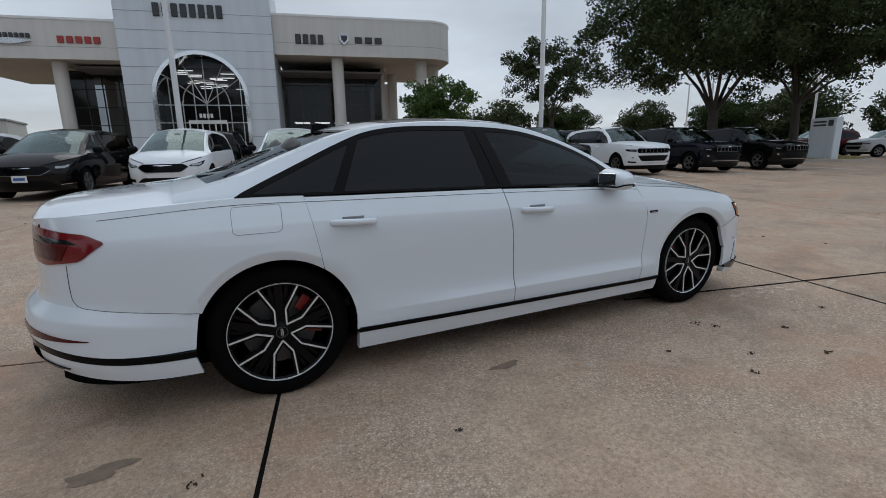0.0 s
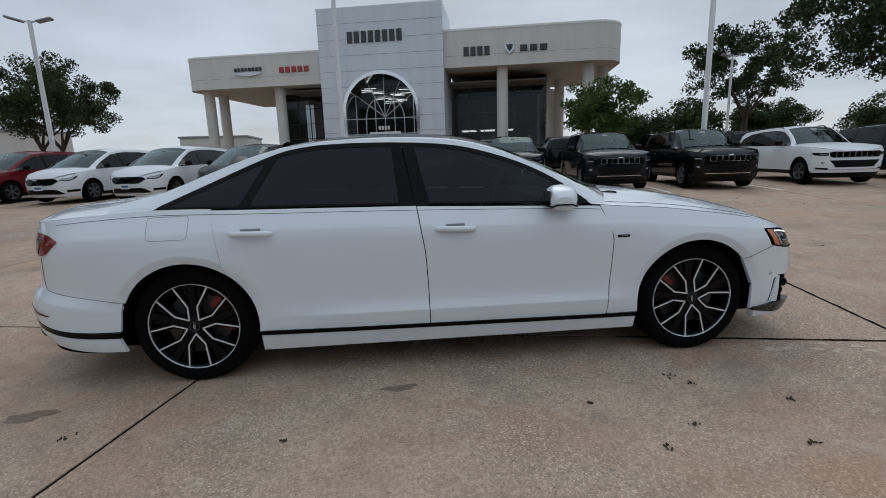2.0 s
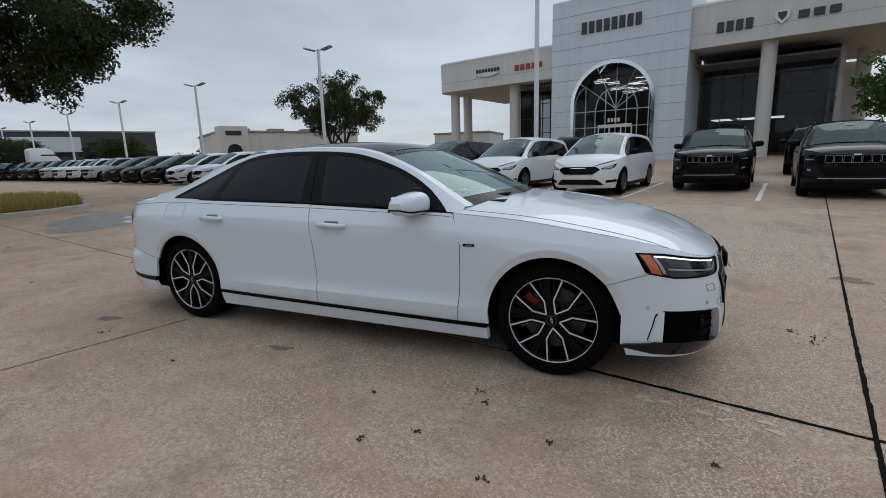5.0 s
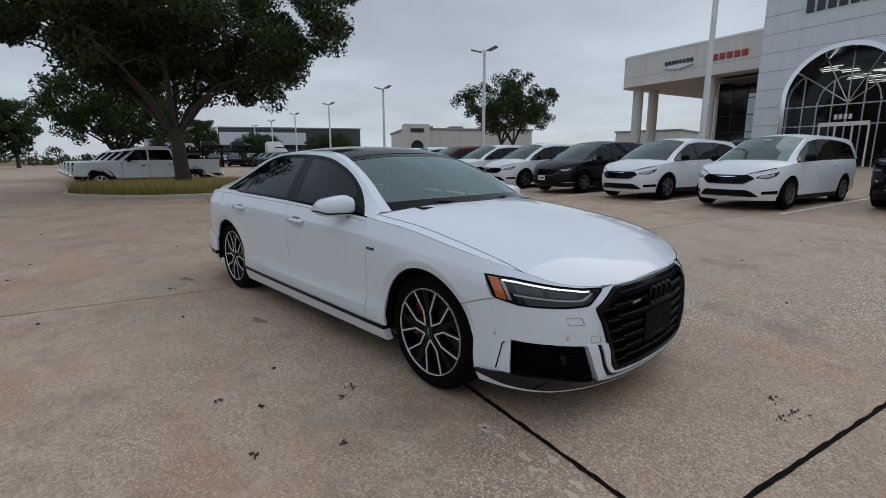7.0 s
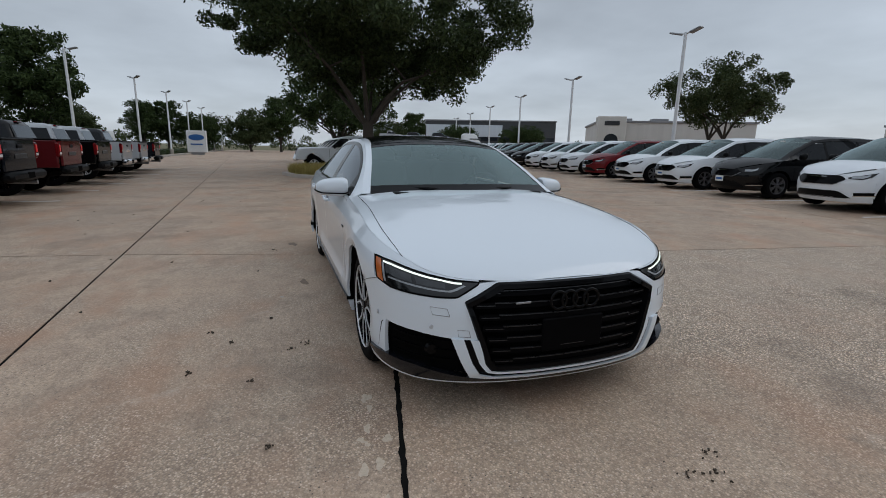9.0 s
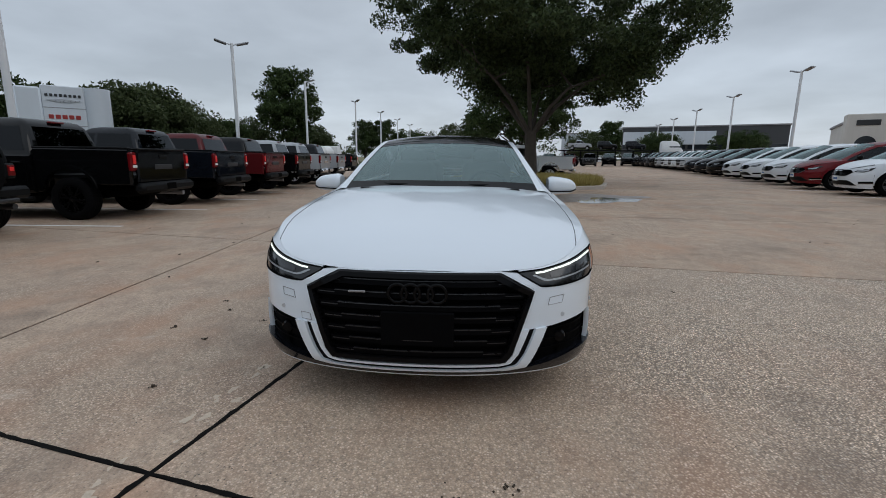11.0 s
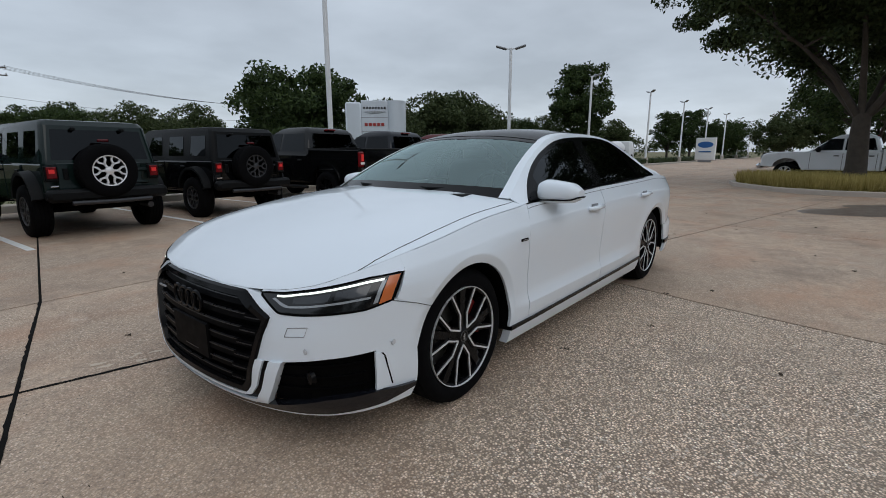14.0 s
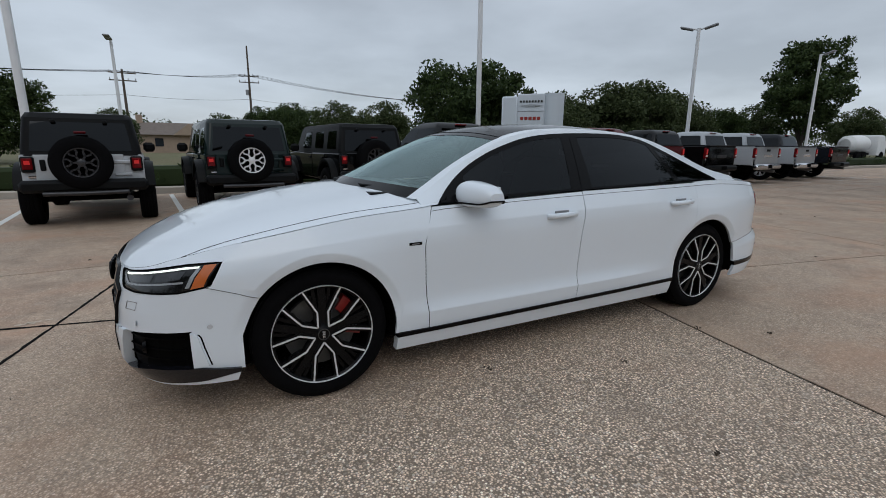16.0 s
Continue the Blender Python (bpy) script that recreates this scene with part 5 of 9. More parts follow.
def glass_y(x, z):
    e = ze(x)
    yb = SEDAN.y(x, e) - 0.012
    rz, ry = smooth_at(RAIL, x), smooth_at(RAILY, x)
    t = max(0.0, min(1.0, (z - e) / max(0.02, rz - e)))
    return lerp(yb, ry, t ** 1.12)


def gside(off=0.0, s=-1):
    return lambda p: (p[0], s * (glass_y(p[0], p[1]) + off), p[1])


def gpart(name, A, B, mat, off=0.0, nv=8, label="", thick=0.012, parent=hero):
    m = strip_patch(gside(off), A, B, nv, gside(off - thick) if thick else None)
    return [part(name, k, mat, parent, label, smooth=35) for k in both(m)]


def dlo(x):
    return smooth_at(DLO, x)


xs = [lerp(-1.98, 0.98, i / 60) for i in range(61)]
A = [(x, max(ze(x) - 0.004, dlo(x) + 0.006 if -1.715 < x < 0.865 else ze(x) - 0.004)) for x in xs]
B = [(x, max(smooth_at(RAIL, x) + 0.0, a[1] + 0.002)) for x, a in zip(xs, A)]
gpart("cant_rail", A, B, MAT_WHITE, nv=5)
# black window surround
xs = [lerp(-1.70, 0.86, i / 50) for i in range(51)]
gpart("window_trim", [(x, max(ze(x) + 0.008, dlo(x) - 0.022)) for x in xs], [(x, dlo(x) + 0.004) for x in xs], MAT_GLOSS, off=0.003, nv=2, label="black window surround")
gpart("belt_trim", [(x, ze(x) + 0.002) for x in xs], [(x, min(ze(x) + 0.014, dlo(x))) for x in xs], MAT_GLOSS, off=0.003, nv=1, label="black belt moulding")


def pane_between(x0b, x0t, x1b, x1t, n=16):
    """Outlines of a pane whose ends lean from (x0b) at the belt to (x0t) at the top."""
    A, B = [], []
    for i in range(n):
        t = i / (n - 1)
        xb, xt = lerp(x0b, x1b, t), lerp(x0t, x1t, t)
        A.append((xb, ze(xb) + 0.010))
        B.append((xt, max(ze(xt) + 0.012, dlo(xt) - 0.018)))
    return A, B


A, B = pane_between(-1.66, -1.62, -1.245, -1.105)
gpart("quarter_glass", A, B, MAT_TINT, nv=6, thick=0, label="dark tinted quarter glass")
A, B = pane_between(-1.245, -1.105, -1.185, -1.04, 4)
gpart("window_divider", A, B, MAT_GLOSS, off=0.003, nv=3)
A, B = pane_between(-1.185, -1.04, -0.31, -0.345)
gpart("rear_door_glass", A, B, MAT_TINT, nv=6, thick=0, label="dark tinted rear door glass")
A, B = pane_between(-0.31, -0.345, -0.215, -0.28, 4)
gpart("b_pillar", A, B, MAT_GLOSS, off=0.003, nv=3)
A, B = pane_between(-0.21, -0.275, -0.125, -0.20, 4)
gpart("b_pillar", A, B, MAT_GLOSS, off=0.003, nv=3)
A, B = pane_between(-0.125, -0.20, 0.68, 0.66)
gpart("front_door_glass", A, B, MAT_TINT_F, nv=6, thick=0, label="tinted front door glass")
A, B = pane_between(0.68, 0.66, 0.83, 0.80, 6)
gpart("mirror_sail", A, B, MAT_GLOSS, off=0.003, nv=3)

# mirrors, handles, badges, aerial
for sg in (-1, 1):
    mm = thing("door_mirror", "", "")
    mm.parent = hero
    rows, ring0, ring1 = [], [], []
    for i in range(15):
        t = i / 14
        yy = sg * (0.872 + 0.235 * t)
        top, bot = 1.132 - 0.036 * t ** 1.8, 0.978 + 0.010 * t
        xf, xr = 0.775 - 0.045 * t - 0.03 * t ** 3, 0.580 - 0.012 * t
        k = (1 - max(0.0, (t - 0.72) / 0.28) ** 2.4 * 0.5) * (0.80 + 0.20 * min(1.0, t / 0.12))
        zc, hz, xc, hx = lerp(bot, top, 0.46), (top - bot) / 2 * k, (xf + xr) / 2, (xf - xr) / 2 * (0.35 + 0.65 * k)
        row = []
        for j in range(20):
            a = 2 * math.pi * j / 20
            ca, sa = math.cos(a), math.sin(a)
            row.append((xc + hx * math.copysign(abs(ca) ** 0.7, ca), yy, zc + hz * math.copysign(abs(sa) ** 0.75, sa)))
        rows.append(row)
        ring0.append((xc + hx * 1.01, yy * 1.002, zc - hz * 0.62))
        ring1.append((xc - hx * 1.01, yy * 1.002, zc - hz * 0.62))
    part("mirror_cap", M().grid(rows, close=True).poly(rows[0]).poly(rows[-1]), MAT_WHITE, mm, smooth=50)
    part("mirror_strip", M().tube(ring0 + ring1[::-1], 0.0055, 6), MAT_BLACK, mm, smooth=60)
    part("mirror_glass", M().box((0.575, sg * 0.975, 1.052), (0.012, 0.15, 0.085), 0.004), MAT_CHROME, mm)
    part("mirror_foot", M().box((0.69, sg * 0.862, 1.0), (0.10, 0.10, 0.035), 0.01), MAT_BLACK, mm)
    for x0, z0, dr in ((-1.165, 0.912, rear_doors), (0.02, 0.892, front_doors)):
        yb = SEDAN.y(x0, z0)
        h = part("door_handle", M().tube([(x0 - 0.115, sg * (yb + 0.004), z0 + 0.003), (x0 - 0.10, sg * (yb + 0.026), z0 + 0.003), (x0, sg * (yb + 0.032), z0), (x0 + 0.10, sg * (yb + 0.026), z0 - 0.003), (x0 + 0.115, sg * (yb + 0.004), z0 - 0.003)], [0.014, 0.0175, 0.0175, 0.0175, 0.014], 10), MAT_WHITE, dr[0 if sg < 0 else 1], smooth=60)
        # grey plate that puts the shadow of the grip recess into colour
        part("handle_cup", M().box((x0, sg * (yb + 0.001), z0 + 0.016), (0.115, 0.006, 0.022), 0.002), MAT_GREY_METAL, h)
    yb = SEDAN.y(1.06, 0.80)
    b = part("side_badge", M().box((1.06, sg * (yb + 0.002), 0.80), (0.075, 0.008, 0.016), 0.002), MAT_GLOSS, hero)
    part("badge_bar", M().box((1.062, sg * (yb + 0.007), 0.80), (0.045, 0.002, 0.004), 0), MAT_GREY_METAL, b)
    for px, pz in ((-2.05, 0.50), (2.085, 0.50)):
        f = SEDAN.side(0.001, sg)
        c = Vector(f((px, pz)))
        part("parking_sensor", M().lathe([(0.0, sg * 0.003), (0.010, sg * 0.003), (0.012, 0.0)], "y", c=tuple(c), n=14), MAT_SENSOR, hero)
part("aerial", M().prism([(-1.17, 1.395), (-1.04, 1.425), (-1.055, 1.440), (-1.13, 1.458), (-1.165, 1.440)], -0.013, 0.013), MAT_GLOSS, hero, "black shark-fin aerial")
for y0, y1 in ((0.62, -0.02), (-0.05, -0.62)):
    part("wiper", M().tube([(1.10 - 0.2 * (y0 / 0.7) ** 2, y0, 1.055), (1.13, (y0 + y1) / 2, 1.07), (1.10 - 0.2 * (y1 / 0.7) ** 2, y1, 1.06)], 0.009, 6), MAT_BLACK, hero)

# nose: bumper skin, grille, lamps, intakes
def aF(z, y=None, x=None):
    return SEDAN.ang(z, y=y, x=x)


def nose_patch(name, lo, hi, mat, off=0.0, label="", nu=24, nv=6, thick=0.03, parent=hero):
    return part(name, patch(SEDAN.wrap(off, 1), lo, hi, nu, nv, SEDAN.wrap(off - thick, 1) if thick else None), mat, parent, label, smooth=30)


def edge_ang(x):
    """The bonnet's edge round the nose, as angle and height."""
    z = ze(x) - 0.001
    return (aF(z, x=min(x, curve_at(SEDAN.fx, z))), z)


def edge_at_y(y):
    """How far forward the bonnet's edge lies at a half width."""
    a, b = 1.9, 2.47
    for _ in range(30):
        m = (a + b) / 2
        if SEDAN.y(m, ze(m)) > y:
            a = m
        else:
            b = m
    return a


def YZ(sg, rows):
    """Outline on the nose from (half width, height) pairs; a half width above 1.5 means a length along the car."""
    return [(sg * (aF(z, x=y) if y > 1.5 else aF(z, y=y)), z) for y, z in rows]


def edge_over(ang):
    """Height of the bonnet's edge at an angle round the nose."""
    a, b = 1.9, 2.4695
    for _ in range(30):
        m = (a + b) / 2
        if edge_ang(m)[0] > abs(ang):
            a = m
        else:
            b = m
    return edge_ang(a)[1]


X_TIP = edge_at_y(0.405)
X_LAMP = edge_at_y(0.492)
Z_LAMP = ze(X_LAMP) - 0.011
for sg in (-1, 1):
    # headlamp between two outlines
    l_lo = resample(YZ(sg, [(0.500, Z_LAMP - 0.012), (0.605, 0.650), (0.70, 0.649), (2.20, 0.664), (2.085, 0.690)]), 40)
    l_hi = resample(YZ(sg, [(0.492, Z_LAMP), (0.60, ze(edge_at_y(0.60)) - 0.013), (0.72, ze(edge_at_y(0.72)) - 0.019), (2.15, 0.786), (2.015, 0.797)]), 40)

    l_hi = [(a, min(z, edge_over(a) - 0.006)) for a, z in l_hi]

    def lamp_at(u, v):
        i = min(int(u * 39), 38)
        t = u * 39 - i
        a = [lerp(l_lo[i][c], l_lo[i + 1][c], t) for c in (0, 1)]
        b = [lerp(l_hi[i][c], l_hi[i + 1][c], t) for c in (0, 1)]
        return (lerp(a[0], b[0], v), lerp(a[1], b[1], v))

    def lamp_part(name, lo, hi, mat, off, nu=24, nv=2, label=""):
        f = SEDAN.wrap(off, 1)
        return part(name, patch(lambda p: f(lamp_at(*p)), lo, hi, nu, nv), mat, lamp, label, smooth=40)

    lamp = nose_patch("headlamp", l_lo, l_hi, MAT_LAMP_DARK, off=-0.003, label="headlamp with dark housing and bright strip", nu=40, nv=8)
    rim = l_lo + [lamp_at(1, v / 5) for v in range(1, 5)] + l_hi[::-1]
    part("lamp_seal", M().tube([SEDAN.wrap(-0.0015, 1)(p) for p in rim + rim[:1]], 0.0042, 6, cap=False), MAT_VOID, lamp, smooth=60)
    lamp_part("daylight_strip", [(0.13, 0.74), (0.3, 0.83), (0.88, 0.85)], [(0.13, 0.87), (0.3, 0.92), (0.88, 0.92)], MAT_DRL, 0.0005, label="lit daylight strip")
    lamp_part("lamp_bar", [(0.862, 0.12), (0.867, 0.85)], [(0.892, 0.12), (0.897, 0.85)], MAT_LAMP_BAR, 0.001)
    lamp_part("lamp_blade", [(0.10, 0.52), (0.24, 0.28), (0.83, 0.34)], [(0.12, 0.66), (0.25, 0.37), (0.83, 0.41)], MAT_LAMP_BAR, 0.0)
    lamp_part("lamp_lens", [(0.27, 0.46), (0.52, 0.46)], [(0.26, 0.74), (0.53, 0.76)], MAT_LENS, -0.001)
    lamp_part("lamp_lens", [(0.56, 0.46), (0.79, 0.48)], [(0.56, 0.76), (0.80, 0.78)], MAT_LENS, -0.001)
    lamp_part("amber_marker", [(0.905, 0.04), (0.985, 0.05)], [(0.905, 0.95), (0.985, 0.95)], MAT_AMBER, 0.001, label="amber side marker", nu=8, nv=4)
    # skin between the bonnet's edge and the lamp
    n = 30
    tops = [lamp_at(k / (n - 1), 1) for k in range(n)] + YZ(sg, [(1.985, 0.795)])
    e_hi = [(a, edge_over(a)) for a, z in tops]
    e_lo = [(a, min(z + 0.002, h[1] - 0.001)) for (a, z), h in zip(tops, e_hi)]
    part("lamp_brow", strip_patch(SEDAN.wrap(-0.0005, 1), e_lo, e_hi, 4, SEDAN.wrap(-0.02, 1)), MAT_WHITE, hero, smooth=40)
    # bumper skin below the lamp down to the intake
    b_hi = YZ(sg, [(0.400, ze(X_TIP) - 0.003), (0.488, Z_LAMP - 0.006)]) + [(a, z - 0.006) for a, z in l_lo[4::5]] + YZ(sg, [(2.067, 0.6905), (2.016, 0.6695), (1.965, 0.6495), (1.915, 0.631), (1.866, 0.6105)])
    b_lo = YZ(sg, [(0.400, ze(X_TIP) - 0.007), (0.573, 0.630), (0.506, 0.440), (0.63, 0.447), (2.33, 0.468), (2.12, 0.482), (1.955, 0.43)])
    nose_patch("bumper_skin", b_lo, b_hi, MAT_WHITE, nu=90, nv=8, off=-0.0015)
    # intake
    i_hi = YZ(sg, [(0.625, 0.444), (2.33, 0.466), (2.155, 0.476)])
    i_lo = YZ(sg, [(0.540, 0.245), (2.33, 0.275), (2.16, 0.290)])
    nose_patch("side_intake", i_lo, i_hi, MAT_GRILLE, off=-0.035, nu=16, nv=4, label="black side air intake")
    for k in range(3):
        z = 0.318 + 0.05 * k
        nose_patch("intake_slat", YZ(sg, [(0.575 + 0.013 * k, z), (2.2, z + 0.012)]), YZ(sg, [(0.575 + 0.013 * k, z + 0.006), (2.2, z + 0.018)]), MAT_GRILLE, off=-0.022, nu=12, nv=1, thick=0.02)
    c = Vector(SEDAN.wrap(-0.03, 1)(YZ(sg, [(0.73, 0.375)])[0]))
    part("intake_sensor", M().lathe([(0.0, 0.02), (0.026, 0.016), (0.034, 0.0)], "x", c=tuple(c), n=16), MAT_GLOSS, hero)
    wc = YZ(sg, [(0.64, 0.557), (0.715, 0.562), (0.725, 0.600), (0.65, 0.594)])
    part("washer_cover", M().tube([SEDAN.wrap(0.0, 1)(p) for p in wc + [wc[0]]], 0.0016, 5, cap=False), MAT_GREY_METAL, hero)
    if sg < 0:
        wc = YZ(sg, [(0.545, 0.456), (0.60, 0.458), (0.605, 0.492), (0.553, 0.490)])
        part("tow_cover", M().tube([SEDAN.wrap(0.0, 1)(p) for p in wc + [wc[0]]], 0.0014, 5, cap=False), MAT_GREY_METAL, hero)
    c = Vector(SEDAN.wrap(0.0, 1)((sg * aF(0.5, y=0.72), 0.50)))
    part("parking_sensor", M().lathe([(0.0, 0.004), (0.010, 0.004), (0.012, 0.0)], "x", c=tuple(c), n=14), MAT_SENSOR, hero)
# corner behind each intake, with an upright slot
xs = [lerp(1.952, 2.162, i / 12) for i in range(13)]
side_part("bumper_corner", [(x, curve_at([(1.952, 0.272), (2.162, 0.288)], x)) for x in xs], [(x, curve_at([(1.952, 0.44), (2.12, 0.487), (2.162, 0.486)], x)) for x in xs], nv=8, off=-0.0015)
side_part("corner_slot", [(2.088, 0.312), (2.112, 0.40), (2.122, 0.45), (2.132, 0.464)], [(2.094, 0.309), (2.118, 0.40), (2.129, 0.45), (2.141, 0.465)], MAT_VOID, nv=2, off=0.0005)
side_part("corner_lip", [(2.102, 0.306), (2.126, 0.40), (2.140, 0.46)], [(2.166, 0.300), (2.168, 0.40), (2.168, 0.474)], nv=3, off=0.006, nu=8)
f_hi = [(sg * edge_ang(x)[0], edge_ang(x)[1]) for sg, x in [(-1, lerp(X_TIP, 2.4685, i / 14)) for i in range(15)] + [(1, lerp(2.4685, X_TIP, i / 14)) for i in range(15)]]
f_lo = [(a, z - 0.009) for a, z in f_hi]
part("bonnet_lip", strip_patch(SEDAN.wrap(0.0, 1), f_lo, f_hi, 2, SEDAN.wrap(-0.03, 1)), MAT_WHITE, hero, smooth=40)
# grille: dark recess, frame, bars, plate holder, rings
g_hi = YZ(-1, [(0.565, 0.632), (0.39, 0.714)]) + [(0, 0.717)] + YZ(1, [(0.39, 0.714), (0.565, 0.632)])
g_lo = YZ(-1, [(0.563, 0.622), (0.445, 0.272)]) + [(0, 0.262)] + YZ(1, [(0.445, 0.272), (0.563, 0.622)])
grille = nose_patch("grille", g_lo, g_hi, MAT_VOID, off=-0.05, nu=60, nv=10, label="wide black grille with dark bars", thick=0)


def frame_loop(off, inset):
    pts = [(0.395, 0.717), (0.567, 0.628), (0.466, 0.315), (0.434, 0.274), (-0.434, 0.274), (-0.466, 0.315), (-0.567, 0.628), (-0.395, 0.717)]
    pts = [(y * (1 - inset / 0.5), 0.49 + (z - 0.49) * (1 - inset / 0.23)) for y, z in pts]
    out = []
    for i in range(8):
        a, b = pts[i], pts[(i + 1) % 8]
        for k in range(12):
            y, z = lerp(a[0], b[0], k / 12), lerp(a[1], b[1], k / 12)
            out.append(SEDAN.wrap(off, 1)((aF(z, y=y), z)))
    return out


part("grille_frame", M().grid([frame_loop(-0.05, 0.030), frame_loop(0.008, 0.026), frame_loop(0.012, 0.004), frame_loop(0.0, -0.003)], close=True), MAT_GLOSS, grille, "gloss black grille frame", smooth=35)
for k in range(7):
    z = 0.305 + 0.058 * k
    yb = curve_at([(0.275, 0.415), (0.63, 0.535), (0.722, 0.37)], z)
    lo = [(-aF(z, y=yb), z), (0, z), (aF(z, y=yb), z)]
    nose_patch("grille_bar", lo, [(a, zz + 0.026) for a, zz in lo], MAT_GRILLE, off=-0.014, nu=32, nv=1, thick=0.03, parent=grille)
    yc = yb - 0.10
    ed = [(-aF(z, y=yc), z + 0.024), (0, z + 0.024), (aF(z, y=yc), z + 0.024)]
    nose_patch("bar_edge", ed, [(a, zz + 0.0035) for a, zz in ed], MAT_BAR_EDGE, off=-0.010, nu=32, nv=1, thick=0.012, parent=grille)
    for sg in (-1, 1):
        hl = [(sg * aF(z, y=yb - 0.01), z + 0.012), (sg * aF(z, y=yb - 0.10), z + 0.012)]
        nose_patch("bar_tip", hl, [(a, zz + 0.0035) for a, zz in hl], MAT_BAR_EDGE, off=-0.010, nu=6, nv=1, thick=0.012, parent=grille)
part("plate_holder", M().box((2.526, 0, 0.447), (0.02, 0.36, 0.175), 0.006), MAT_GRILLE, grille, "blank black number plate holder")
for k in range(4):
    rg = M()
    c = (2.529, -0.096 + 0.064 * k, 0.626)
    rg.tube([(c[0], c[1] + 0.045 * math.cos(2 * math.pi * i / 28), c[2] + 0.045 * math.sin(2 * math.pi * i / 28)) for i in range(29)], 0.0085, 8, cap=False)
    part("ring", rg, MAT_GLOSS, grille, "gloss black badge ring", smooth=60)
part("grille_badge", M().box((2.528, -0.295, 0.630), (0.006, 0.085, 0.010), 0.002), MAT_GREY_METAL, grille, "small dull silver badge bar")
# two white blades that run down beside the grille and on under it, the splitter and its white edge


def sweep(rows):
    return YZ(-1, rows) + [(0, rows[-1][1])] + YZ(1, rows[::-1])


part("bumper_blade", strip_patch(SEDAN.wrap(0.008, 1), resample(sweep([(0.545, 0.444), (0.495, 0.315), (0.458, 0.268), (0.40, 0.257), (0.25, 0.256)]), 90), resample(sweep([(0.500, 0.444), (0.468, 0.315), (0.438, 0.278), (0.39, 0.269), (0.25, 0.268)]), 90), 2, SEDAN.wrap(-0.03, 1)), MAT_WHITE, hero, smooth=40)
part("bumper_blade", strip_patch(SEDAN.wrap(0.014, 1), resample(sweep([(0.632, 0.450), (0.578, 0.315), (0.536, 0.240), (0.45, 0.228), (0.25, 0.226)]), 90), resample(sweep([(0.576, 0.447), (0.528, 0.315), (0.488, 0.254), (0.42, 0.239), (0.25, 0.237)]), 90), 2, SEDAN.wrap(-0.03, 1)), MAT_WHITE, hero, smooth=40)
nose_patch("blade_gap", sweep([(0.60, 0.44), (0.50, 0.24), (0.25, 0.228)]), sweep([(0.52, 0.44), (0.44, 0.27), (0.25, 0.262)]), MAT_GLOSS, off=-0.004, nu=60, nv=2)
s_lo = YZ(-1, [(1.985, 0.213), (2.3, 0.200)]) + [(0, 0.198)] + YZ(1, [(2.3, 0.200), (1.985, 0.213)])
s_md = YZ(-1, [(1.972, 0.258), (2.12, 0.228), (2.3, 0.209)]) + [(0, 0.206)] + YZ(1, [(2.3, 0.209), (2.12, 0.228), (1.972, 0.258)])
s_hi = YZ(-1, [(1.968, 0.280), (2.15, 0.302), (2.33, 0.292), (0.545, 0.240), (0.45, 0.225)]) + [(0, 0.223)] + YZ(1, [(0.45, 0.225), (0.545, 0.240), (2.33, 0.292), (2.15, 0.302), (1.968, 0.280)])
s_mu = [(a, z + 0.002) for a, z in s_md]
nose_patch("splitter_edge", s_lo, s_md, MAT_WHITE, off=0.013, nu=80, nv=1, thick=0.05)
nose_patch("splitter", s_mu, s_hi, MAT_SPLITTER, off=0.015, nu=80, nv=3, label="gloss black front splitter", thick=0.05)
nose_patch("nose_backing", [(-aF(0.24, x=2.1), 0.24), (0, 0.24), (aF(0.24, x=2.1), 0.24)], [(-aF(0.7, x=2.1), 0.70), (0, 0.72), (aF(0.7, x=2.1), 0.70)], MAT_VOID, off=-0.07, nu=50, nv=4, thick=0)

# cabin seen through the glass
part("dashboard", M().box((0.80, 0, 0.95), (0.5, 1.5, 0.16), 0.06), MAT_DASH, hero)
part("cabin_floor", M().box((-0.3, 0, 0.42), (2.6, 1.56, 0.04)), MAT_DASH, hero)
for sg in (-1, 1):
    for x0 in (0.0, -1.05):
        st = part("seat", M().box((x0 + 0.12, sg * 0.38, 0.62), (0.52, 0.52, 0.22), 0.07), MAT_LEATHER, hero, smooth=50)
        part("seat_back", M().box((x0 - 0.20, sg * 0.38, 0.93), (0.18, 0.50, 0.62), 0.07, Euler((0, radians(-14), 0)).to_matrix().to_4x4()), MAT_LEATHER, st, smooth=50)
        part("headrest", M().box((x0 - 0.31, sg * 0.38, 1.27), (0.10, 0.28, 0.17), 0.05), MAT_LEATHER, st, smooth=50)
part("steering_wheel", M().tube([(0.46 + 0.06 * math.sin(a), 0.38 + 0.18 * math.cos(a), 0.98 + 0.17 * math.sin(a)) for a in [2 * math.pi * i / 24 for i in range(25)]], 0.016, 8, cap=False), MAT_DASH, hero)
part("inner_mirror", M().box((0.30, 0, 1.345), (0.05, 0.24, 0.065), 0.02), MAT_DASH, hero)
part("sensor_pod", M().box((0.36, 0, 1.375), (0.10, 0.12, 0.04), 0.015), MAT_DASH, hero)
part("parcel_shelf", M().box((-1.62, 0, 1.06), (0.5, 1.4, 0.03)), MAT_DASH, hero)

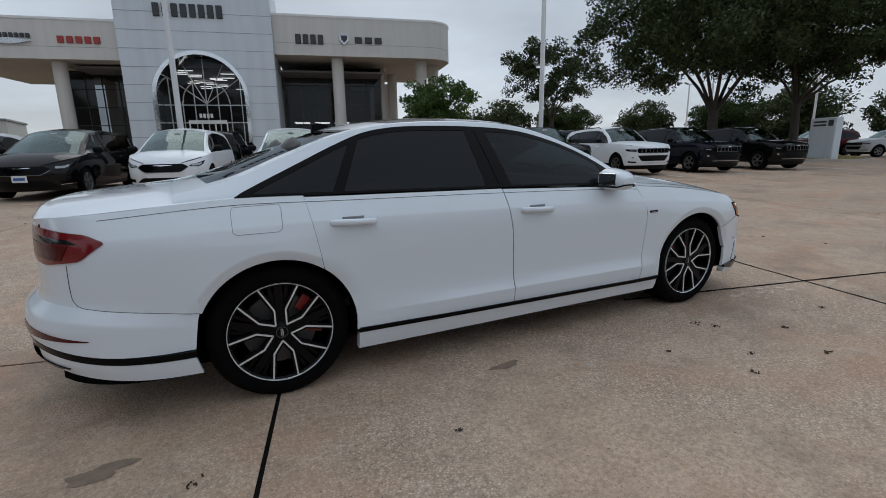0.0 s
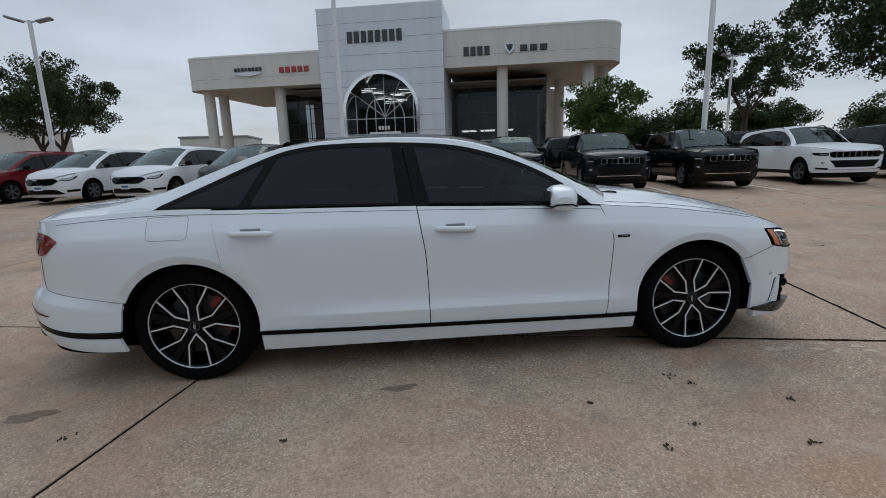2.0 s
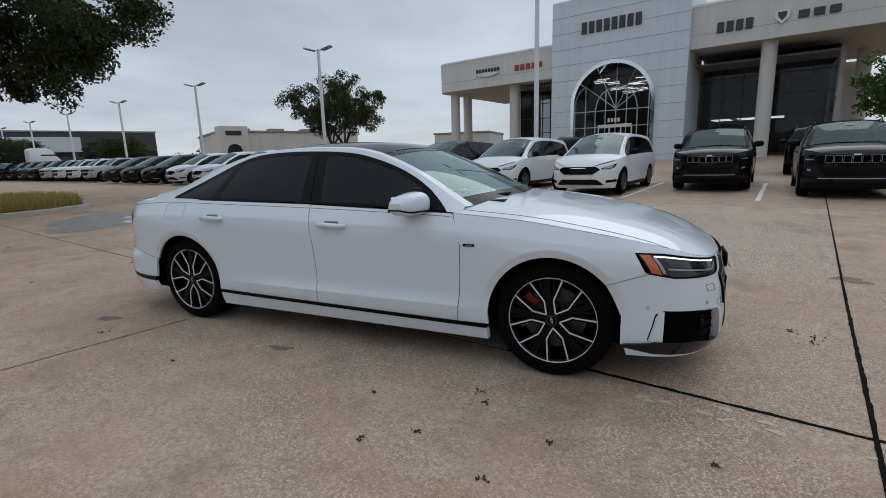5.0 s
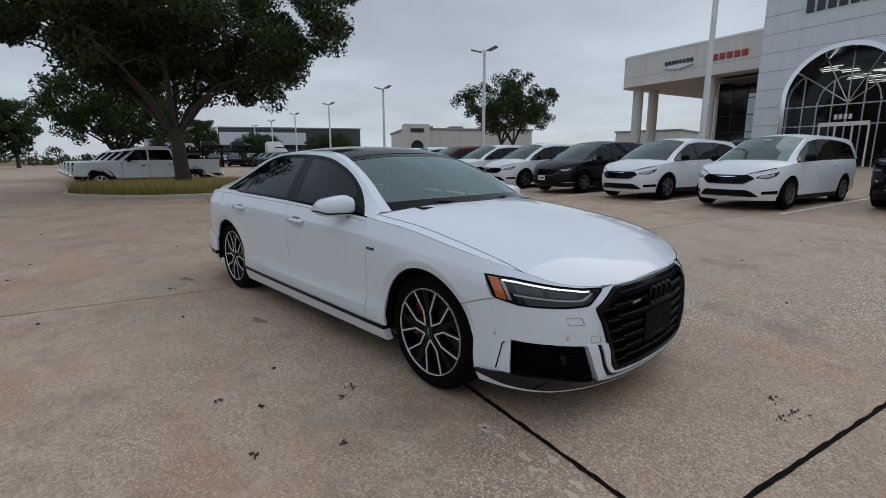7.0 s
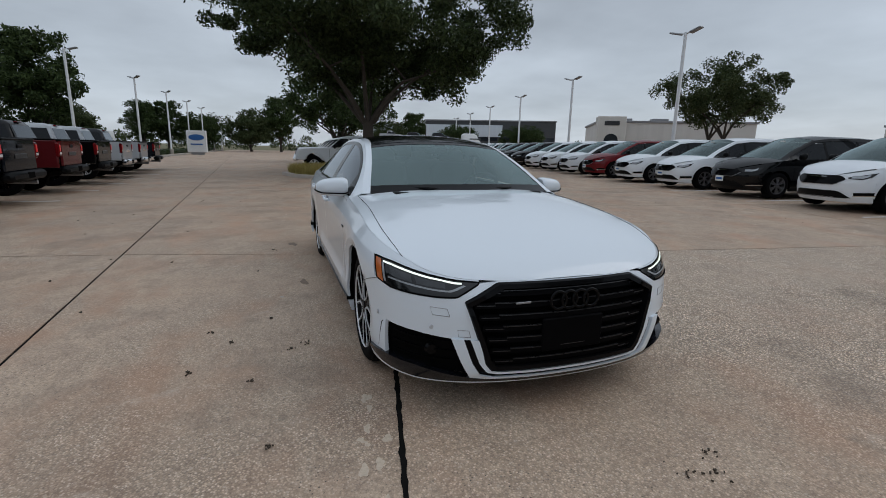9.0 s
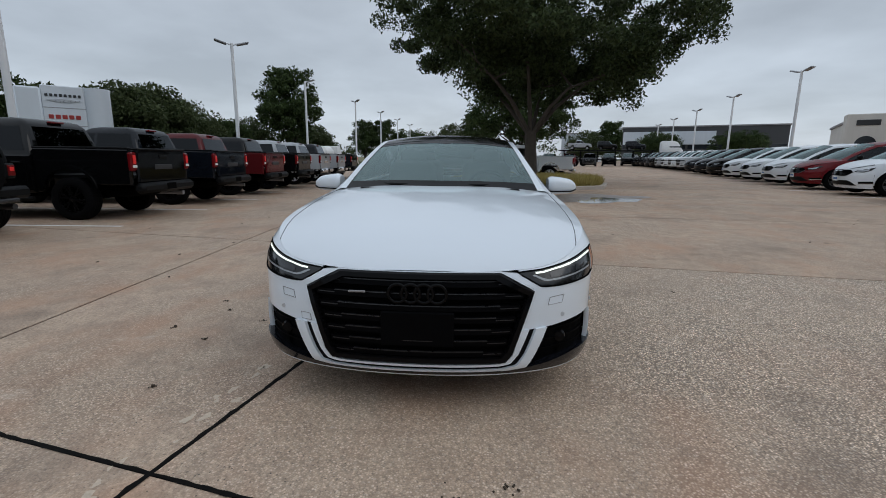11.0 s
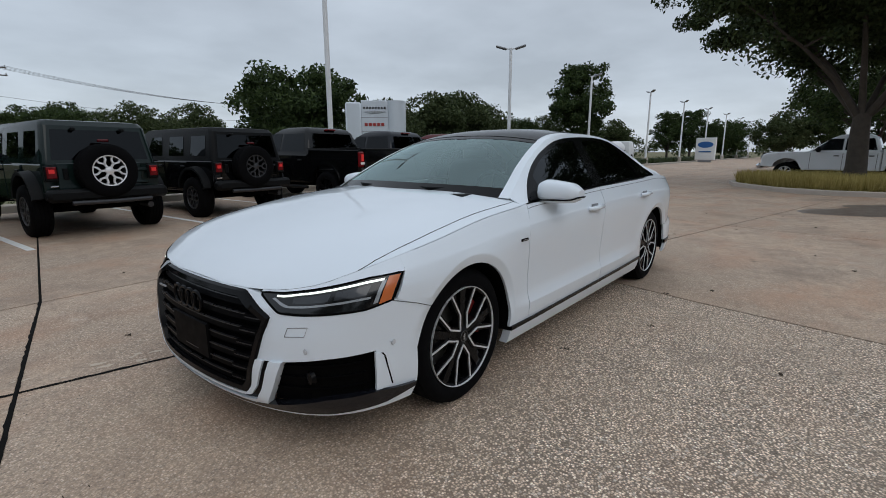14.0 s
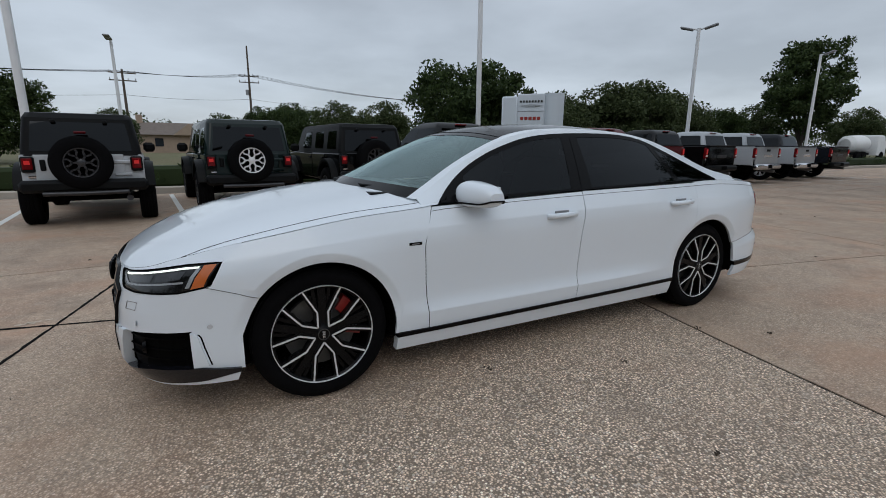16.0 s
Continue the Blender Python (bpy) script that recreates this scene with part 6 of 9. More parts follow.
pattern = hero_wheel()
for wx, sg, a0 in ((-1.564, -1, 20), (-1.564, 1, 20), (1.564, -1, 160), (1.564, 1, 160)):
    spin = 0 if sg < 0 else 180
    w = copy_thing(pattern, Matrix.Translation((wx, sg * 0.915, WZ - 0.004)) @ Matrix.Rotation(radians(spin), 4, "Z") @ Matrix.Rotation(radians(-9 if wx > 0 and sg < 0 else 0), 4, "Y"))
    w.name = "wheel"
    w.parent = hero
    for k in ("label", "category"):
        del w[k]
    part("caliper", caliper_mesh(a0 if sg < 0 else 180 - a0), MAT_CALIPER, w, "red brake caliper", smooth=30)
for o in (*pattern.children_recursive, pattern):
    bpy.data.objects.remove(o)

# ---------------------------------------------------------------- other vehicles
def road_wheel(r, rr, wd, spokes, rim_mat, twin=True):
    """A plain alloy wheel about y, its face towards -y at y = 0; a pattern to copy."""
    w = thing("wheel_pattern", "wheel", "wheel")
    part("tyre", tyre(r, wd, rr), MAT_RUBBER, w, smooth=40)
    rim = part("rim", M().lathe([(rr + 0.003, 0.004), (rr - 0.014, 0.012), (rr - 0.02, 0.06), (rr - 0.03, 0.2)], "y", n=32), MAT_RIM_DARK if rim_mat is MAT_SILVER else rim_mat, w, smooth=40)
    sp = M()
    for k in range(spokes):
        a = 2 * math.pi * k / spokes
        if twin == "fork":
            P = lambda r, d: (r * math.cos(a + d), r * math.sin(a + d))
            bar2d(sp, P(0.04, 0), P(rr * 0.52, 0), 0.030, 0.012, 0.045)
            for d in (-1, 1):
                bar2d(sp, P(rr * 0.50, 0), P(rr * 0.76, d * 0.30), 0.026, 0.012, 0.045)
                bar2d(sp, P(rr * 0.75, d * 0.30), P(rr - 0.006, d * 0.26), 0.026, 0.012, 0.045)
            continue
        for d in ((-0.1, 0.1) if twin else (0,)):
            bar2d(sp, (0.04 * math.cos(a), 0.04 * math.sin(a)), ((rr - 0.008) * math.cos(a + d * 1.6), (rr - 0.008) * math.sin(a + d * 1.6)), 0.030 if twin else 0.05, 0.012, 0.045)
    part("spokes", sp, rim_mat, rim, smooth=30)
    part("rim_ring", M().lathe([(rr + 0.004, 0.008), (rr + 0.002, 0.0), (rr - 0.012, 0.002), (rr - 0.016, 0.012)], "y", n=32), rim_mat, rim, smooth=40)
    part("hub", M().lathe([(0.0, 0.004), (0.035, 0.006), (0.06, 0.016), (0.065, 0.05)], "y", n=16), rim_mat, rim)
    part("brake_back", M().lathe([(0.0, 0.10), (rr - 0.03, 0.10)], "y", n=24), MAT_VOID, w)
    return w


PATTERNS = {
    "van": road_wheel(0.36, 0.235, 0.235, 6, MAT_RIM_GREY),
    "suv": road_wheel(0.385, 0.245, 0.25, 5, MAT_RIM_GREY),
    "truck": road_wheel(0.42, 0.255, 0.27, 6, MAT_RIM_BLACK),
    "bright": road_wheel(0.42, 0.25, 0.27, 6, MAT_SILVER),
    "fork": road_wheel(0.41, 0.235, 0.26, 6, MAT_SILVER, "fork"),
    "fork_dark": road_wheel(0.41, 0.225, 0.26, 6, MAT_RIM_DARK, "fork"),
}


def put_wheels(root, kind, xs, hw, z, spin=0):
    for wx in xs:
        for sg in (-1, 1):
            w = copy_thing(PATTERNS[kind], Matrix.Translation((wx, sg * hw, z)) @ Matrix.Rotation(0 if sg < 0 else math.pi, 4, "Z") @ Matrix.Rotation(spin + wx, 4, "Y"))
            w.name = "wheel"
            w.parent = root
            for k in ("label", "category"):
                del w[k]


def wagon(name, label, cat, sh, ze_t, zc_t, G, DL, wx, wr, ar, sill, cuts, xr, xf, pillars, wheel, cowl_x, hood_n):
    """A closed car body from its skin, bonnet, cabin stations and window outline, nose to +x."""
    root = thing(name, label, cat)
    zef = lambda x: smooth_at(ze_t, x)
    def zbf(x):
        for w in (-wx, wx):
            if abs(x - w) < ar:
                return max(sill, arch_z(x, w, wr, ar))
        return sill
    names = ["quarter_panel", "rear_door", "front_door", "fender"]
    ed = [xr] + cuts + [xf]
    for nm, a, b in zip(names, ed, ed[1:]):
        xs = sorted(set([a + 0.004, b - 0.004] + [lerp(a + 0.004, b - 0.004, i / 10) for i in range(11)] + [w + ar * math.cos(radians(k)) for w in (-wx, wx) for k in range(0, 181, 9) if a + 0.01 < w + ar * math.cos(radians(k)) < b - 0.01]))
        A, B = [(x, zbf(x)) for x in xs], [(x, zef(x)) for x in xs]
        m = strip_patch(sh.side(0.0), A, B, 7, sh.side(-0.02))
        for k in both(m):
            part(nm, k, MAT_PAINT, root, smooth=30)
    # sill, belly, wells
    m = strip_patch(sh.side(0.004), [(x, sill - 0.10) for x in (-wx + ar, 0, wx - ar)], [(x, sill + 0.01) for x in (-wx + ar, 0, wx - ar)], 2, sh.side(-0.05))
    for k in both(m):
        part("sill", k, MAT_BLACK, root)
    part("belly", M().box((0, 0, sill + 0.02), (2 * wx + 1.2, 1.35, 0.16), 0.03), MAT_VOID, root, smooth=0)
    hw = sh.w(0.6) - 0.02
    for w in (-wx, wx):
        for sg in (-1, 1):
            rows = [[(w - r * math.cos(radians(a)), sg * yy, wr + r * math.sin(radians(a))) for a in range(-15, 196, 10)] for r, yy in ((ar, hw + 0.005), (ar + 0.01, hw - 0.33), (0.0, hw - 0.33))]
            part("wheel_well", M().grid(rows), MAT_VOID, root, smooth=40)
    # bonnet
    def deck(x, r):
        e0, c0 = zef(x), smooth_at(zc_t, x)
        return (x, sh.y(x, e0) * r, e0 + (c0 - e0) * (1 - abs(r) ** 2.6))
    x1 = ze_t[-1][0]
    m = M().grid([[deck(lerp(cowl_x, x1, math.sin(math.pi / 2 * i / 14)), lerp(-1, 1, j / 16)) for j in range(17)] for i in range(15)])
    part("bonnet", m, MAT_PAINT, root, smooth=40)
    # nose skin
    a1 = sh.ang(0.6, x=xf + 0.004)
    aa = [lerp(-a1, a1, i / 24) for i in range(25)]
    lo, hi = [(a, 0.34) for a in aa], [(a, zef(sh.wrap(0, 1)((a, hood_n))[0])) for a in aa]
    part("front_bumper", strip_patch(sh.wrap(0.0, 1), lo, hi, 10, sh.wrap(-0.03, 1)), MAT_PAINT, root, smooth=30)
    part("bumper_apron", strip_patch(sh.wrap(0.004, 1), [(a, 0.20) for a in aa], [(a, 0.345) for a in aa], 3, sh.wrap(-0.05, 1)), MAT_PAINT if name == "minivan" else MAT_BLACK, root, "" if name == "minivan" else "black lower apron", smooth=30)
    # tail skin
    a2 = sh.ang(0.6, x=xr - 0.004, end=-1)
    aa = [lerp(-a2, a2, i / 20) for i in range(21)]
    part("tailgate", strip_patch(sh.wrap(0.0, -1), [(a, sill) for a in aa], [(a, zef(xr)) for a in aa], 6, sh.wrap(-0.03, -1)), MAT_PAINT, root, smooth=30)
    # cabin
    N = len(G)
    def gp(s, r, off=0.0):
        i = min(int(s), N - 2)
        t = s - i
        (ax, az), (bx, by, bz) = G[i]
        (cx, cz), (dx, dy, dz) = G[i + 1]
        px, pz, qx, qy, qz = lerp(ax, cx, t), lerp(az, cz, t), lerp(bx, dx, t), lerp(by, dy, t), lerp(bz, dz, t)
        a = abs(r)
        return (lerp(px, qx, a * a), qy * r, qz + (pz - qz) * (1 - a ** 2.4) + off)
    gg = lambda s0, s1, r0, r1, ns, nr, off=0.0: M().grid([[gp(lerp(s0, s1, i / ns), lerp(r0, r1, j / nr), off) for j in range(nr + 1)] for i in range(ns + 1)])
    part("rear_window", gg(0, 1.9, -0.93, 0.93, 6, 10), MAT_TINT, root, "dark rear window", smooth=40)
    part("roof", gg(1.9, N - 3.0, -1, 1, 12, 14), MAT_PAINT, root, smooth=40)
    part("windscreen", gg(N - 3.0, N - 1, -0.93, 0.93, 8, 14, -0.003), MAT_SCREEN, root, "windscreen with a sticker", smooth=60)
    part("screen_sticker", M().box((lerp(G[N - 3][0][0], G[N - 2][0][0], 0.35), 0.0, lerp(G[N - 3][0][1], G[N - 2][0][1], 0.35) + 0.004), (0.02, 0.16, 0.05), 0), MAT_PLATE, root)
    for sg in (-1, 1):
        part("a_pillar", gg(N - 3.05, N - 1, sg * 0.93, sg, 8, 2), MAT_PAINT, root, smooth=40)
        part("d_pillar", gg(0, 1.95, sg * 0.93, sg, 6, 2), MAT_PAINT, root, smooth=40)
    part("cowl", M().box((cowl_x + 0.06, 0, zef(cowl_x) + 0.012), (0.26, 1.5, 0.03), 0.01), MAT_BLACK, root)
    rail, raily = [(g[1][0], g[1][2]) for g in G], [(g[1][0], g[1][1]) for g in G]
    def gy(x, z):
        e0 = zef(x)
        rz = curve_at(rail, x)
        t = max(0.0, min(1.0, (z - e0) / max(0.02, rz - e0)))
        return lerp(sh.y(x, e0) - 0.012, curve_at(raily, x), t ** 1.1)
    gs = lambda off: (lambda p: (p[0], -(gy(*p) + off), p[1]))
    dl = lambda x: curve_at(DL, x)
    xs = [lerp(G[0][1][0] + 0.02, G[-1][1][0], i / 40) for i in range(41)]
    A = [(x, max(zef(x) - 0.003, dl(x)) if DL[0][0] < x < DL[-1][0] else zef(x) - 0.003) for x in xs]
    B = [(x, max(curve_at(rail, x), a[1] + 0.002)) for x, a in zip(xs, A)]
    for k in both(strip_patch(gs(0.0), A, B, 4)):
        part("cant_rail", k, MAT_PAINT, root, smooth=35)
    ps = [DL[0][0]] + pillars + [DL[-1][0]]
    for i, (a, b) in enumerate(zip(ps, ps[1:])):
        xs = [lerp(a + 0.03, b - 0.03, k / 12) for k in range(13)]
        A, B = [(x, zef(x) + 0.006) for x in xs], [(x, max(zef(x) + 0.01, dl(x) - 0.012)) for x in xs]
        for k in both(strip_patch(gs(0.0), A, B, 4)):
            part("side_window", k, MAT_TINT if i < len(ps) - 2 else MAT_TINT_F, root, "dark side window", smooth=40)
    for x in pillars:
        A, B = [(x - 0.035, zef(x)), (x + 0.035, zef(x))], [(x - 0.035, dl(x)), (x + 0.035, dl(x))]
        for k in both(strip_patch(gs(0.004), A, B, 4, gs(-0.01))):
            part("pillar_trim", k, MAT_GLOSS, root)
    xs = [lerp(DL[0][0] + 0.02, DL[-1][0] - 0.02, i / 20) for i in range(21)]
    for k in both(strip_patch(gs(0.004), [(x, zef(x) - 0.004) for x in xs], [(x, zef(x) + 0.012) for x in xs], 1, gs(-0.01))):
        part("belt_trim", k, MAT_GLOSS, root)
    # seats and dash, dark
    part("dashboard", M().box((cowl_x - 0.25, 0, zef(cowl_x) - 0.05), (0.5, 1.5, 0.14), 0.05), MAT_DASH, root)
    for sg in (-1, 1):
        st = part("seat", M().box((0.1, sg * 0.4, 0.75), (0.5, 0.5, 0.2), 0.06), MAT_DASH, root)
        part("seat_back", M().box((-0.2, sg * 0.4, 1.05), (0.16, 0.48, 0.6), 0.06), MAT_LEATHER, st)
        part("headrest", M().box((-0.24, sg * 0.4, 1.42), (0.1, 0.26, 0.16), 0.04), MAT_LEATHER, st)
    part("rear_bulkhead", M().box((-1.0, 0, 1.0), (0.1, 1.4, 0.7)), MAT_VOID, root)
    # mirrors, handles, roof bars
    for sg in (-1, 1):
        y0 = sh.y(cowl_x - 0.3, zef(cowl_x - 0.3))
        part("door_mirror", M().box((cowl_x - 0.38, sg * (y0 + 0.12), zef(0.9) + 0.10), (0.13, 0.24, 0.17), 0.05), MAT_GLOSS if name == "suv" else MAT_BLACK, root, smooth=50)
        for c in cuts[:2]:
            part("door_handle", M().box((c + 0.22, sg * (sh.y(c + 0.22, zef(c) - 0.14) + 0.012), zef(c) - 0.14), (0.19, 0.03, 0.03), 0.01), MAT_PAINT, root)
        if name == "suv":
            part("roof_bar", M().tube([gp(2.2, sg * 0.94, 0.0), gp(2.4, sg * 0.94, 0.05), gp(N - 3.8, sg * 0.94, 0.05), gp(N - 3.5, sg * 0.94, 0.0)], 0.018, 6), MAT_BLACK, root)
    put_wheels(root, wheel, (-wx, wx), hw + 0.01, wr - 0.008)
    return root, sh


def nose(root, sh, nm, lo, hi, mat, off=0.008, nu=16, nv=3, label="", parent=None, thick=0.03):
    """A patch on the nose: outlines given as (y, z)."""
    cv = lambda ps: [(sh.ang(z, y=y), z) for y, z in ps]
    return part(nm, patch(sh.wrap(off, 1), cv(lo), cv(hi), nu, nv, sh.wrap(off - thick, 1)), mat, parent or root, label, smooth=30)


def minivan():
    sh = Shell(W=[(0.2, 0.94), (0.35, 0.975), (0.6, 0.995), (0.85, 0.998), (1.0, 0.98), (1.12, 0.955)],
               front=[(0.2, 2.44), (0.3, 2.52), (0.45, 2.56), (0.62, 2.57), (0.78, 2.52), (0.9, 2.42), (1.0, 2.3)],
               rear=[(0.2, -2.5), (0.4, -2.62), (0.7, -2.6), (1.2, -2.58)], fn=(1.2, 3.4, 2.0), rn=(-1.7, 7.0, 2.0))
    G = [((-2.60, 1.16), (-2.52, 0.90, 1.14)), ((-2.50, 1.60), (-2.42, 0.76, 1.55)), ((-2.25, 1.72), (-2.2, 0.715, 1.655)), ((-1.2, 1.765), (-1.2, 0.70, 1.70)), ((-0.2, 1.770), (-0.2, 0.70, 1.69)),
         ((0.42, 1.70), (0.34, 0.70, 1.62)), ((1.12, 1.40), (0.96, 0.775, 1.335)), ((1.68, 1.125), (1.42, 0.86, 1.065))]
    DL = [(-2.35, 1.13), (-2.22, 1.48), (-1.8, 1.575), (-1.0, 1.625), (-0.2, 1.62), (0.34, 1.55), (0.92, 1.29), (1.32, 1.07)]
    root, sh = wagon("minivan", "white minivan with black grille, parked nose out", "minivan", sh,
                     [(-2.58, 1.13), (-1.5, 1.125), (0, 1.10), (0.8, 1.075), (1.4, 1.045), (1.7, 1.005), (2.0, 0.95), (2.25, 0.885), (2.4, 0.82), (2.5, 0.76)],
                     [(1.3, 1.155), (1.65, 1.125), (1.9, 1.075), (2.1, 1.01), (2.3, 0.92), (2.42, 0.845), (2.5, 0.77)],
                     G, DL, 1.545, 0.365, 0.405, 0.30, [-1.02, 0.08, 1.10], -2.25, 2.0, [-1.05, 0.05], "van", 1.36, 0.78)
    gr = nose(root, sh, "grille", [(-0.56, 0.70), (-0.40, 0.585), (0.40, 0.585), (0.56, 0.70)], [(-0.56, 0.715), (-0.47, 0.785), (0.47, 0.785), (0.56, 0.715)], MAT_GLOSS, label="black upper grille")
    nose(root, sh, "grille_rim", [(-0.58, 0.70), (-0.41, 0.572), (0.41, 0.572), (0.58, 0.70)], [(-0.56, 0.70), (-0.40, 0.584), (0.40, 0.584), (0.56, 0.70)], MAT_RIM_GREY, off=0.012, nv=1, parent=gr)
    nose(root, sh, "grille_wing", [(-0.22, 0.748), (0, 0.732), (0.22, 0.748)], [(-0.22, 0.760), (0, 0.757), (0.22, 0.760)], MAT_CHROME, off=0.016, nv=1, parent=gr)
    nose(root, sh, "lower_grille", [(-0.66, 0.295), (-0.62, 0.285), (0.62, 0.285), (0.66, 0.295)], [(-0.64, 0.31), (-0.48, 0.445), (0.48, 0.445), (0.64, 0.31)], MAT_BLACK, label="black lower grille")
    for sg in (-1, 1):
        a = lambda z, y=None, x=None: sg * sh.ang(z, y=y, x=x)
        lo = [(a(0.70, y=0.60), 0.715), (a(0.70, y=0.78), 0.705), (a(0.76, x=2.08), 0.765)]
        hi = [(a(0.74, y=0.59), 0.745), (a(0.80, y=0.76), 0.800), (a(0.85, x=1.98), 0.860)]
        lamp = part("headlamp", patch(sh.wrap(0.008, 1), lo, hi, 14, 3, sh.wrap(-0.02, 1)), MAT_LAMP_DARK, root, "clear headlamp with dark surround")
        lo = [(a(0.72, y=0.64), 0.728), (a(0.72, y=0.78), 0.732), (a(0.77, x=2.12), 0.775)]
        part("lamp_lens", patch(sh.wrap(0.012, 1), lo, [(p, z + 0.055) for p, z in lo], 10, 1), MAT_CLEAR, lamp)
        lo = [(a(0.40, y=0.70), 0.345), (a(0.42, y=0.90), 0.365)]
        fog = part("fog_lamp", patch(sh.wrap(0.008, 1), lo, [(p, z + 0.07) for p, z in lo], 8, 3, sh.wrap(-0.02, 1)), MAT_GLOSS, root)
        lo = [(a(0.40, y=0.69), 0.334), (a(0.42, y=0.91), 0.354)]
        part("fog_trim", patch(sh.wrap(0.012, 1), lo, [(p, z + 0.014) for p, z in lo], 8, 1, sh.wrap(-0.02, 1)), MAT_CHROME, fog)
    return root


def dealer_plate(root, x, z):
    p = part("dealer_plate", M().box((x, 0, z), (0.012, 0.31, 0.16), 0.004), MAT_PLATE, root, "white dealer plate with a blue bar")
    part("plate_bar", M().box((x + 0.008, 0, z), (0.006, 0.23, 0.06), 0.002), MAT_BLUE, p)


def suv():
    sh = Shell(W=[(0.25, 0.93), (0.45, 0.965), (0.7, 0.98), (0.95, 0.978), (1.08, 0.962), (1.2, 0.935)],
               front=[(0.2, 2.26), (0.4, 2.38), (0.6, 2.43), (0.95, 2.43), (1.02, 2.40), (1.1, 2.3)],
               rear=[(0.25, -2.40), (0.5, -2.47), (0.9, -2.46), (1.2, -2.44)], fn=(1.3, 6.0, 2.0), rn=(-1.7, 8.0, 2.0))
    G = [((-2.46, 1.22), (-2.40, 0.88, 1.20)), ((-2.38, 1.60), (-2.30, 0.77, 1.56)), ((-2.15, 1.735), (-2.1, 0.72, 1.68)), ((-1.2, 1.79), (-1.2, 0.70, 1.735)), ((-0.2, 1.80), (-0.2, 0.70, 1.735)),
         ((0.30, 1.745), (0.24, 0.70, 1.68)), ((0.72, 1.49), (0.62, 0.75, 1.44)), ((1.08, 1.245), (0.92, 0.83, 1.185))]
    DL = [(-2.20, 1.20), (-2.1, 1.46), (-1.7, 1.60), (-1.0, 1.66), (-0.2, 1.665), (0.22, 1.61), (0.56, 1.42), (0.86, 1.185)]
    root, sh = wagon("suv", "black sport utility vehicle with slotted grille, parked nose out", "suv", sh,
                     [(-2.46, 1.19), (-1.0, 1.175), (0, 1.165), (0.9, 1.155), (1.6, 1.125), (2.0, 1.085), (2.2, 1.05), (2.34, 1.00), (2.40, 0.965)],
                     [(0.8, 1.235), (1.3, 1.215), (1.8, 1.175), (2.1, 1.125), (2.28, 1.06), (2.36, 1.0), (2.40, 0.968)],
                     G, DL, 1.482, 0.39, 0.435, 0.40, [-0.98, 0.06, 1.02], -2.15, 1.98, [-1.3, -0.02], "suv", 0.88, 0.95)
    gr = nose(root, sh, "grille", [(-0.66, 0.81), (-0.63, 0.778), (0.63, 0.778), (0.66, 0.81)], [(-0.68, 0.92), (-0.66, 0.95), (0.66, 0.95), (0.68, 0.92)], MAT_GLOSS, label="black slotted grille", off=0.012)
    for k in range(7):
        y0 = -0.465 + 0.155 * k
        nose(root, sh, "grille_slot_rim", [(y0 - 0.068, 0.785), (y0 + 0.068, 0.785)], [(y0 - 0.068, 0.945), (y0 + 0.068, 0.945)], MAT_SIGN_SILVER, off=0.018, nu=4, nv=1, parent=gr)
        nose(root, sh, "grille_slot", [(y0 - 0.062, 0.791), (y0 + 0.062, 0.791)], [(y0 - 0.062, 0.939), (y0 + 0.062, 0.939)], MAT_VOID, off=0.022, nu=4, nv=1, parent=gr)
    nose(root, sh, "lower_grille", [(-0.50, 0.50), (0.50, 0.50)], [(-0.66, 0.70), (0.66, 0.70)], MAT_BLACK, label="black lower intake", off=0.006)
    nose(root, sh, "lower_trim", [(-0.62, 0.43), (0.62, 0.43)], [(-0.62, 0.447), (0.62, 0.447)], MAT_CHROME, off=0.012, nv=1)
    nose(root, sh, "badge_bar", [(-0.06, 0.955), (0.06, 0.955)], [(-0.06, 0.972), (0.06, 0.972)], MAT_CHROME, off=0.008, nu=3, nv=1)
    for sg in (-1, 1):
        a = lambda z, y=None, x=None: sg * sh.ang(z, y=y, x=x)
        lo = [(a(0.83, y=0.70), 0.828), (a(0.84, y=0.86), 0.84), (a(0.87, x=2.05), 0.862)]
        hi = [(a(0.92, y=0.70), 0.915), (a(0.92, y=0.86), 0.92), (a(0.93, x=2.0), 0.925)]
        lamp = part("headlamp", patch(sh.wrap(0.010, 1), lo, hi, 12, 3, sh.wrap(-0.02, 1)), MAT_LAMP_DARK, root, "slim headlamp in a dark housing")
        lo = [(a(0.85, y=0.73), 0.85), (a(0.85, y=0.86), 0.855), (a(0.87, x=2.18), 0.865)]
        part("lamp_lens", patch(sh.wrap(0.014, 1), lo, [(p, z + 0.024) for p, z in lo], 8, 1), MAT_CLEAR, lamp)
        lo = [(a(0.6, y=0.76), 0.60), (a(0.6, x=2.22), 0.61)]
        part("fog_lamp", patch(sh.wrap(0.008, 1), lo, [(p, z + 0.05) for p, z in lo], 6, 1, sh.wrap(-0.02, 1)), MAT_CLEAR, root)
        lo = [(a(0.45, y=0.66), 0.43), (a(0.47, x=2.1), 0.45)]
        part("bumper_cladding", patch(sh.wrap(0.007, 1), lo, [(p, z + 0.05) for p, z in lo], 8, 1, sh.wrap(-0.02, 1)), MAT_BLACK, root)
    return root


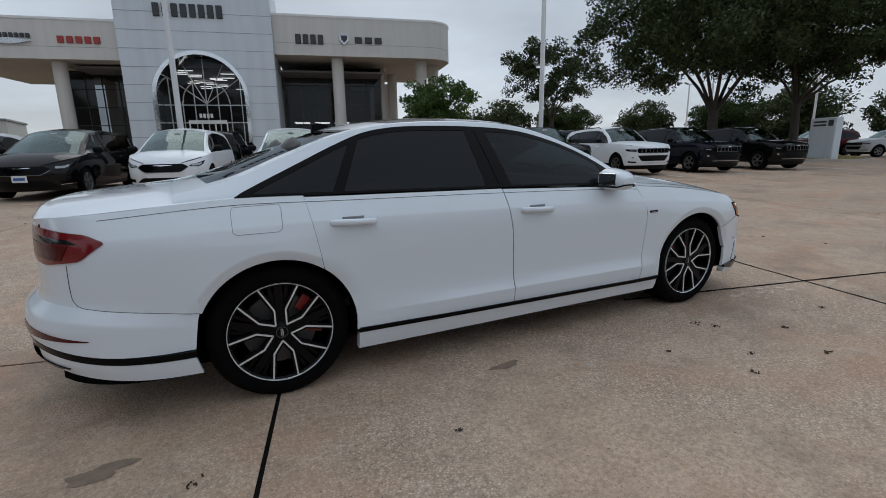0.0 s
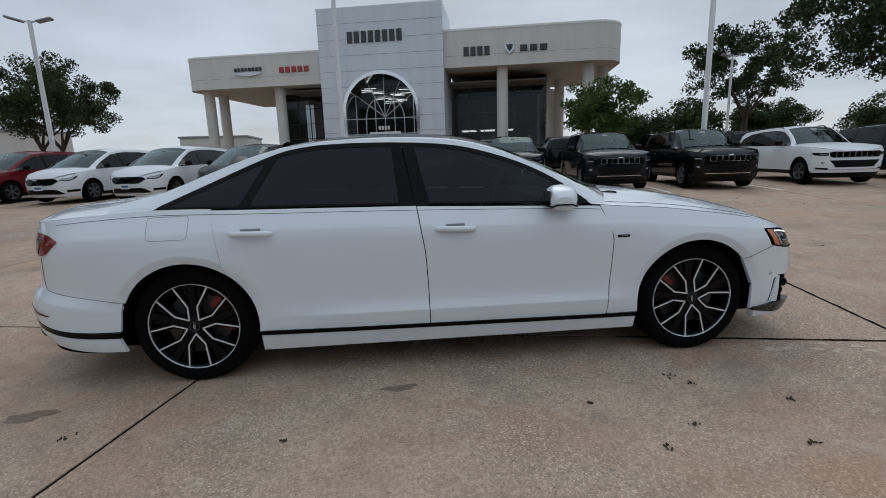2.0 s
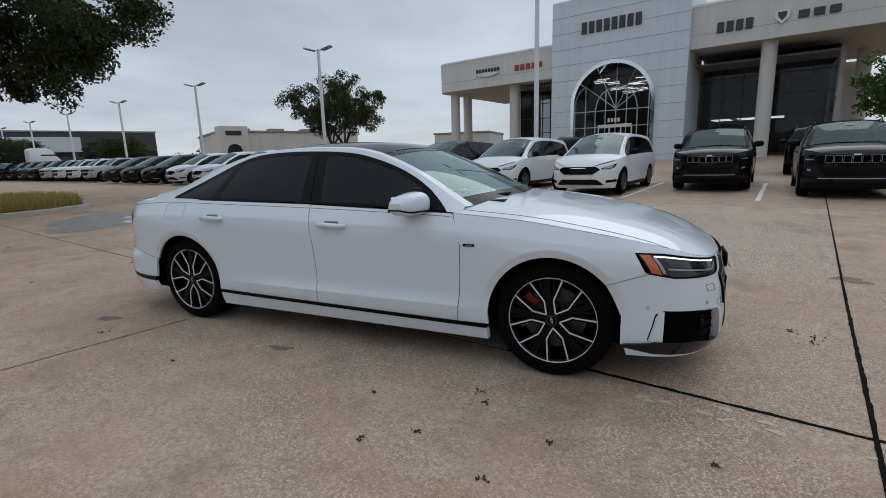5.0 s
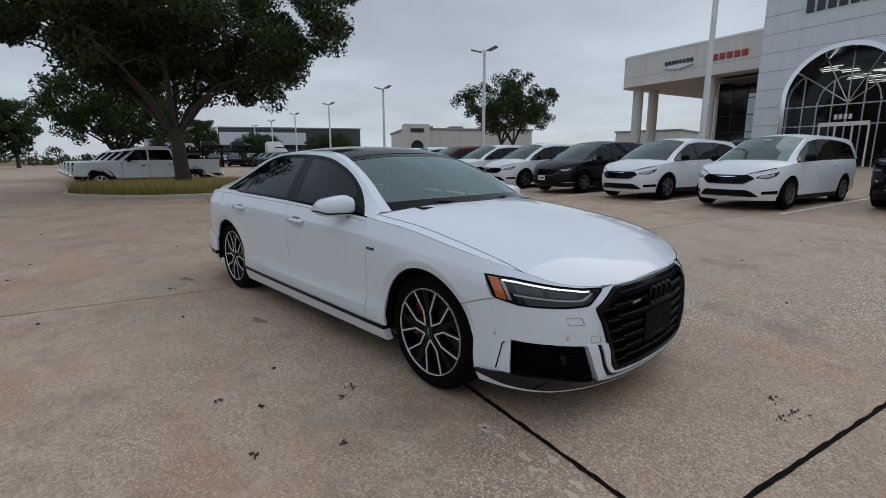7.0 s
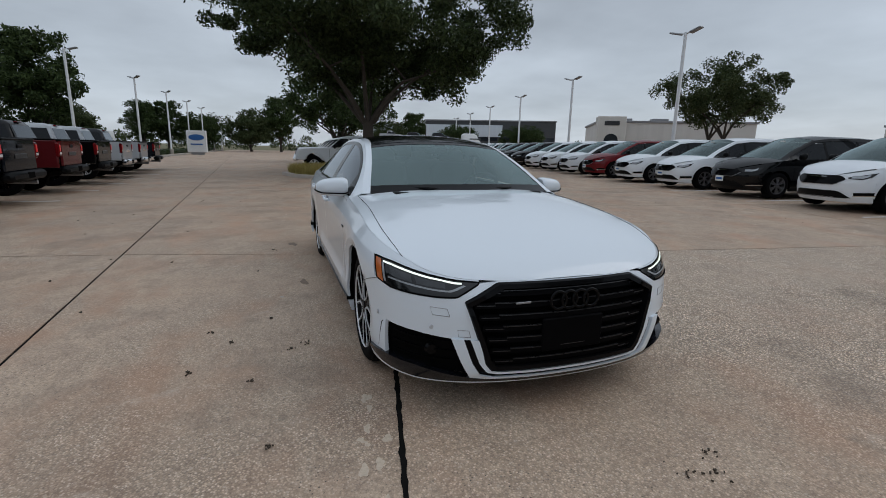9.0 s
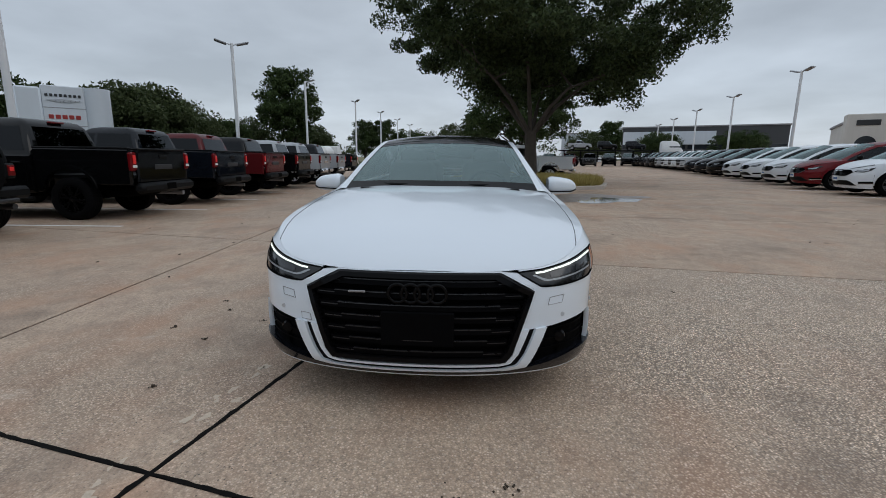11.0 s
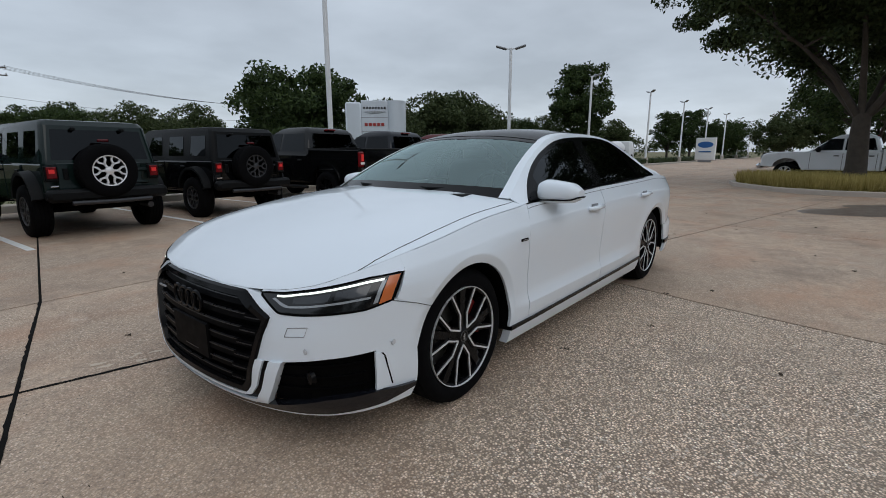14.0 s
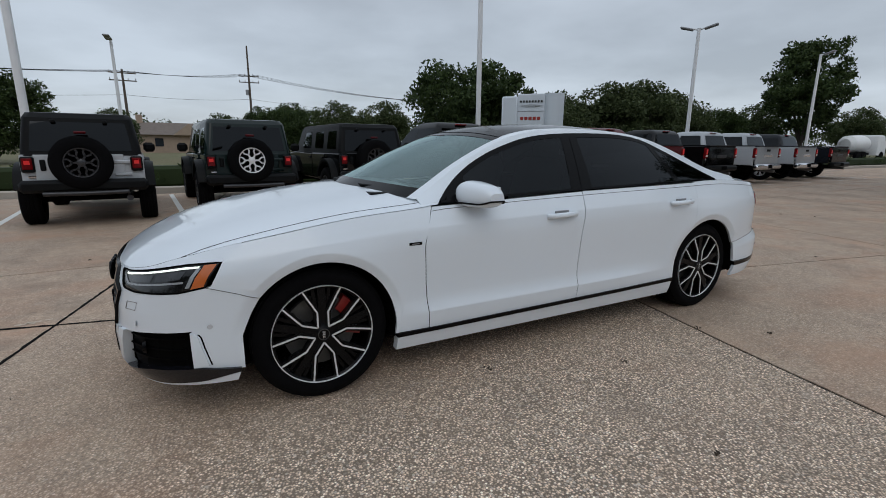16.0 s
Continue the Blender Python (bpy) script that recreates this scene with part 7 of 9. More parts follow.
def soft_prism(outline, hw, r=0.04, c=None):
    """A side outline pushed through across the car, its edges drawn in by r."""
    xs, zs = [p[0] for p in outline], [p[1] for p in outline]
    cx, cz = c or ((min(xs) + max(xs)) / 2, (min(zs) + max(zs)) / 2)
    w, h = max(xs) - min(xs), max(zs) - min(zs)
    def lay(k, y):
        return [(cx + (x - cx) * (1 - 2 * k / w), y, cz + (z - cz) * (1 - 2 * k / h)) for x, z in outline]
    rows = [lay(r, -hw), lay(r * 0.35, -hw + r * 0.3), lay(0, -hw + r), lay(0, hw - r), lay(r * 0.35, hw - r * 0.3), lay(r, hw)]
    return M().grid(rows, close=True).poly(rows[0]).poly(rows[-1])


def levels_box(levels, r=0.08, n=5):
    """Rounded rectangles (z, x0, x1, half width) stacked into a closed form."""
    rows = []
    for z, x0, x1, hw in levels:
        row = []
        for cx, cy, a0 in ((x1 - r, hw - r, 0), (x0 + r, hw - r, 90), (x0 + r, -hw + r, 180), (x1 - r, -hw + r, 270)):
            for i in range(n):
                a = radians(a0 + 90 * i / (n - 1))
                row.append((cx + r * math.cos(a), cy + r * math.sin(a), z))
        rows.append(row)
    return M().grid(rows, close=True).poly(rows[-1]).poly(rows[0])


def lev(levels, z):
    zs = [l[0] for l in levels]
    return [float(np.interp(z, zs, [l[k] for l in levels])) for k in (1, 2, 3)]


def side_pane(root, levels, pts, mat, name, off=0.006, label=""):
    for sg in (-1, 1):
        a = [(x, sg * (lev(levels, z)[2] + off), z) for x, z in pts]
        b = [(x, sg * (lev(levels, z)[2] - 0.03), z) for x, z in pts]
        part(name, M().poly(a).grid([a, b], close=True), mat, root, label, smooth=0)


def end_pane(root, levels, pts, mat, name, front=False, off=0.006, label="", parent=None):
    k, s = (1, 1) if front else (0, -1)
    a = [(lev(levels, z)[k] + s * off, y, z) for y, z in pts]
    b = [(lev(levels, z)[k] - s * 0.03, y, z) for y, z in pts]
    return part(name, M().poly(a).grid([a, b], close=True), mat, parent or root, label, smooth=0)


def boxy_off_roader(spare_rim, top_mat):
    root = thing("off_roader", "dark boxy off-roader with a spare wheel on its tailgate", "suv")
    wr = 0.41
    low = [(2.10, 0.62)] + [(1.50 + 0.47 * math.cos(radians(a)), 0.55 + 0.42 * math.sin(radians(a))) for a in range(10, 171, 16)] + [(1.0, 0.5), (-1.0, 0.5)] + [(-1.50 + 0.47 * math.cos(radians(a)), 0.55 + 0.42 * math.sin(radians(a))) for a in range(10, 171, 16)] + [(-2.12, 0.62)]
    body = [(-2.12, 1.14), (1.30, 1.14), (2.02, 1.09), (2.10, 1.02)] + low
    part("body", soft_prism(body, 0.80, 0.03), MAT_PAINT, root, smooth=30)
    lv = [(1.12, -2.13, 1.32, 0.79), (1.18, -2.12, 1.28, 0.785), (1.70, -2.02, 0.86, 0.71), (1.775, -1.94, 0.72, 0.67), (1.79, -1.8, 0.6, 0.6)]
    part("hard_top", levels_box(lv, 0.09), top_mat, root, "dark hard top", smooth=35)
    lw = [(1.12, -2.13, 1.32, 0.79), (1.18, -2.12, 1.28, 0.785), (1.70, -2.02, 0.86, 0.71)]
    end_pane(root, lw, [(-0.66, 1.19), (0.66, 1.19), (0.60, 1.64), (-0.60, 1.64)], MAT_TINT, "rear_window", label="dark rear window")
    end_pane(root, lw, [(-0.68, 1.20), (0.68, 1.20), (0.62, 1.66), (-0.62, 1.66)], MAT_DASH, "windscreen", True)
    for a, b in ((-1.98, -1.22), (-1.12, -0.32), (-0.20, 0.62)):
        sl = 0.16 if b > 0.5 else 0.02
        side_pane(root, lw, [(a + 0.10, 1.23), (b + (0.02 if b > 0.5 else -0.08), 1.23), (b - sl - 0.08, 1.62), (a + 0.13, 1.62)], MAT_TINT, "side_window", label="dark side window")
    for a, b, nm in ((-1.18, -0.26, "rear_door"), (-0.22, 0.78, "front_door")):
        for sg in (-1, 1):
            d = part(nm, M().box(((a + b) / 2, sg * 0.805, 0.83), (b - a, 0.03, 0.56), 0.012), MAT_PAINT, root)
            part("door_handle", M().box((a + 0.14, sg * 0.83, 1.02), (0.16, 0.03, 0.04), 0.01), MAT_BLACK, d)
    for wx in (-1.50, 1.50):
        for sg in (-1, 1):
            rows = []
            for a in range(6, 175, 12):
                c, s = math.cos(radians(a)), math.sin(radians(a))
                rows.append([(wx + 0.47 * c, sg * 0.78, 0.55 + 0.42 * s), (wx + 0.53 * c, sg * 0.80, 0.57 + 0.46 * s), (wx + 0.52 * c, sg * 0.94, 0.56 + 0.45 * s), (wx + 0.47 * c, sg * 0.935, 0.54 + 0.42 * s)])
            part("wheel_flare", M().grid(rows, close=True).poly(rows[0]).poly(rows[-1]), MAT_BLACK, root, smooth=35)
    part("rear_bumper", M().box((-2.26, 0, 0.66), (0.22, 1.66, 0.19), 0.05), MAT_BLACK, root, "black rear bumper", smooth=40)
    part("front_bumper", M().box((2.26, 0, 0.66), (0.22, 1.6, 0.19), 0.05), MAT_BLACK, root)
    part("tailgate", M().box((-2.135, 0.05, 0.92), (0.03, 1.16, 0.44), 0.012), MAT_PAINT, root)
    part("undertray", M().box((0, 0, 0.48), (3.9, 1.1, 0.16), 0.03), MAT_VOID, root)
    for w in (-1.50, 1.50):
        part("axle", M().tube([(w, -0.75, 0.41), (w, 0.75, 0.41)], 0.06, 8), MAT_VOID, root)
    part("exhaust", M().tube([(-2.3, -0.55, 0.44), (-1.2, -0.55, 0.46)], 0.05, 8), MAT_RIM_DARK, root)
    for sg in (-1, 1):
        t = part("tail_lamp", M().box((-2.15, sg * 0.70, 0.99), (0.08, 0.17, 0.24), 0.02), MAT_BLACK, root, "square red tail lamp")
        part("lamp_lens", M().box((-2.195, sg * 0.70, 1.0), (0.02, 0.125, 0.17), 0.008), MAT_RED_LENS, t)
        part("lamp_core", M().box((-2.207, sg * 0.70, 1.02), (0.008, 0.07, 0.06), 0.0), MAT_TAIL_GLOW, t)
        part("door_mirror", M().box((0.78, sg * 0.95, 1.24), (0.11, 0.22, 0.20), 0.05), MAT_BLACK, root)
        part("window_hinge", M().box((-2.09, sg * 0.33, 1.65), (0.06, 0.06, 0.05), 0.01), MAT_BLACK, root)
    sp = copy_thing(PATTERNS["fork_dark" if spare_rim is MAT_RIM_BLACK else "fork"], Matrix.Translation((-2.42, 0.02, 1.02)) @ Matrix.Rotation(math.radians(-90), 4, "Z"))
    sp.name = "spare_wheel"
    sp.parent = root
    for k in ("label", "category"):
        del sp[k]
    part("tow_bar", M().tube([(-2.36, -0.55, 0.55), (-2.38, 0.0, 0.545), (-2.36, 0.55, 0.55)], 0.035, 8), MAT_RIM_DARK, root, "grey bar under the bumper", smooth=60)
    for zz in (0.82, 1.02):
        part("tailgate_hinge", M().box((-2.155, -0.50, zz), (0.03, 0.24, 0.05), 0.01), MAT_PAINT, root)
    part("tailgate_handle", M().box((-2.16, 0.52, 0.98), (0.03, 0.07, 0.17), 0.012), MAT_BLACK, root)
    part("badge_plate", M().box((-2.135, 0.66, 0.80), (0.02, 0.12, 0.035), 0.008), MAT_CHROME, root)
    part("spare_carrier", M().box((-2.18, 0.02, 1.02), (0.1, 0.3, 0.3), 0.03), MAT_BLACK, root)
    part("brake_lamp", M().box((-2.22, 0.0, 1.48), (0.05, 0.16, 0.04), 0.01), MAT_DARK_RED, root)
    put_wheels(root, "fork_dark", (-1.50, 1.50), 0.93, wr - 0.008)
    return root


def pickup(bright=False):
    root = thing("pickup_truck", "black crew-cab pickup truck parked with its tailgate towards the lane", "truck")
    wr, rx, fx = 0.42, -1.835, 1.835
    def low(x0, x1):
        return [(x1, 0.66)] + [(fx + 0.50 * math.cos(radians(a)), 0.56 + 0.46 * math.sin(radians(a))) for a in range(8, 173, 12)] + [(1.25, 0.52), (-1.25, 0.52)] + [(rx + 0.50 * math.cos(radians(a)), 0.56 + 0.46 * math.sin(radians(a))) for a in range(8, 173, 12)] + [(x0, 0.70)]
    cab = [(-1.18, 1.26), (1.10, 1.28), (2.0, 1.265), (2.5, 1.225), (2.68, 1.15), (2.74, 1.0), (2.74, 0.7)] + [(2.74, 0.66)] + [(fx + 0.50 * math.cos(radians(a)), 0.56 + 0.46 * math.sin(radians(a))) for a in range(8, 173, 12)] + [(1.25, 0.52), (-1.18, 0.52)]
    part("cab_body", soft_prism(cab, 1.0, 0.05), MAT_PAINT, root, smooth=30)
    for sg in (-1, 1):
        bed = [(-3.02, 1.36), (-1.20, 1.38), (-1.20, 0.54), (-1.28, 0.54)] + [(rx + 0.50 * math.cos(radians(a)), 0.56 + 0.46 * math.sin(radians(a))) for a in range(8, 173, 12)] + [(-3.02, 0.68)]
        m = soft_prism(bed, 0.05, 0.03)
        o = M().add(m, Matrix.Translation((0, sg * 0.95, 0)))
        part("bed_side", o, MAT_PAINT, root, smooth=30)
        part("bed_rail", M().box((-2.1, sg * 0.95, 1.385), (1.8, 0.11, 0.03), 0.01), MAT_BLACK, root)
        rows = []
        for a in range(6, 175, 12):
            c, s = math.cos(radians(a)), math.sin(radians(a))
            rows.append([(rx + 0.49 * c, sg * 0.99, 0.56 + 0.45 * s), (rx + 0.54 * c, sg * 0.995, 0.56 + 0.50 * s), (rx + 0.53 * c, sg * 1.03, 0.56 + 0.49 * s), (rx + 0.49 * c, sg * 1.03, 0.56 + 0.45 * s)])
        part("wheel_lip", M().grid(rows, close=True), MAT_PAINT if not bright else MAT_CHROME, root, smooth=35)
        t = part("tail_lamp", M().box((-3.02, sg * 0.93, 1.13), (0.10, 0.16, 0.36), 0.03), MAT_RED_LENS, root, "tall red tail lamp")
        part("lamp_core", M().box((-3.075, sg * 0.93, 1.17), (0.012, 0.08, 0.16), 0.004), MAT_TAIL_GLOW, t)
        part("lamp_divider", M().box((-3.075, sg * 0.93, 1.04), (0.012, 0.12, 0.05), 0.004), MAT_PLATE, t)
        part("door_mirror", M().box((0.75, sg * 1.13, 1.36), (0.14, 0.26, 0.24), 0.05), MAT_BLACK, root, smooth=40)
        for x0 in (-0.88, 0.18):
            part("door_handle", M().box((x0, sg * 1.01, 1.10), (0.18, 0.04, 0.04), 0.012), MAT_BLACK, root)
        for x0 in (-1.05, -0.02, 1.02):
            part("door_gap", M().box((x0, sg * 1.0, 0.88), (0.012, 0.012, 0.66), 0), MAT_VOID, root)
        part("side_step", M().tube([(-1.1, sg * 0.98, 0.42), (1.15, sg * 0.98, 0.42)], 0.045, 8), MAT_BLACK, root)
        part("headlamp", M().box((2.71, sg * 0.82, 1.04), (0.12, 0.30, 0.20), 0.04), MAT_CLEAR, root, smooth=40)
    g = part("tailgate", M().box((-3.03, 0, 1.04), (0.08, 1.66, 0.66), 0.03), MAT_PAINT, root, smooth=35)
    part("tailgate_trim", M().box((-3.02, 0, 1.365), (0.14, 1.66, 0.04), 0.015), MAT_BLACK, g)
    part("tailgate_handle", M().box((-3.075, 0, 1.22), (0.02, 0.26, 0.08), 0.01), MAT_BLACK, g)
    part("badge_bar", M().box((-3.075, 0.0, 1.02), (0.015, 0.62, 0.10), 0.01), MAT_RIM_DARK if not bright else MAT_CHROME, g, "plain badge bar")
    part("bed_floor", M().box((-2.1, 0, 0.84), (1.82, 1.8, 0.06)), MAT_BLACK, root)
    part("bed_front", M().box((-1.22, 0, 1.1), (0.05, 1.8, 0.55)), MAT_PAINT, root)
    part("rear_bumper", M().box((-3.10, 0, 0.62), (0.22, 1.86, 0.20), 0.06), MAT_CHROME if bright else MAT_BLACK, root, "rear step bumper", smooth=40)
    part("plate_recess", M().box((-3.205, 0, 0.63), (0.02, 0.34, 0.13), 0.01), MAT_VOID, root)
    part("front_bumper", M().box((2.80, 0, 0.66), (0.22, 1.9, 0.24), 0.07), MAT_CHROME if bright else MAT_BLACK, root, smooth=40)
    part("grille", M().box((2.74, 0, 1.02), (0.08, 1.26, 0.40), 0.05), MAT_GLOSS, root, smooth=40)
    lv = [(1.22, -1.16, 1.22, 0.985), (1.32, -1.14, 1.06, 0.955), (1.80, -0.98, 0.42, 0.80), (1.90, -0.88, 0.22, 0.73), (1.945, -0.7, 0.05, 0.62)]
    part("cab_roof", levels_box(lv, 0.10), MAT_PAINT, root, smooth=35)
    lw = lv[:3]
    end_pane(root, lw, [(-0.74, 1.34), (0.74, 1.34), (0.66, 1.78), (-0.66, 1.78)], MAT_TINT, "rear_window", label="dark rear window")
    end_pane(root, lw, [(-0.86, 1.30), (0.86, 1.30), (0.70, 1.80), (-0.70, 1.80)], MAT_DASH, "windscreen", True)
    side_pane(root, lw, [(-1.02, 1.33), (-0.06, 1.33), (-0.06, 1.78), (-0.88, 1.78)], MAT_TINT, "side_window", label="dark side window")
    side_pane(root, lw, [(0.02, 1.33), (0.96, 1.31), (0.44, 1.78), (0.02, 1.78)], MAT_TINT_F, "side_window", label="dark side window")
    part("stop_lamp", M().box((-0.93, 0, 1.885), (0.10, 0.34, 0.04), 0.012), MAT_RED_LENS, root)
    part("undertray", M().box((-0.2, 0, 0.5), (4.9, 1.1, 0.16), 0.03), MAT_VOID, root)
    part("axle", M().tube([(rx, -0.8, 0.42), (rx, 0.8, 0.42)], 0.07, 8), MAT_VOID, root)
    part("exhaust", M().tube([(-3.1, -0.62, 0.44), (-2.2, -0.62, 0.46)], 0.05, 8), MAT_GREY_METAL, root)
    put_wheels(root, "bright" if bright else "truck", (rx, fx), 1.0, wr - 0.008)
    return root


def recolor(root, col):
    for o in root.children_recursive:
        if o.type == "MESH" and o.data.materials and o.data.materials[0] is MAT_PAINT:
            o.color = (*col, 1)
    return root


def place(src, x, y, rz, col, label, group):
    o = copy_thing(src, pose(x, y, ground_z(y), 0, 0, rz))
    tagged(o, label=label, group=group)
    return recolor(o, col)


C_WHITE, C_BLACK, C_GREY, C_RED = (0.75, 0.78, 0.81), (0.003, 0.0032, 0.0036), (0.055, 0.058, 0.062), (0.14, 0.008, 0.012)
C_GREEN, C_SILVER, C_DKRED, C_CHAR = (0.007, 0.0145, 0.0135), (0.46, 0.48, 0.50), (0.09, 0.010, 0.012), (0.0055, 0.0075, 0.0115)
van, sport, off_a, off_b, truck, truck_b = minivan(), suv(), boxy_off_roader(MAT_RIM_BLACK, MAT_BLACK), boxy_off_roader(MAT_SILVER, MAT_PAINT), pickup(), pickup(True)

# row of minivans, noses to the lane
HN = -101
vans = [(0.55, 12.25, C_WHITE), (-2.45, 12.95, C_WHITE), (-5.4, 13.5, C_BLACK), (-8.3, 14.1, C_WHITE), (-11.25, 14.7, C_WHITE), (-14.2, 15.2, C_RED), (-17.1, 15.8, C_WHITE), (-20.0, 16.4, C_WHITE),
        (-23.0, 17.0, C_WHITE), (-26.0, 17.5, C_BLACK), (-29.0, 18.1, C_CHAR), (-32.0, 18.7, C_CHAR)]
LAB = {C_WHITE: "white", C_BLACK: "black", C_GREY: "dark grey", C_RED: "dark red", C_GREEN: "dark green", C_SILVER: "silver", C_DKRED: "deep red", C_CHAR: "charcoal"}
for i, (x, y, c) in enumerate(vans):
    o = place(van, x, y, HN, c, LAB[c] + " minivan with black grille parked nose out", "parked minivans")
    if i in (2, 3, 4, 5, 6, 7, 8):
        dealer_plate(o, 2.585, 0.50)
# row of sport utility vehicles
for x, y, c in ((3.75, 13.6, C_CHAR), (6.4, 11.84, C_CHAR), (9.4, 11.36, C_BLACK), (13.1, 11.2, C_WHITE), (16.4, 10.6, C_CHAR), (20.0, 10.1, C_BLACK)):
    place(sport, x, y, HN + 1, c, LAB[c] + " sport utility vehicle with slotted grille parked nose out", "parked sport utility vehicles")
# a second row behind them
for x, y, c in ((7.7, 19.8, C_BLACK), (12.4, 19.2, C_BLACK), (15.6, 18.4, C_CHAR), (10.0, 25.5, C_WHITE), (4.2, 21.0, C_BLACK), (-1.2, 20.6, C_BLACK)):
    place(sport, x, y, HN + 180, c, LAB[c] + " sport utility vehicle parked in the second row", "parked sport utility vehicles")
# row of off-roaders and pickups, tails to the lane
HS = -86
for src, x, y, c in ((off_a, 3.68, -8.35, C_SILVER), (off_b, 1.14, -8.85, C_GREEN), (off_a, -1.5, -9.2, C_BLACK)):
    place(src, x, y, HS, c, LAB[c] + " boxy off-roader with a spare wheel on its tailgate", "parked off-roaders")
for i, (src, c) in enumerate(((truck, C_BLACK), (truck, C_CHAR), (truck, C_DKRED), (truck, C_BLACK), (truck_b, C_SILVER), (truck_b, C_SILVER), (truck, C_CHAR))):
    place(src, -4.67 - 3.05 * i, -9.33 - 0.10 * i, HS, c, LAB[c] + " crew-cab pickup truck with its tailgate to the lane", "parked pickup trucks")
# white pickups beside the planted island
for i in range(5):
    place(truck_b, -22.4 - 3.2 * i, 2.6 + 0.15 * i, -96, (0.74, 0.77, 0.79), "pale silver-white crew-cab pickup truck parked by the planted island", "white pickup trucks")
for x, y, rz, c in ((38.5, 12.0, 150, C_SILVER), (37.2, 15.8, 150, C_DKRED), (41.5, 9.0, 150, C_WHITE), (24.6, 26.5, -100, C_WHITE)):
    place(sport, x, y, rz, c, LAB[c] + " sport utility vehicle beyond the stone sign", "parked sport utility vehicles")
rr = random.Random(5)
for i in range(9):
    x, y = -37 - 2.9 * i, 20.0 + 0.45 * i
    c = rr.choice([C_BLACK, C_CHAR, C_WHITE, C_GREY, C_SILVER])
    place(sport, x, y, -100, c, LAB[c] + " car in a far row of the lot", "far parked cars")
for i in range(6):
    x, y = -62 - 1.0 * i, 10.5 + 3.0 * i
    c = rr.choice([C_BLACK, C_CHAR, C_DKRED, C_GREY, C_SILVER])
    place(sport, x, y, -15, c, LAB[c] + " car parked across the end of the lot", "far parked cars")

# ---------------------------------------------------------------- trees and planting
def leaf_mesh(name, centres, radii, per, size, mat, seed, droop=0.0):
    """Small four-sided leaves scattered in clumps."""
    g = np.random.default_rng(seed)
    c = np.repeat(np.array(centres, float), per, axis=0)
    r = np.repeat(np.array(radii, float), per)[:, None]
    d = g.normal(size=c.shape)
    d /= np.linalg.norm(d, axis=1)[:, None]
    p = c + d * r * (g.random((len(c), 1)) ** 0.45) * np.array([1.0, 1.0, 0.72])
    u = g.normal(size=p.shape)
    u[:, 2] -= droop
    u /= np.linalg.norm(u, axis=1)[:, None]
    w = np.cross(u, g.normal(size=p.shape))
    w /= np.linalg.norm(w, axis=1)[:, None]
    s = size * (0.6 + 0.8 * g.random((len(p), 1)))
    quad = np.stack([p - u * s, p + w * s * 0.45, p + u * s, p - w * s * 0.45], axis=1).reshape(-1, 3)
    me = bpy.data.meshes.new(name)
    me.from_pydata(quad.tolist(), [], np.arange(len(quad)).reshape(-1, 4).tolist())
    me.materials.append(mat)
    return me


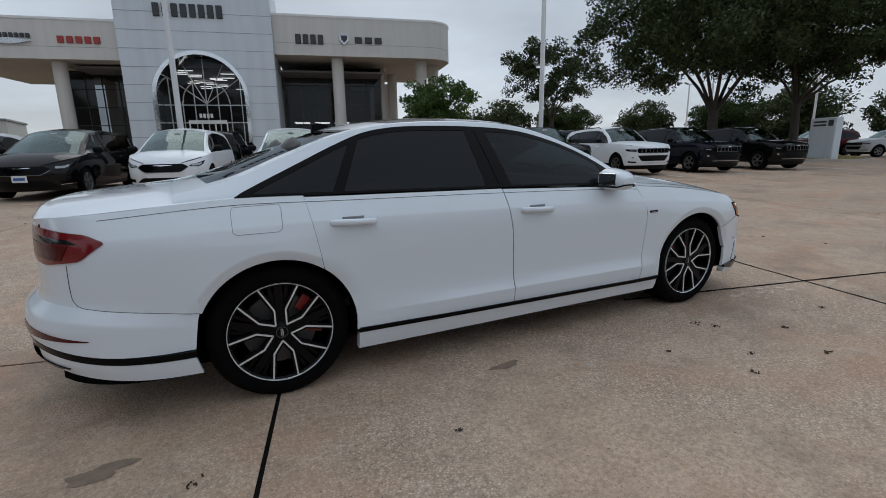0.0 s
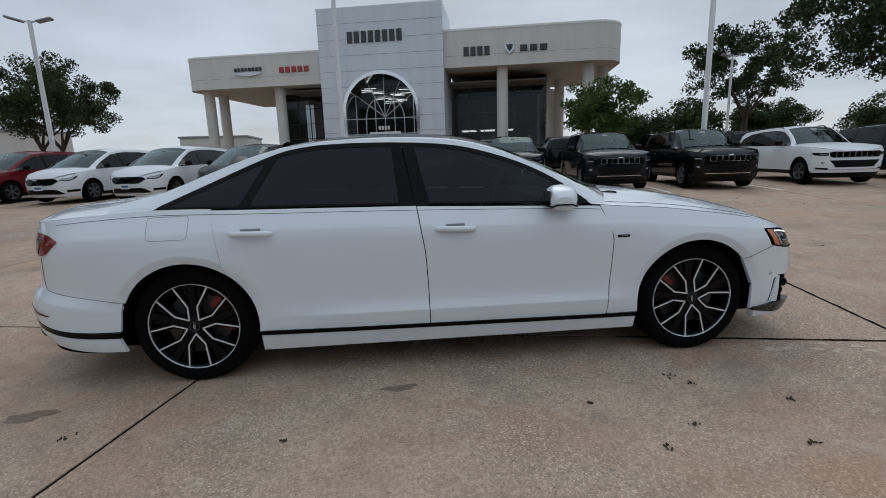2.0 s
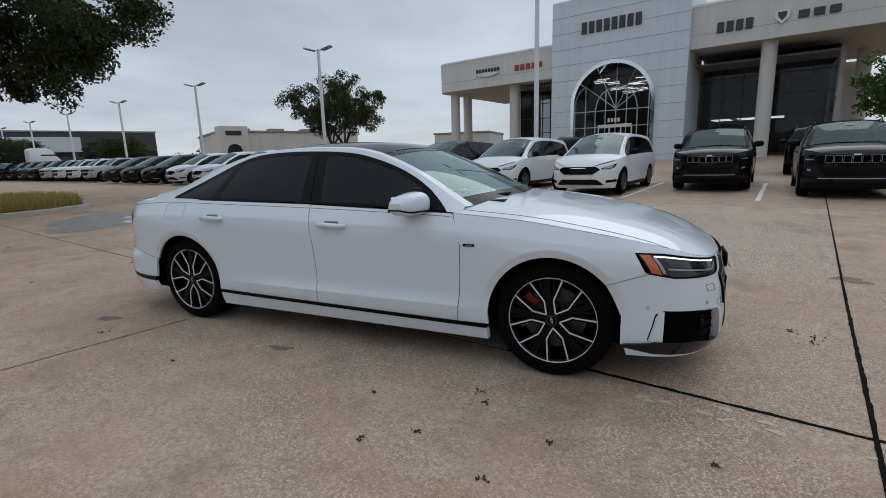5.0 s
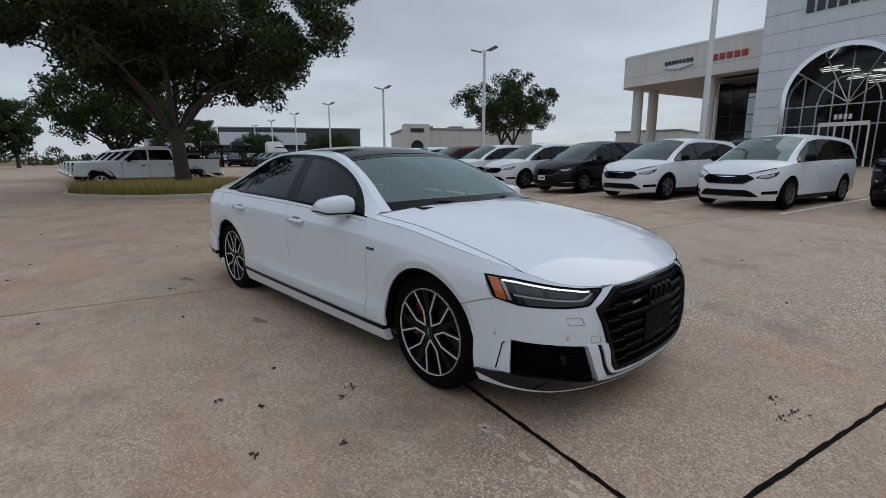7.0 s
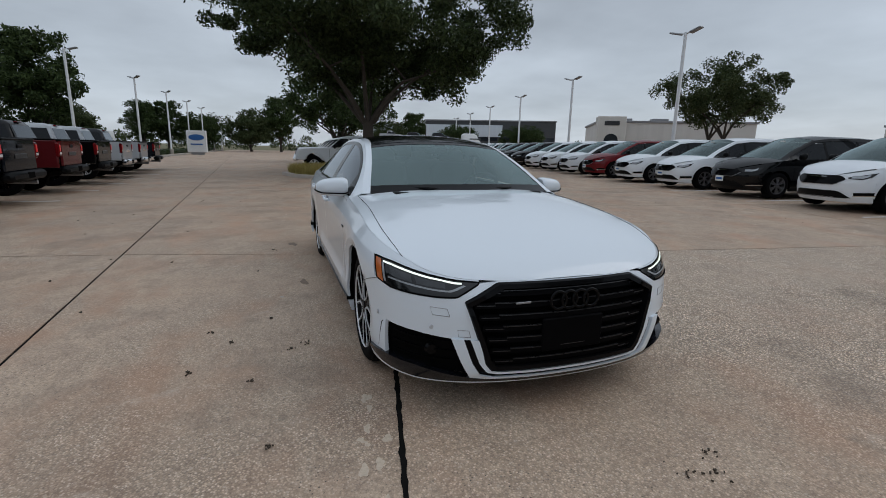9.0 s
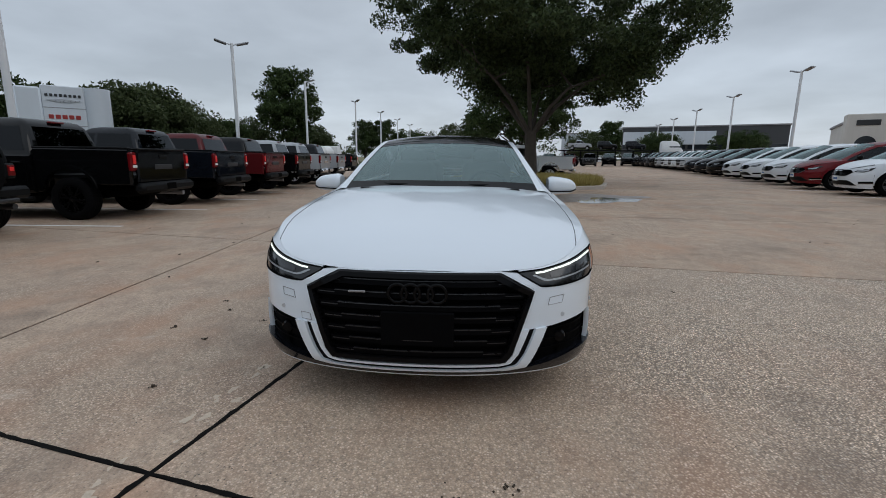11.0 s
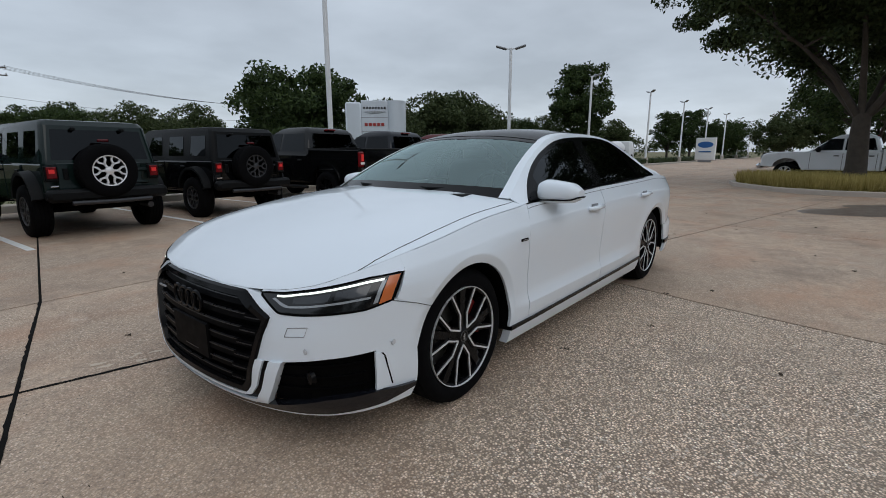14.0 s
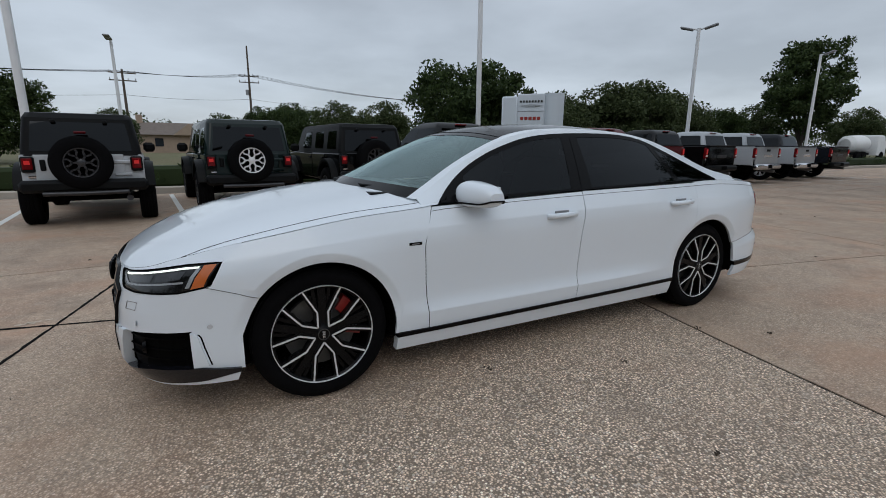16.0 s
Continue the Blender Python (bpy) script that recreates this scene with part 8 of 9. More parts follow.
def tree(name, label, x, y, z, height, spread, clear, trunk_r, mat, seed, clumps=170, per=130, leaf=0.13, stems=1, clump_r=0.85, flat=1.0, limbs=9, shift=(0, 0), rz=0.0, gaps=0.33, under=0.0, lift=(0, 0)):
    """A tree: tapered trunk, forking limbs, and a crown of leaf clumps hung about the limb ends."""
    q = random.Random(seed)
    root = thing(name, label, "tree", pose(x, y, z, 0, 0, rz))
    wood = M()
    mid = Vector((shift[0], shift[1], clear + (height - clear) * 0.35))
    fork = clear * 0.75
    ends = []
    for k in range(stems):
        a = 2 * math.pi * k / max(1, stems) + q.uniform(-0.4, 0.4)
        off = Vector((math.cos(a), math.sin(a), 0)) * (0.0 if stems == 1 else 0.25)
        top = Vector((off.x * 3 + q.uniform(-0.2, 0.2), off.y * 3 + q.uniform(-0.2, 0.2), fork))
        wood.tube([off * 0.8 + Vector((0, 0, -0.2)), off + Vector((q.uniform(-0.06, 0.06), q.uniform(-0.06, 0.06), fork * 0.3)), lerp(off, top, 0.7) + Vector((0, 0, fork * 0.35)) * 0, top],
                  [trunk_r * 1.35 / math.sqrt(stems), trunk_r / math.sqrt(stems), trunk_r * 0.9 / math.sqrt(stems), trunk_r * 0.8 / math.sqrt(stems)], 10)
        ends.append(top)
    tips = []
    for k in range(limbs):
        a = 2 * math.pi * (k + q.uniform(-0.3, 0.3)) / limbs
        st = ends[k % len(ends)]
        reach = spread * q.uniform(0.45, 0.85)
        zz = clear + (height - clear) * q.uniform(0.18, 0.75)
        end = Vector((shift[0] + math.cos(a) * reach, shift[1] + math.sin(a) * reach, zz))
        b = st.lerp(end, 0.45) + Vector((q.uniform(-0.3, 0.3), q.uniform(-0.3, 0.3), 0.12 * spread * q.uniform(0.2, 1)))
        wood.tube([st - Vector((0, 0, 0.25)), st.lerp(b, 0.5) + Vector((0, 0, 0.1)), b, end], [trunk_r * 0.40, trunk_r * 0.29, trunk_r * 0.19, trunk_r * 0.06], 7)
        for j in range(3):
            s0 = b.lerp(end, q.uniform(0, 0.7))
            t = s0 + Vector((q.uniform(-1, 1), q.uniform(-1, 1), q.uniform(-0.25, 0.8))) * spread * 0.26
            wood.tube([s0, s0.lerp(t, 0.5) + Vector((0, 0, 0.15)), t], [trunk_r * 0.18, trunk_r * 0.11, trunk_r * 0.03], 5)
            tips.append(t)
        tips.append(end)
    part("trunk", wood, MAT_BARK, root, "rough dark trunk and limbs", smooth=60)
    cs, rs = [], []
    ph = [q.uniform(0, 6.28) for _ in range(5)]
    while len(cs) < clumps:
        if len(cs) < len(tips):
            c = tips[len(cs)].copy()
        else:
            d = Vector((q.gauss(0, 1), q.gauss(0, 1), q.gauss(0, 1))).normalized()
            f = q.random() ** 0.33
            a = math.atan2(d.y, d.x)
            edge = 1 + 0.13 * math.sin(3 * a + ph[0]) + 0.10 * math.sin(5 * a + ph[1]) + 0.10 * math.sin(4 * d.z + ph[2])
            hz = (height - clear) / 2
            c = Vector((shift[0] + d.x * spread * f * edge, shift[1] + d.y * spread * f * edge, clear + hz + d.z * hz * f * flat))
            low = clear + under + max(0.0, lift[0] * c.x + lift[1] * c.y) + 0.55 * (height - clear) * 0.28 * math.sin(2.3 * a + ph[3])
            if c.z < low:
                c.z = low + q.random() * 0.6
            gap = math.sin(c.x * 1.1 + ph[3]) * math.sin(c.y * 1.05 + ph[4]) * math.sin(c.z * 1.3 + ph[1])
            if gap > gaps:
                continue
        if len(cs) < len(tips) and c.z < clear + under + 0.4:
            c.z = clear + under + 0.4 + q.random()
        cs.append(tuple(c))
        rs.append(clump_r * q.uniform(0.55, 1.25))
    crown = new("crown", leaf_mesh("crown", cs, rs, per, leaf, mat, seed))
    crown.parent = root
    return root


oak = tree("oak_tree", "spreading live oak with dark leaves on a planted island", -17.6, 2.85, 0.1, 11.2, 7.5, 3.2, 0.29, MAT_OAK, 3, clumps=480, per=270, leaf=0.092, limbs=8, clump_r=0.82, gaps=0.12, under=1.0, shift=(-1.6, 0.05), lift=(0.0, -0.5))
tree("oak_tree", "dark live oak standing farther back beside the pickups", -38, 4.4, 0.1, 8.6, 4.9, 2.3, 0.30, MAT_HEDGE, 9, clumps=190, per=150, leaf=0.12, limbs=9)
tree("oak_tree", "large live oak behind the row of sport utility vehicles", 27.5, 17.0, 0.3, 13.6, 8.6, 4.0, 0.33, MAT_OAK, 12, clumps=450, per=170, leaf=0.12, limbs=9, clump_r=0.98, gaps=0.3)
tree("oak_tree", "live oak with a leaning forked trunk by the stone sign", 31.5, 14.2, 0.25, 10.5, 6.4, 4.6, 0.25, MAT_OAK, 17, clumps=220, per=150, leaf=0.12, limbs=8, shift=(1.5, -1.5), gaps=0.2)
tree("oak_tree", "live oak with open crown near the showroom", 28.5, 34.5, 0.5, 11.0, 4.8, 4.4, 0.26, MAT_OAK, 23, clumps=110, per=170, leaf=0.12, limbs=7, gaps=0.05, clump_r=0.75, under=0.4)
tree("ornamental_tree", "small bright green multi-stemmed tree before the showroom", 15.5, 32.6, 0.5, 6.4, 3.1, 2.0, 0.16, MAT_FRESH, 31, clumps=120, per=110, leaf=0.13, stems=3, limbs=8, clump_r=0.7)
tree("elm_tree", "drooping many-limbed tree behind the minivans", -25.8, 33.8, 0.5, 8.7, 4.7, 3.2, 0.26, MAT_ELM, 37, clumps=170, per=210, leaf=0.10, stems=2, limbs=9, clump_r=0.75, gaps=0.1, under=0.5)
round_t = tree("round_tree", "dense round dark green tree beyond the hedge", -15.0, -25.0, 0.0, 6.7, 3.9, 0.8, 0.22, MAT_HEDGE, 41, clumps=200, per=130, leaf=0.14, limbs=8, clump_r=0.9)
tall_t = tree("tall_tree", "tall ragged tree beyond the street", -53.5, -22.5, 0.0, 12.3, 3.9, 2.2, 0.3, MAT_HEDGE, 47, clumps=180, per=110, leaf=0.18, limbs=9, clump_r=0.95)
wood_t = tree("wood_tree", "olive green tree in the belt of trees", -34, -27, 0.0, 6.6, 3.6, 1.2, 0.22, MAT_ELM, 53, clumps=140, per=100, leaf=0.17, limbs=8, clump_r=0.95)
rq = random.Random(21)


def again(src, x, y, sc, label):
    o = copy_thing(src, pose(x, y, 0, 0, 0, rq.uniform(0, 360)) @ Matrix.Diagonal((sc * rq.uniform(0.9, 1.15), sc * rq.uniform(0.9, 1.15), sc, 1)))
    return tagged(o, label=label)


for x, y, sc in ((-37.5, -29.5, 1.0), (-30.5, -27.5, 0.95), (-41, -27.5, 0.9), (-27, -30, 0.85), (-45.5, -33, 1.05), (-49, -29, 0.8), (-24, -26.5, 0.75), (-58, -30, 0.9)):
    again(rq.choice([wood_t, wood_t, round_t]), x, y, sc, "olive green tree in the belt of trees beyond the street")
for x, y, sc in ((-11.5, -43, 1.0), (-6, -47, 0.95), (-17, -46, 1.1), (-24, -45, 0.95), (-1.5, -50, 0.8), (-30, -44, 1.0), (-9, -52, 1.1), (13, -38, 1.15), (18, -44, 1.2), (8, -52, 0.85), (23, -36, 1.1), (-36, -42, 1.1)):
    again(rq.choice([wood_t, round_t]), x, y, sc * 0.76, "tree standing among the houses beyond the lot")
for i in range(13):
    x, y = -92 - 4 * rq.random() - 2.2 * i, -32 + 6.5 * i + rq.uniform(-2, 2)
    if 6 < y < 26:
        continue
    again(rq.choice([wood_t, round_t, tall_t]), x, y, rq.uniform(0.75, 1.25), "distant tree at the end of the lot")
for x, y, sc in ((-74, 30, 0.8), (-66, 38, 0.8), (-86, 33, 0.9), (-77, 45, 0.75), (62, 30, 1.2), (70, 22, 1.2), (64, 40, 1.1), (52, 44, 1.0), (75, 12, 1.2), (58, 16, 0.8), (43, 50, 1.0), (36, 55, 1.1), (30, 58, 0.9), (80, 2, 1.2), (70, -8, 1.2)):
    again(rq.choice([wood_t, round_t]), x, y, sc, "distant tree beyond the lot")


woods = []
for k in range(210):
    y = -140 + 1.5 * k + rq.uniform(-1, 1)
    woods.append((-138 + rq.uniform(-5, 5), y, rq.uniform(0.5, 2.6 + 2.2 * math.sin(y * 0.11) ** 2 + 1.5 * math.sin(y * 0.37) ** 2)))
for k in range(120):
    x = 140 - 1.6 * k + rq.uniform(-1, 1)
    woods.append((x, -92 + rq.uniform(-5, 5), rq.uniform(0.5, 3.4 + 2.4 * math.sin(x * 0.13) ** 2)))
tagged(new("far_woods", leaf_mesh("far_woods", woods, [rq.uniform(1.4, 2.6) for _ in woods], 120, 0.34, MAT_ELM, 77)), "low belt of distant trees along the horizon", "woods", kind="stuff")


def blades(name, label, outline, n, h, mat, seed):
    """Grass blades inside a convex outline."""
    g = random.Random(seed)
    xs, ys = [p[0] for p in outline], [p[1] for p in outline]
    v, f = [], []
    def inside(x, y):
        s = 0
        for i in range(len(outline)):
            a, b = outline[i], outline[(i + 1) % len(outline)]
            s0 = (b[0] - a[0]) * (y - a[1]) - (b[1] - a[1]) * (x - a[0])
            if s0 * s < 0:
                return False
            s = s0 if s == 0 else s
        return True
    while len(f) < n:
        x, y = g.uniform(min(xs), max(xs)), g.uniform(min(ys), max(ys))
        if not inside(x, y):
            continue
        a, l, hh = g.uniform(0, 6.28), g.uniform(0.05, 0.28), h * g.uniform(0.5, 1.2)
        dx, dy = math.cos(a), math.sin(a)
        k = len(v)
        z = 0.12
        v += [(x - dy * 0.012, y + dx * 0.012, z), (x + dy * 0.012, y - dx * 0.012, z), (x + dx * l, y + dy * l, z + hh)]
        f.append((k, k + 1, k + 2))
    me = bpy.data.meshes.new(name)
    me.from_pydata(v, [], f)
    me.materials.append(mat)
    return tagged(new(name, me), label, "grass", kind="stuff")


def island(outline, label):
    m = M()
    out = shrink(outline, -0.001)
    rows = [[(x, y, ground_z(y) - 0.03) for x, y in out], [(x, y, ground_z(y) + 0.13) for x, y in out], [(x, y, ground_z(y) + 0.15) for x, y in shrink(out, 0.03)], [(x, y, ground_z(y) + 0.15) for x, y in shrink(out, 0.17)], [(x, y, ground_z(y) + 0.05) for x, y in shrink(out, 0.18)]]
    m.grid(rows, close=True)
    k = solid("kerb", m, MAT_KERB, label, "kerb", kind="structure", smooth=40)
    solid("planting_bed", M().poly([(x, y, ground_z(y) + 0.11) for x, y in shrink(out, 0.16)]), MAT_LAWN, "soil bed inside a concrete kerb", "bed", kind="structure", smooth=0)
    return shrink(out, 0.22)


isl = [(-19.3, -1.0), (-17.5, -0.6), (-15.4, 0.9), (-14.5, 2.3), (-14.2, 4.2), (-14.7, 5.5), (-16.8, 6.2), (-19.2, 5.9), (-20.2, 4.0), (-20.2, 0.6)]
inn = island(isl, "rounded concrete kerb of the planted island")
blades("sedge_grass", "dry yellow-green sedge covering the planted island", inn, 36000, 0.46, MAT_SEDGE, 5)
isl2 = [(27.0, 12.6), (28.2, 10.0), (30.5, 9.6), (33.5, 11.5), (34.5, 15.0), (31.0, 17.5), (28.0, 16.0)]
inn = island(isl2, "concrete kerb round the planted end of the row")
blades("sedge_grass", "dry sedge round the stone sign", inn, 7000, 0.3, MAT_SEDGE, 6)


def hedge(x0, x1, y, h, d, seed):
    q = random.Random(seed)
    cs, rs = [], []
    n = int((x1 - x0) * 5)
    for i in range(n):
        cs.append((q.uniform(x0, x1), y + q.uniform(-d / 2, d / 2), q.uniform(0.15, h - 0.15)))
        rs.append(q.uniform(0.2, 0.32))
    o = new("hedge", leaf_mesh("hedge", cs, rs, 45, 0.05, MAT_HEDGE, seed))
    core = part("hedge_core", M().box(((x0 + x1) / 2, y, h * 0.42), (x1 - x0, d * 0.7, h * 0.75), 0.1), MAT_OAK, o, smooth=0)
    return tagged(o, "clipped dark green hedge along the edge of the lot", "hedge", "hedges")


hedge(-3.5, 1.2, -13.4, 0.85, 0.8, 1)
hedge(1.4, 9.0, -13.3, 0.85, 0.8, 2)
for k in range(8):
    hedge(-14.0 - 13.0 * k - 12.0, -14.0 - 13.0 * k, -13.7, 0.75, 0.8, 10 + k)
solid("kerb", M().box((-50, -11.9, 0.05), (130, 0.18, 0.22), 0.03), MAT_KERB, "long concrete kerb along the edge of the lot", "kerb", kind="structure")
solid("road", M().box((-40, -20.5, -0.05), (240, 8.0, 0.06)), simple("asphalt", (0.055, 0.055, 0.056), 0.85, vary=0.25, scale=1.5, bump=0.3), "grey street beyond the hedge", "road", kind="structure", smooth=0)


# ---------------------------------------------------------------- poles, wires, signs
def lamp_post(x, y, h, heads=2, rz=0.0, base=True, z=None, label="tall white parking-lot lamp post with flat heads"):
    z0 = ground_z(y) if z is None else z
    root = thing("lamp_post", label, "lamp post", pose(x, y, z0, 0, 0, rz), "lot lamp posts")
    if base:
        part("base", M().lathe([(0.0, 0.0), (0.27, 0.0), (0.27, 0.62), (0.24, 0.66), (0.0, 0.66)], "z", n=20), MAT_KERB, root, "round concrete base")
    part("pole", M().lathe([(0.10, 0.0), (0.095, h * 0.5), (0.08, h), (0.0, h)], "z", n=16), MAT_POLE, root)
    for k in range(heads):
        sg = 1 if k == 0 else -1
        hd = part("lamp_head", M().box((sg * 0.55, 0, h + 0.03), (0.62, 0.34, 0.09), 0.03, Euler((0, radians(-16 * sg), 0)).to_matrix().to_4x4()), MAT_GREY_METAL, root, "flat grey lamp head")
        part("arm", M().tube([(0, 0, h - 0.08), (sg * 0.3, 0, h + 0.0)], 0.04, 6), MAT_POLE, root)
    return root


lamp_post(-2.65, 16.29, 10.0)
lamp_post(10.9, 13.2, 10.0)
lamp_post(-15.65, 18.9, 7.2, 2, 10)
lamp_post(-8.06, -12.7, 9.0, z=0)
lamp_post(5.6, -12.8, 9.0, z=0)
lamp_post(-21.2, -12.9, 7.15, 2, 120, z=0)
lamp_post(-38.1, -15.0, 7.8, 1, 90, z=0)
for k in range(6):
    lamp_post(-50.5 - 13.2 * k, -13.6 + 0.3 * k, 7.5, 2, 40, z=0)
for k in range(6):
    lamp_post(-29.2 - 13.6 * k, 21.6 + 2.8 * k, 6.75, 2, 10)
lamp_post(5.3, -32.2, 7.3, 1, 80, z=0, label="slim white street lamp beyond the hedge")
for x, y in ((24.5, 31), (40, 26), (45, 20), (50, 36)):
    lamp_post(x, y, 7.5, 2, 0)


def utility_pole(x, y, h, rz, drop=3.9):
    root = thing("utility_pole", "weathered wooden utility pole with crossarms and insulators", "pole", pose(x, y, 0, 0, 0, rz))
    part("pole", M().lathe([(0.17, -0.2), (0.14, h * 0.6), (0.10, h), (0.0, h)], "z", n=10), MAT_WOOD, root)
    for z in (h - drop, h - drop - 0.8):
        part("crossarm", M().box((0, 0, z), (2.6, 0.1, 0.12), 0.02), MAT_WOOD, root)
        for k in (-1.2, -0.5, 0.5, 1.2):
            part("insulator", M().lathe([(0.0, 0.0), (0.06, 0.02), (0.04, 0.12), (0.06, 0.16), (0.0, 0.24)], "z", c=(k, 0, z + 0.06), n=8), MAT_GREY_METAL, root)
    part("transformer", M().lathe([(0.0, 0.0), (0.2, 0.02), (0.2, 0.7), (0.0, 0.78)], "z", c=(0.34, 0, h - 6.4), n=12), MAT_GREY_METAL, root)
    return root


utility_pole(-6.65, -69.0, 14.3, -5)
utility_pole(7.3, -61.5, 9.3, 4, 0.4)
utility_pole(-52, -75.0, 13.5, -5)


def wire(a, b, sag):
    pts = [Vector(a).lerp(Vector(b), i / 14) - Vector((0, 0, sag * 4 * (i / 14) * (1 - i / 14))) for i in range(15)]
    solid("power_line", M().tube(pts, 0.016, 4, cap=False), MAT_FRAME, "thin dark overhead power line", "wire", group="power lines", smooth=60)


for k in (-1.2, -0.4, 0.5, 1.2):
    wire((-6.65 + k, -69, 10.6), (7.3 + k, -61.5, 9.1), 0.4)
    wire((-6.65 + k, -69, 10.6), (-52 + k, -75, 9.8), 1.4)
    wire((7.3 + k, -61.5, 9.1), (52 + k, -62, 10.5), 1.2)
wire((-6.65, -69, 7.4), (7.3, -61.5, 6.6), 0.3)
wire((-6.65, -69, 7.4), (-52, -75, 7.0), 0.9)
wire((7.3, -61.5, 6.6), (52, -62, 7.0), 0.9)

# brand pylon: white box with a recessed face and blank bars
py = thing("pylon_sign", "white metal pylon sign with blank lettering bars", "sign", pose(-12.9, -15.5, 0, 0, 0, 134))
part("pylon_side", M().box((-1.0, 0, 1.85), (0.75, 0.9, 3.6), 0.06), MAT_PANEL, py, smooth=40)
part("pylon_face", M().box((0.02, 0, 1.9), (1.30, 0.7, 3.7), 0.03), MAT_PANEL, py)
part("pylon_side", M().lathe([(0.0, 0.0), (0.48, 0.0), (0.48, 3.75), (0.0, 3.75)], "z", c=(1.05, 0, 0), n=24), MAT_PANEL, py, smooth=40)
for sg in (-1, 1):
    for k in range(8):
        part("letter_bar", M().box((-0.47 + 0.14 * k, sg * 0.36, 3.40), (0.09, 0.03, 0.10), 0.01), MAT_SIGN_DARK, py, smooth=0)
    part("wing_badge", M().prism([(-0.5, 3.22), (0.0, 3.28), (0.55, 3.23), (0.2, 3.15), (-0.15, 3.15)], sg * 0.35, sg * 0.38), MAT_SIGN_SILVER, py)
    for k in range(5):
        part("letter_bar", M().box((-0.40 + 0.20 * k, sg * 0.36, 2.62), (0.15, 0.03, 0.15), 0.01), MAT_SIGN_RED, py, smooth=0)
    for z in (2.95, 2.3, 1.6):
        part("face_joint", M().box((0.02, sg * 0.352, z), (1.28, 0.012, 0.025), 0), MAT_GREY_METAL, py, smooth=0)

sg2 = thing("entry_sign", "white dealer sign with a blue oval band", "sign", pose(-63.5, -10.3, 0, 0, 0, 75))
part("sign_panel", M().box((0, 0, 1.65), (2.4, 0.3, 2.7), 0.04), MAT_PLATE, sg2)
part("sign_post", M().box((0, 0, 0.2), (1.6, 0.2, 0.4), 0.02), MAT_GREY_METAL, sg2)
for s_ in (-1, 1):
    part("oval_band", M().prism([(0.95 * math.cos(a), 2.15 + 0.38 * math.sin(a)) for a in [2 * math.pi * i / 24 for i in range(24)]], s_ * 0.15, s_ * 0.17), MAT_BLUE, sg2, "blue oval")
    part("letter_bar", M().box((0, s_ * 0.175, 1.3), (1.5, 0.03, 0.16), 0.01), MAT_BLUE, sg2)

st = thing("direction_sign", "pale grey slab sign with an arrow square and blank bars", "sign", pose(29.1, 11.4, ground_z(11.4) + 0.1, 0, 0, 62))
part("slab", M().box((0, 0, 1.1), (1.9, 0.4, 2.3), 0.04), MAT_PANEL, st)
for s_ in (-1, 1):
    part("arrow_square", M().box((-0.6 * s_, s_ * 0.205, 1.95), (0.36, 0.02, 0.32), 0.01), MAT_SIGN_DARK, st)
    for k in range(2):
        part("letter_bar", M().box((0.2 * s_, s_ * 0.205, 2.03 - 0.18 * k), (0.95, 0.02, 0.10), 0.01), MAT_SIGN_DARK, st)

# ---------------------------------------------------------------- far buildings
def block(name, label, x, y, rz, w, d, h, mat, rows=()):
    b = thing(name, label, "building", pose(x, y, ground_z(min(y, 60)) - 0.2, 0, 0, rz))
    part("wall", M().box((w / 2, d / 2, h / 2), (w, d, h), 0.05), mat, b, smooth=0)
    part("parapet", M().box((w / 2, d / 2, h + 0.1), (w + 0.3, d + 0.3, 0.25), 0.03), MAT_GREY_METAL, b, smooth=0)
    for z0, z1, n, m in rows:
        for k in range(n):
            ww = w / n
            part("window", M().box((ww * (k + 0.5), -0.02, (z0 + z1) / 2), (ww * 0.9, 0.12, z1 - z0), 0.02), m, b, smooth=0)
    return b


MAT_FAR_GLASS = simple("far_window", (0.02, 0.024, 0.03), 0.1)
cream = block("dealership", "long low cream dealership with a portal and dark strip windows", -44.4, 36.2, 60, 17.5, 14, 4.6, MAT_STUCCO, [(0.7, 1.9, 8, MAT_FAR_GLASS)])
part("portal", M().box((1.2, -0.9, 2.6), (3.2, 2.0, 5.2), 0.06), MAT_COLUMN, cream, "stone entrance portal")
pts = [(0.4, 0.0), (0.4, 2.4)] + [(1.2 - 0.8 * math.cos(math.pi * i / 10), 2.4 + 0.8 * math.sin(math.pi * i / 10)) for i in range(11)] + [(2.0, 2.4), (2.0, 0.0)]
part("portal_opening", M().prism(pts, -1.93, -1.0), MAT_FAR_GLASS, cream)
part("letter_bar", M().box((1.2, -1.93, 4.4), (1.7, 0.06, 0.5), 0.02), MAT_SIGN_DARK, cream)
for k in range(3):
    part("roof_unit", M().box((4 + 4.5 * k, 7, 5.1), (2.0, 1.6, 0.8), 0.04), MAT_GREY_METAL, cream, "grey rooftop air unit")
dark = block("showroom_far", "two-storey dark glass and white panel building far off", -93, 29.5, 62, 27, 16, 7.0, MAT_DARKWALL, [(3.0, 3.8, 7, MAT_FAR_GLASS)])
part("white_band", M().box((8.2, -0.15, 5.0), (16, 0.2, 2.4), 0.03), MAT_PANEL, dark, "white upper band")
part("white_band", M().box((8.2, -0.15, 1.3), (16, 0.2, 1.2), 0.03), MAT_PANEL, dark)
block("white_block", "plain white building far off", -118, 22, 70, 9, 10, 7.2, MAT_PANEL)
block("warehouse", "low pale building beyond the lot", -31, 66, 5, 9, 10, 4.2, MAT_STUCCO)


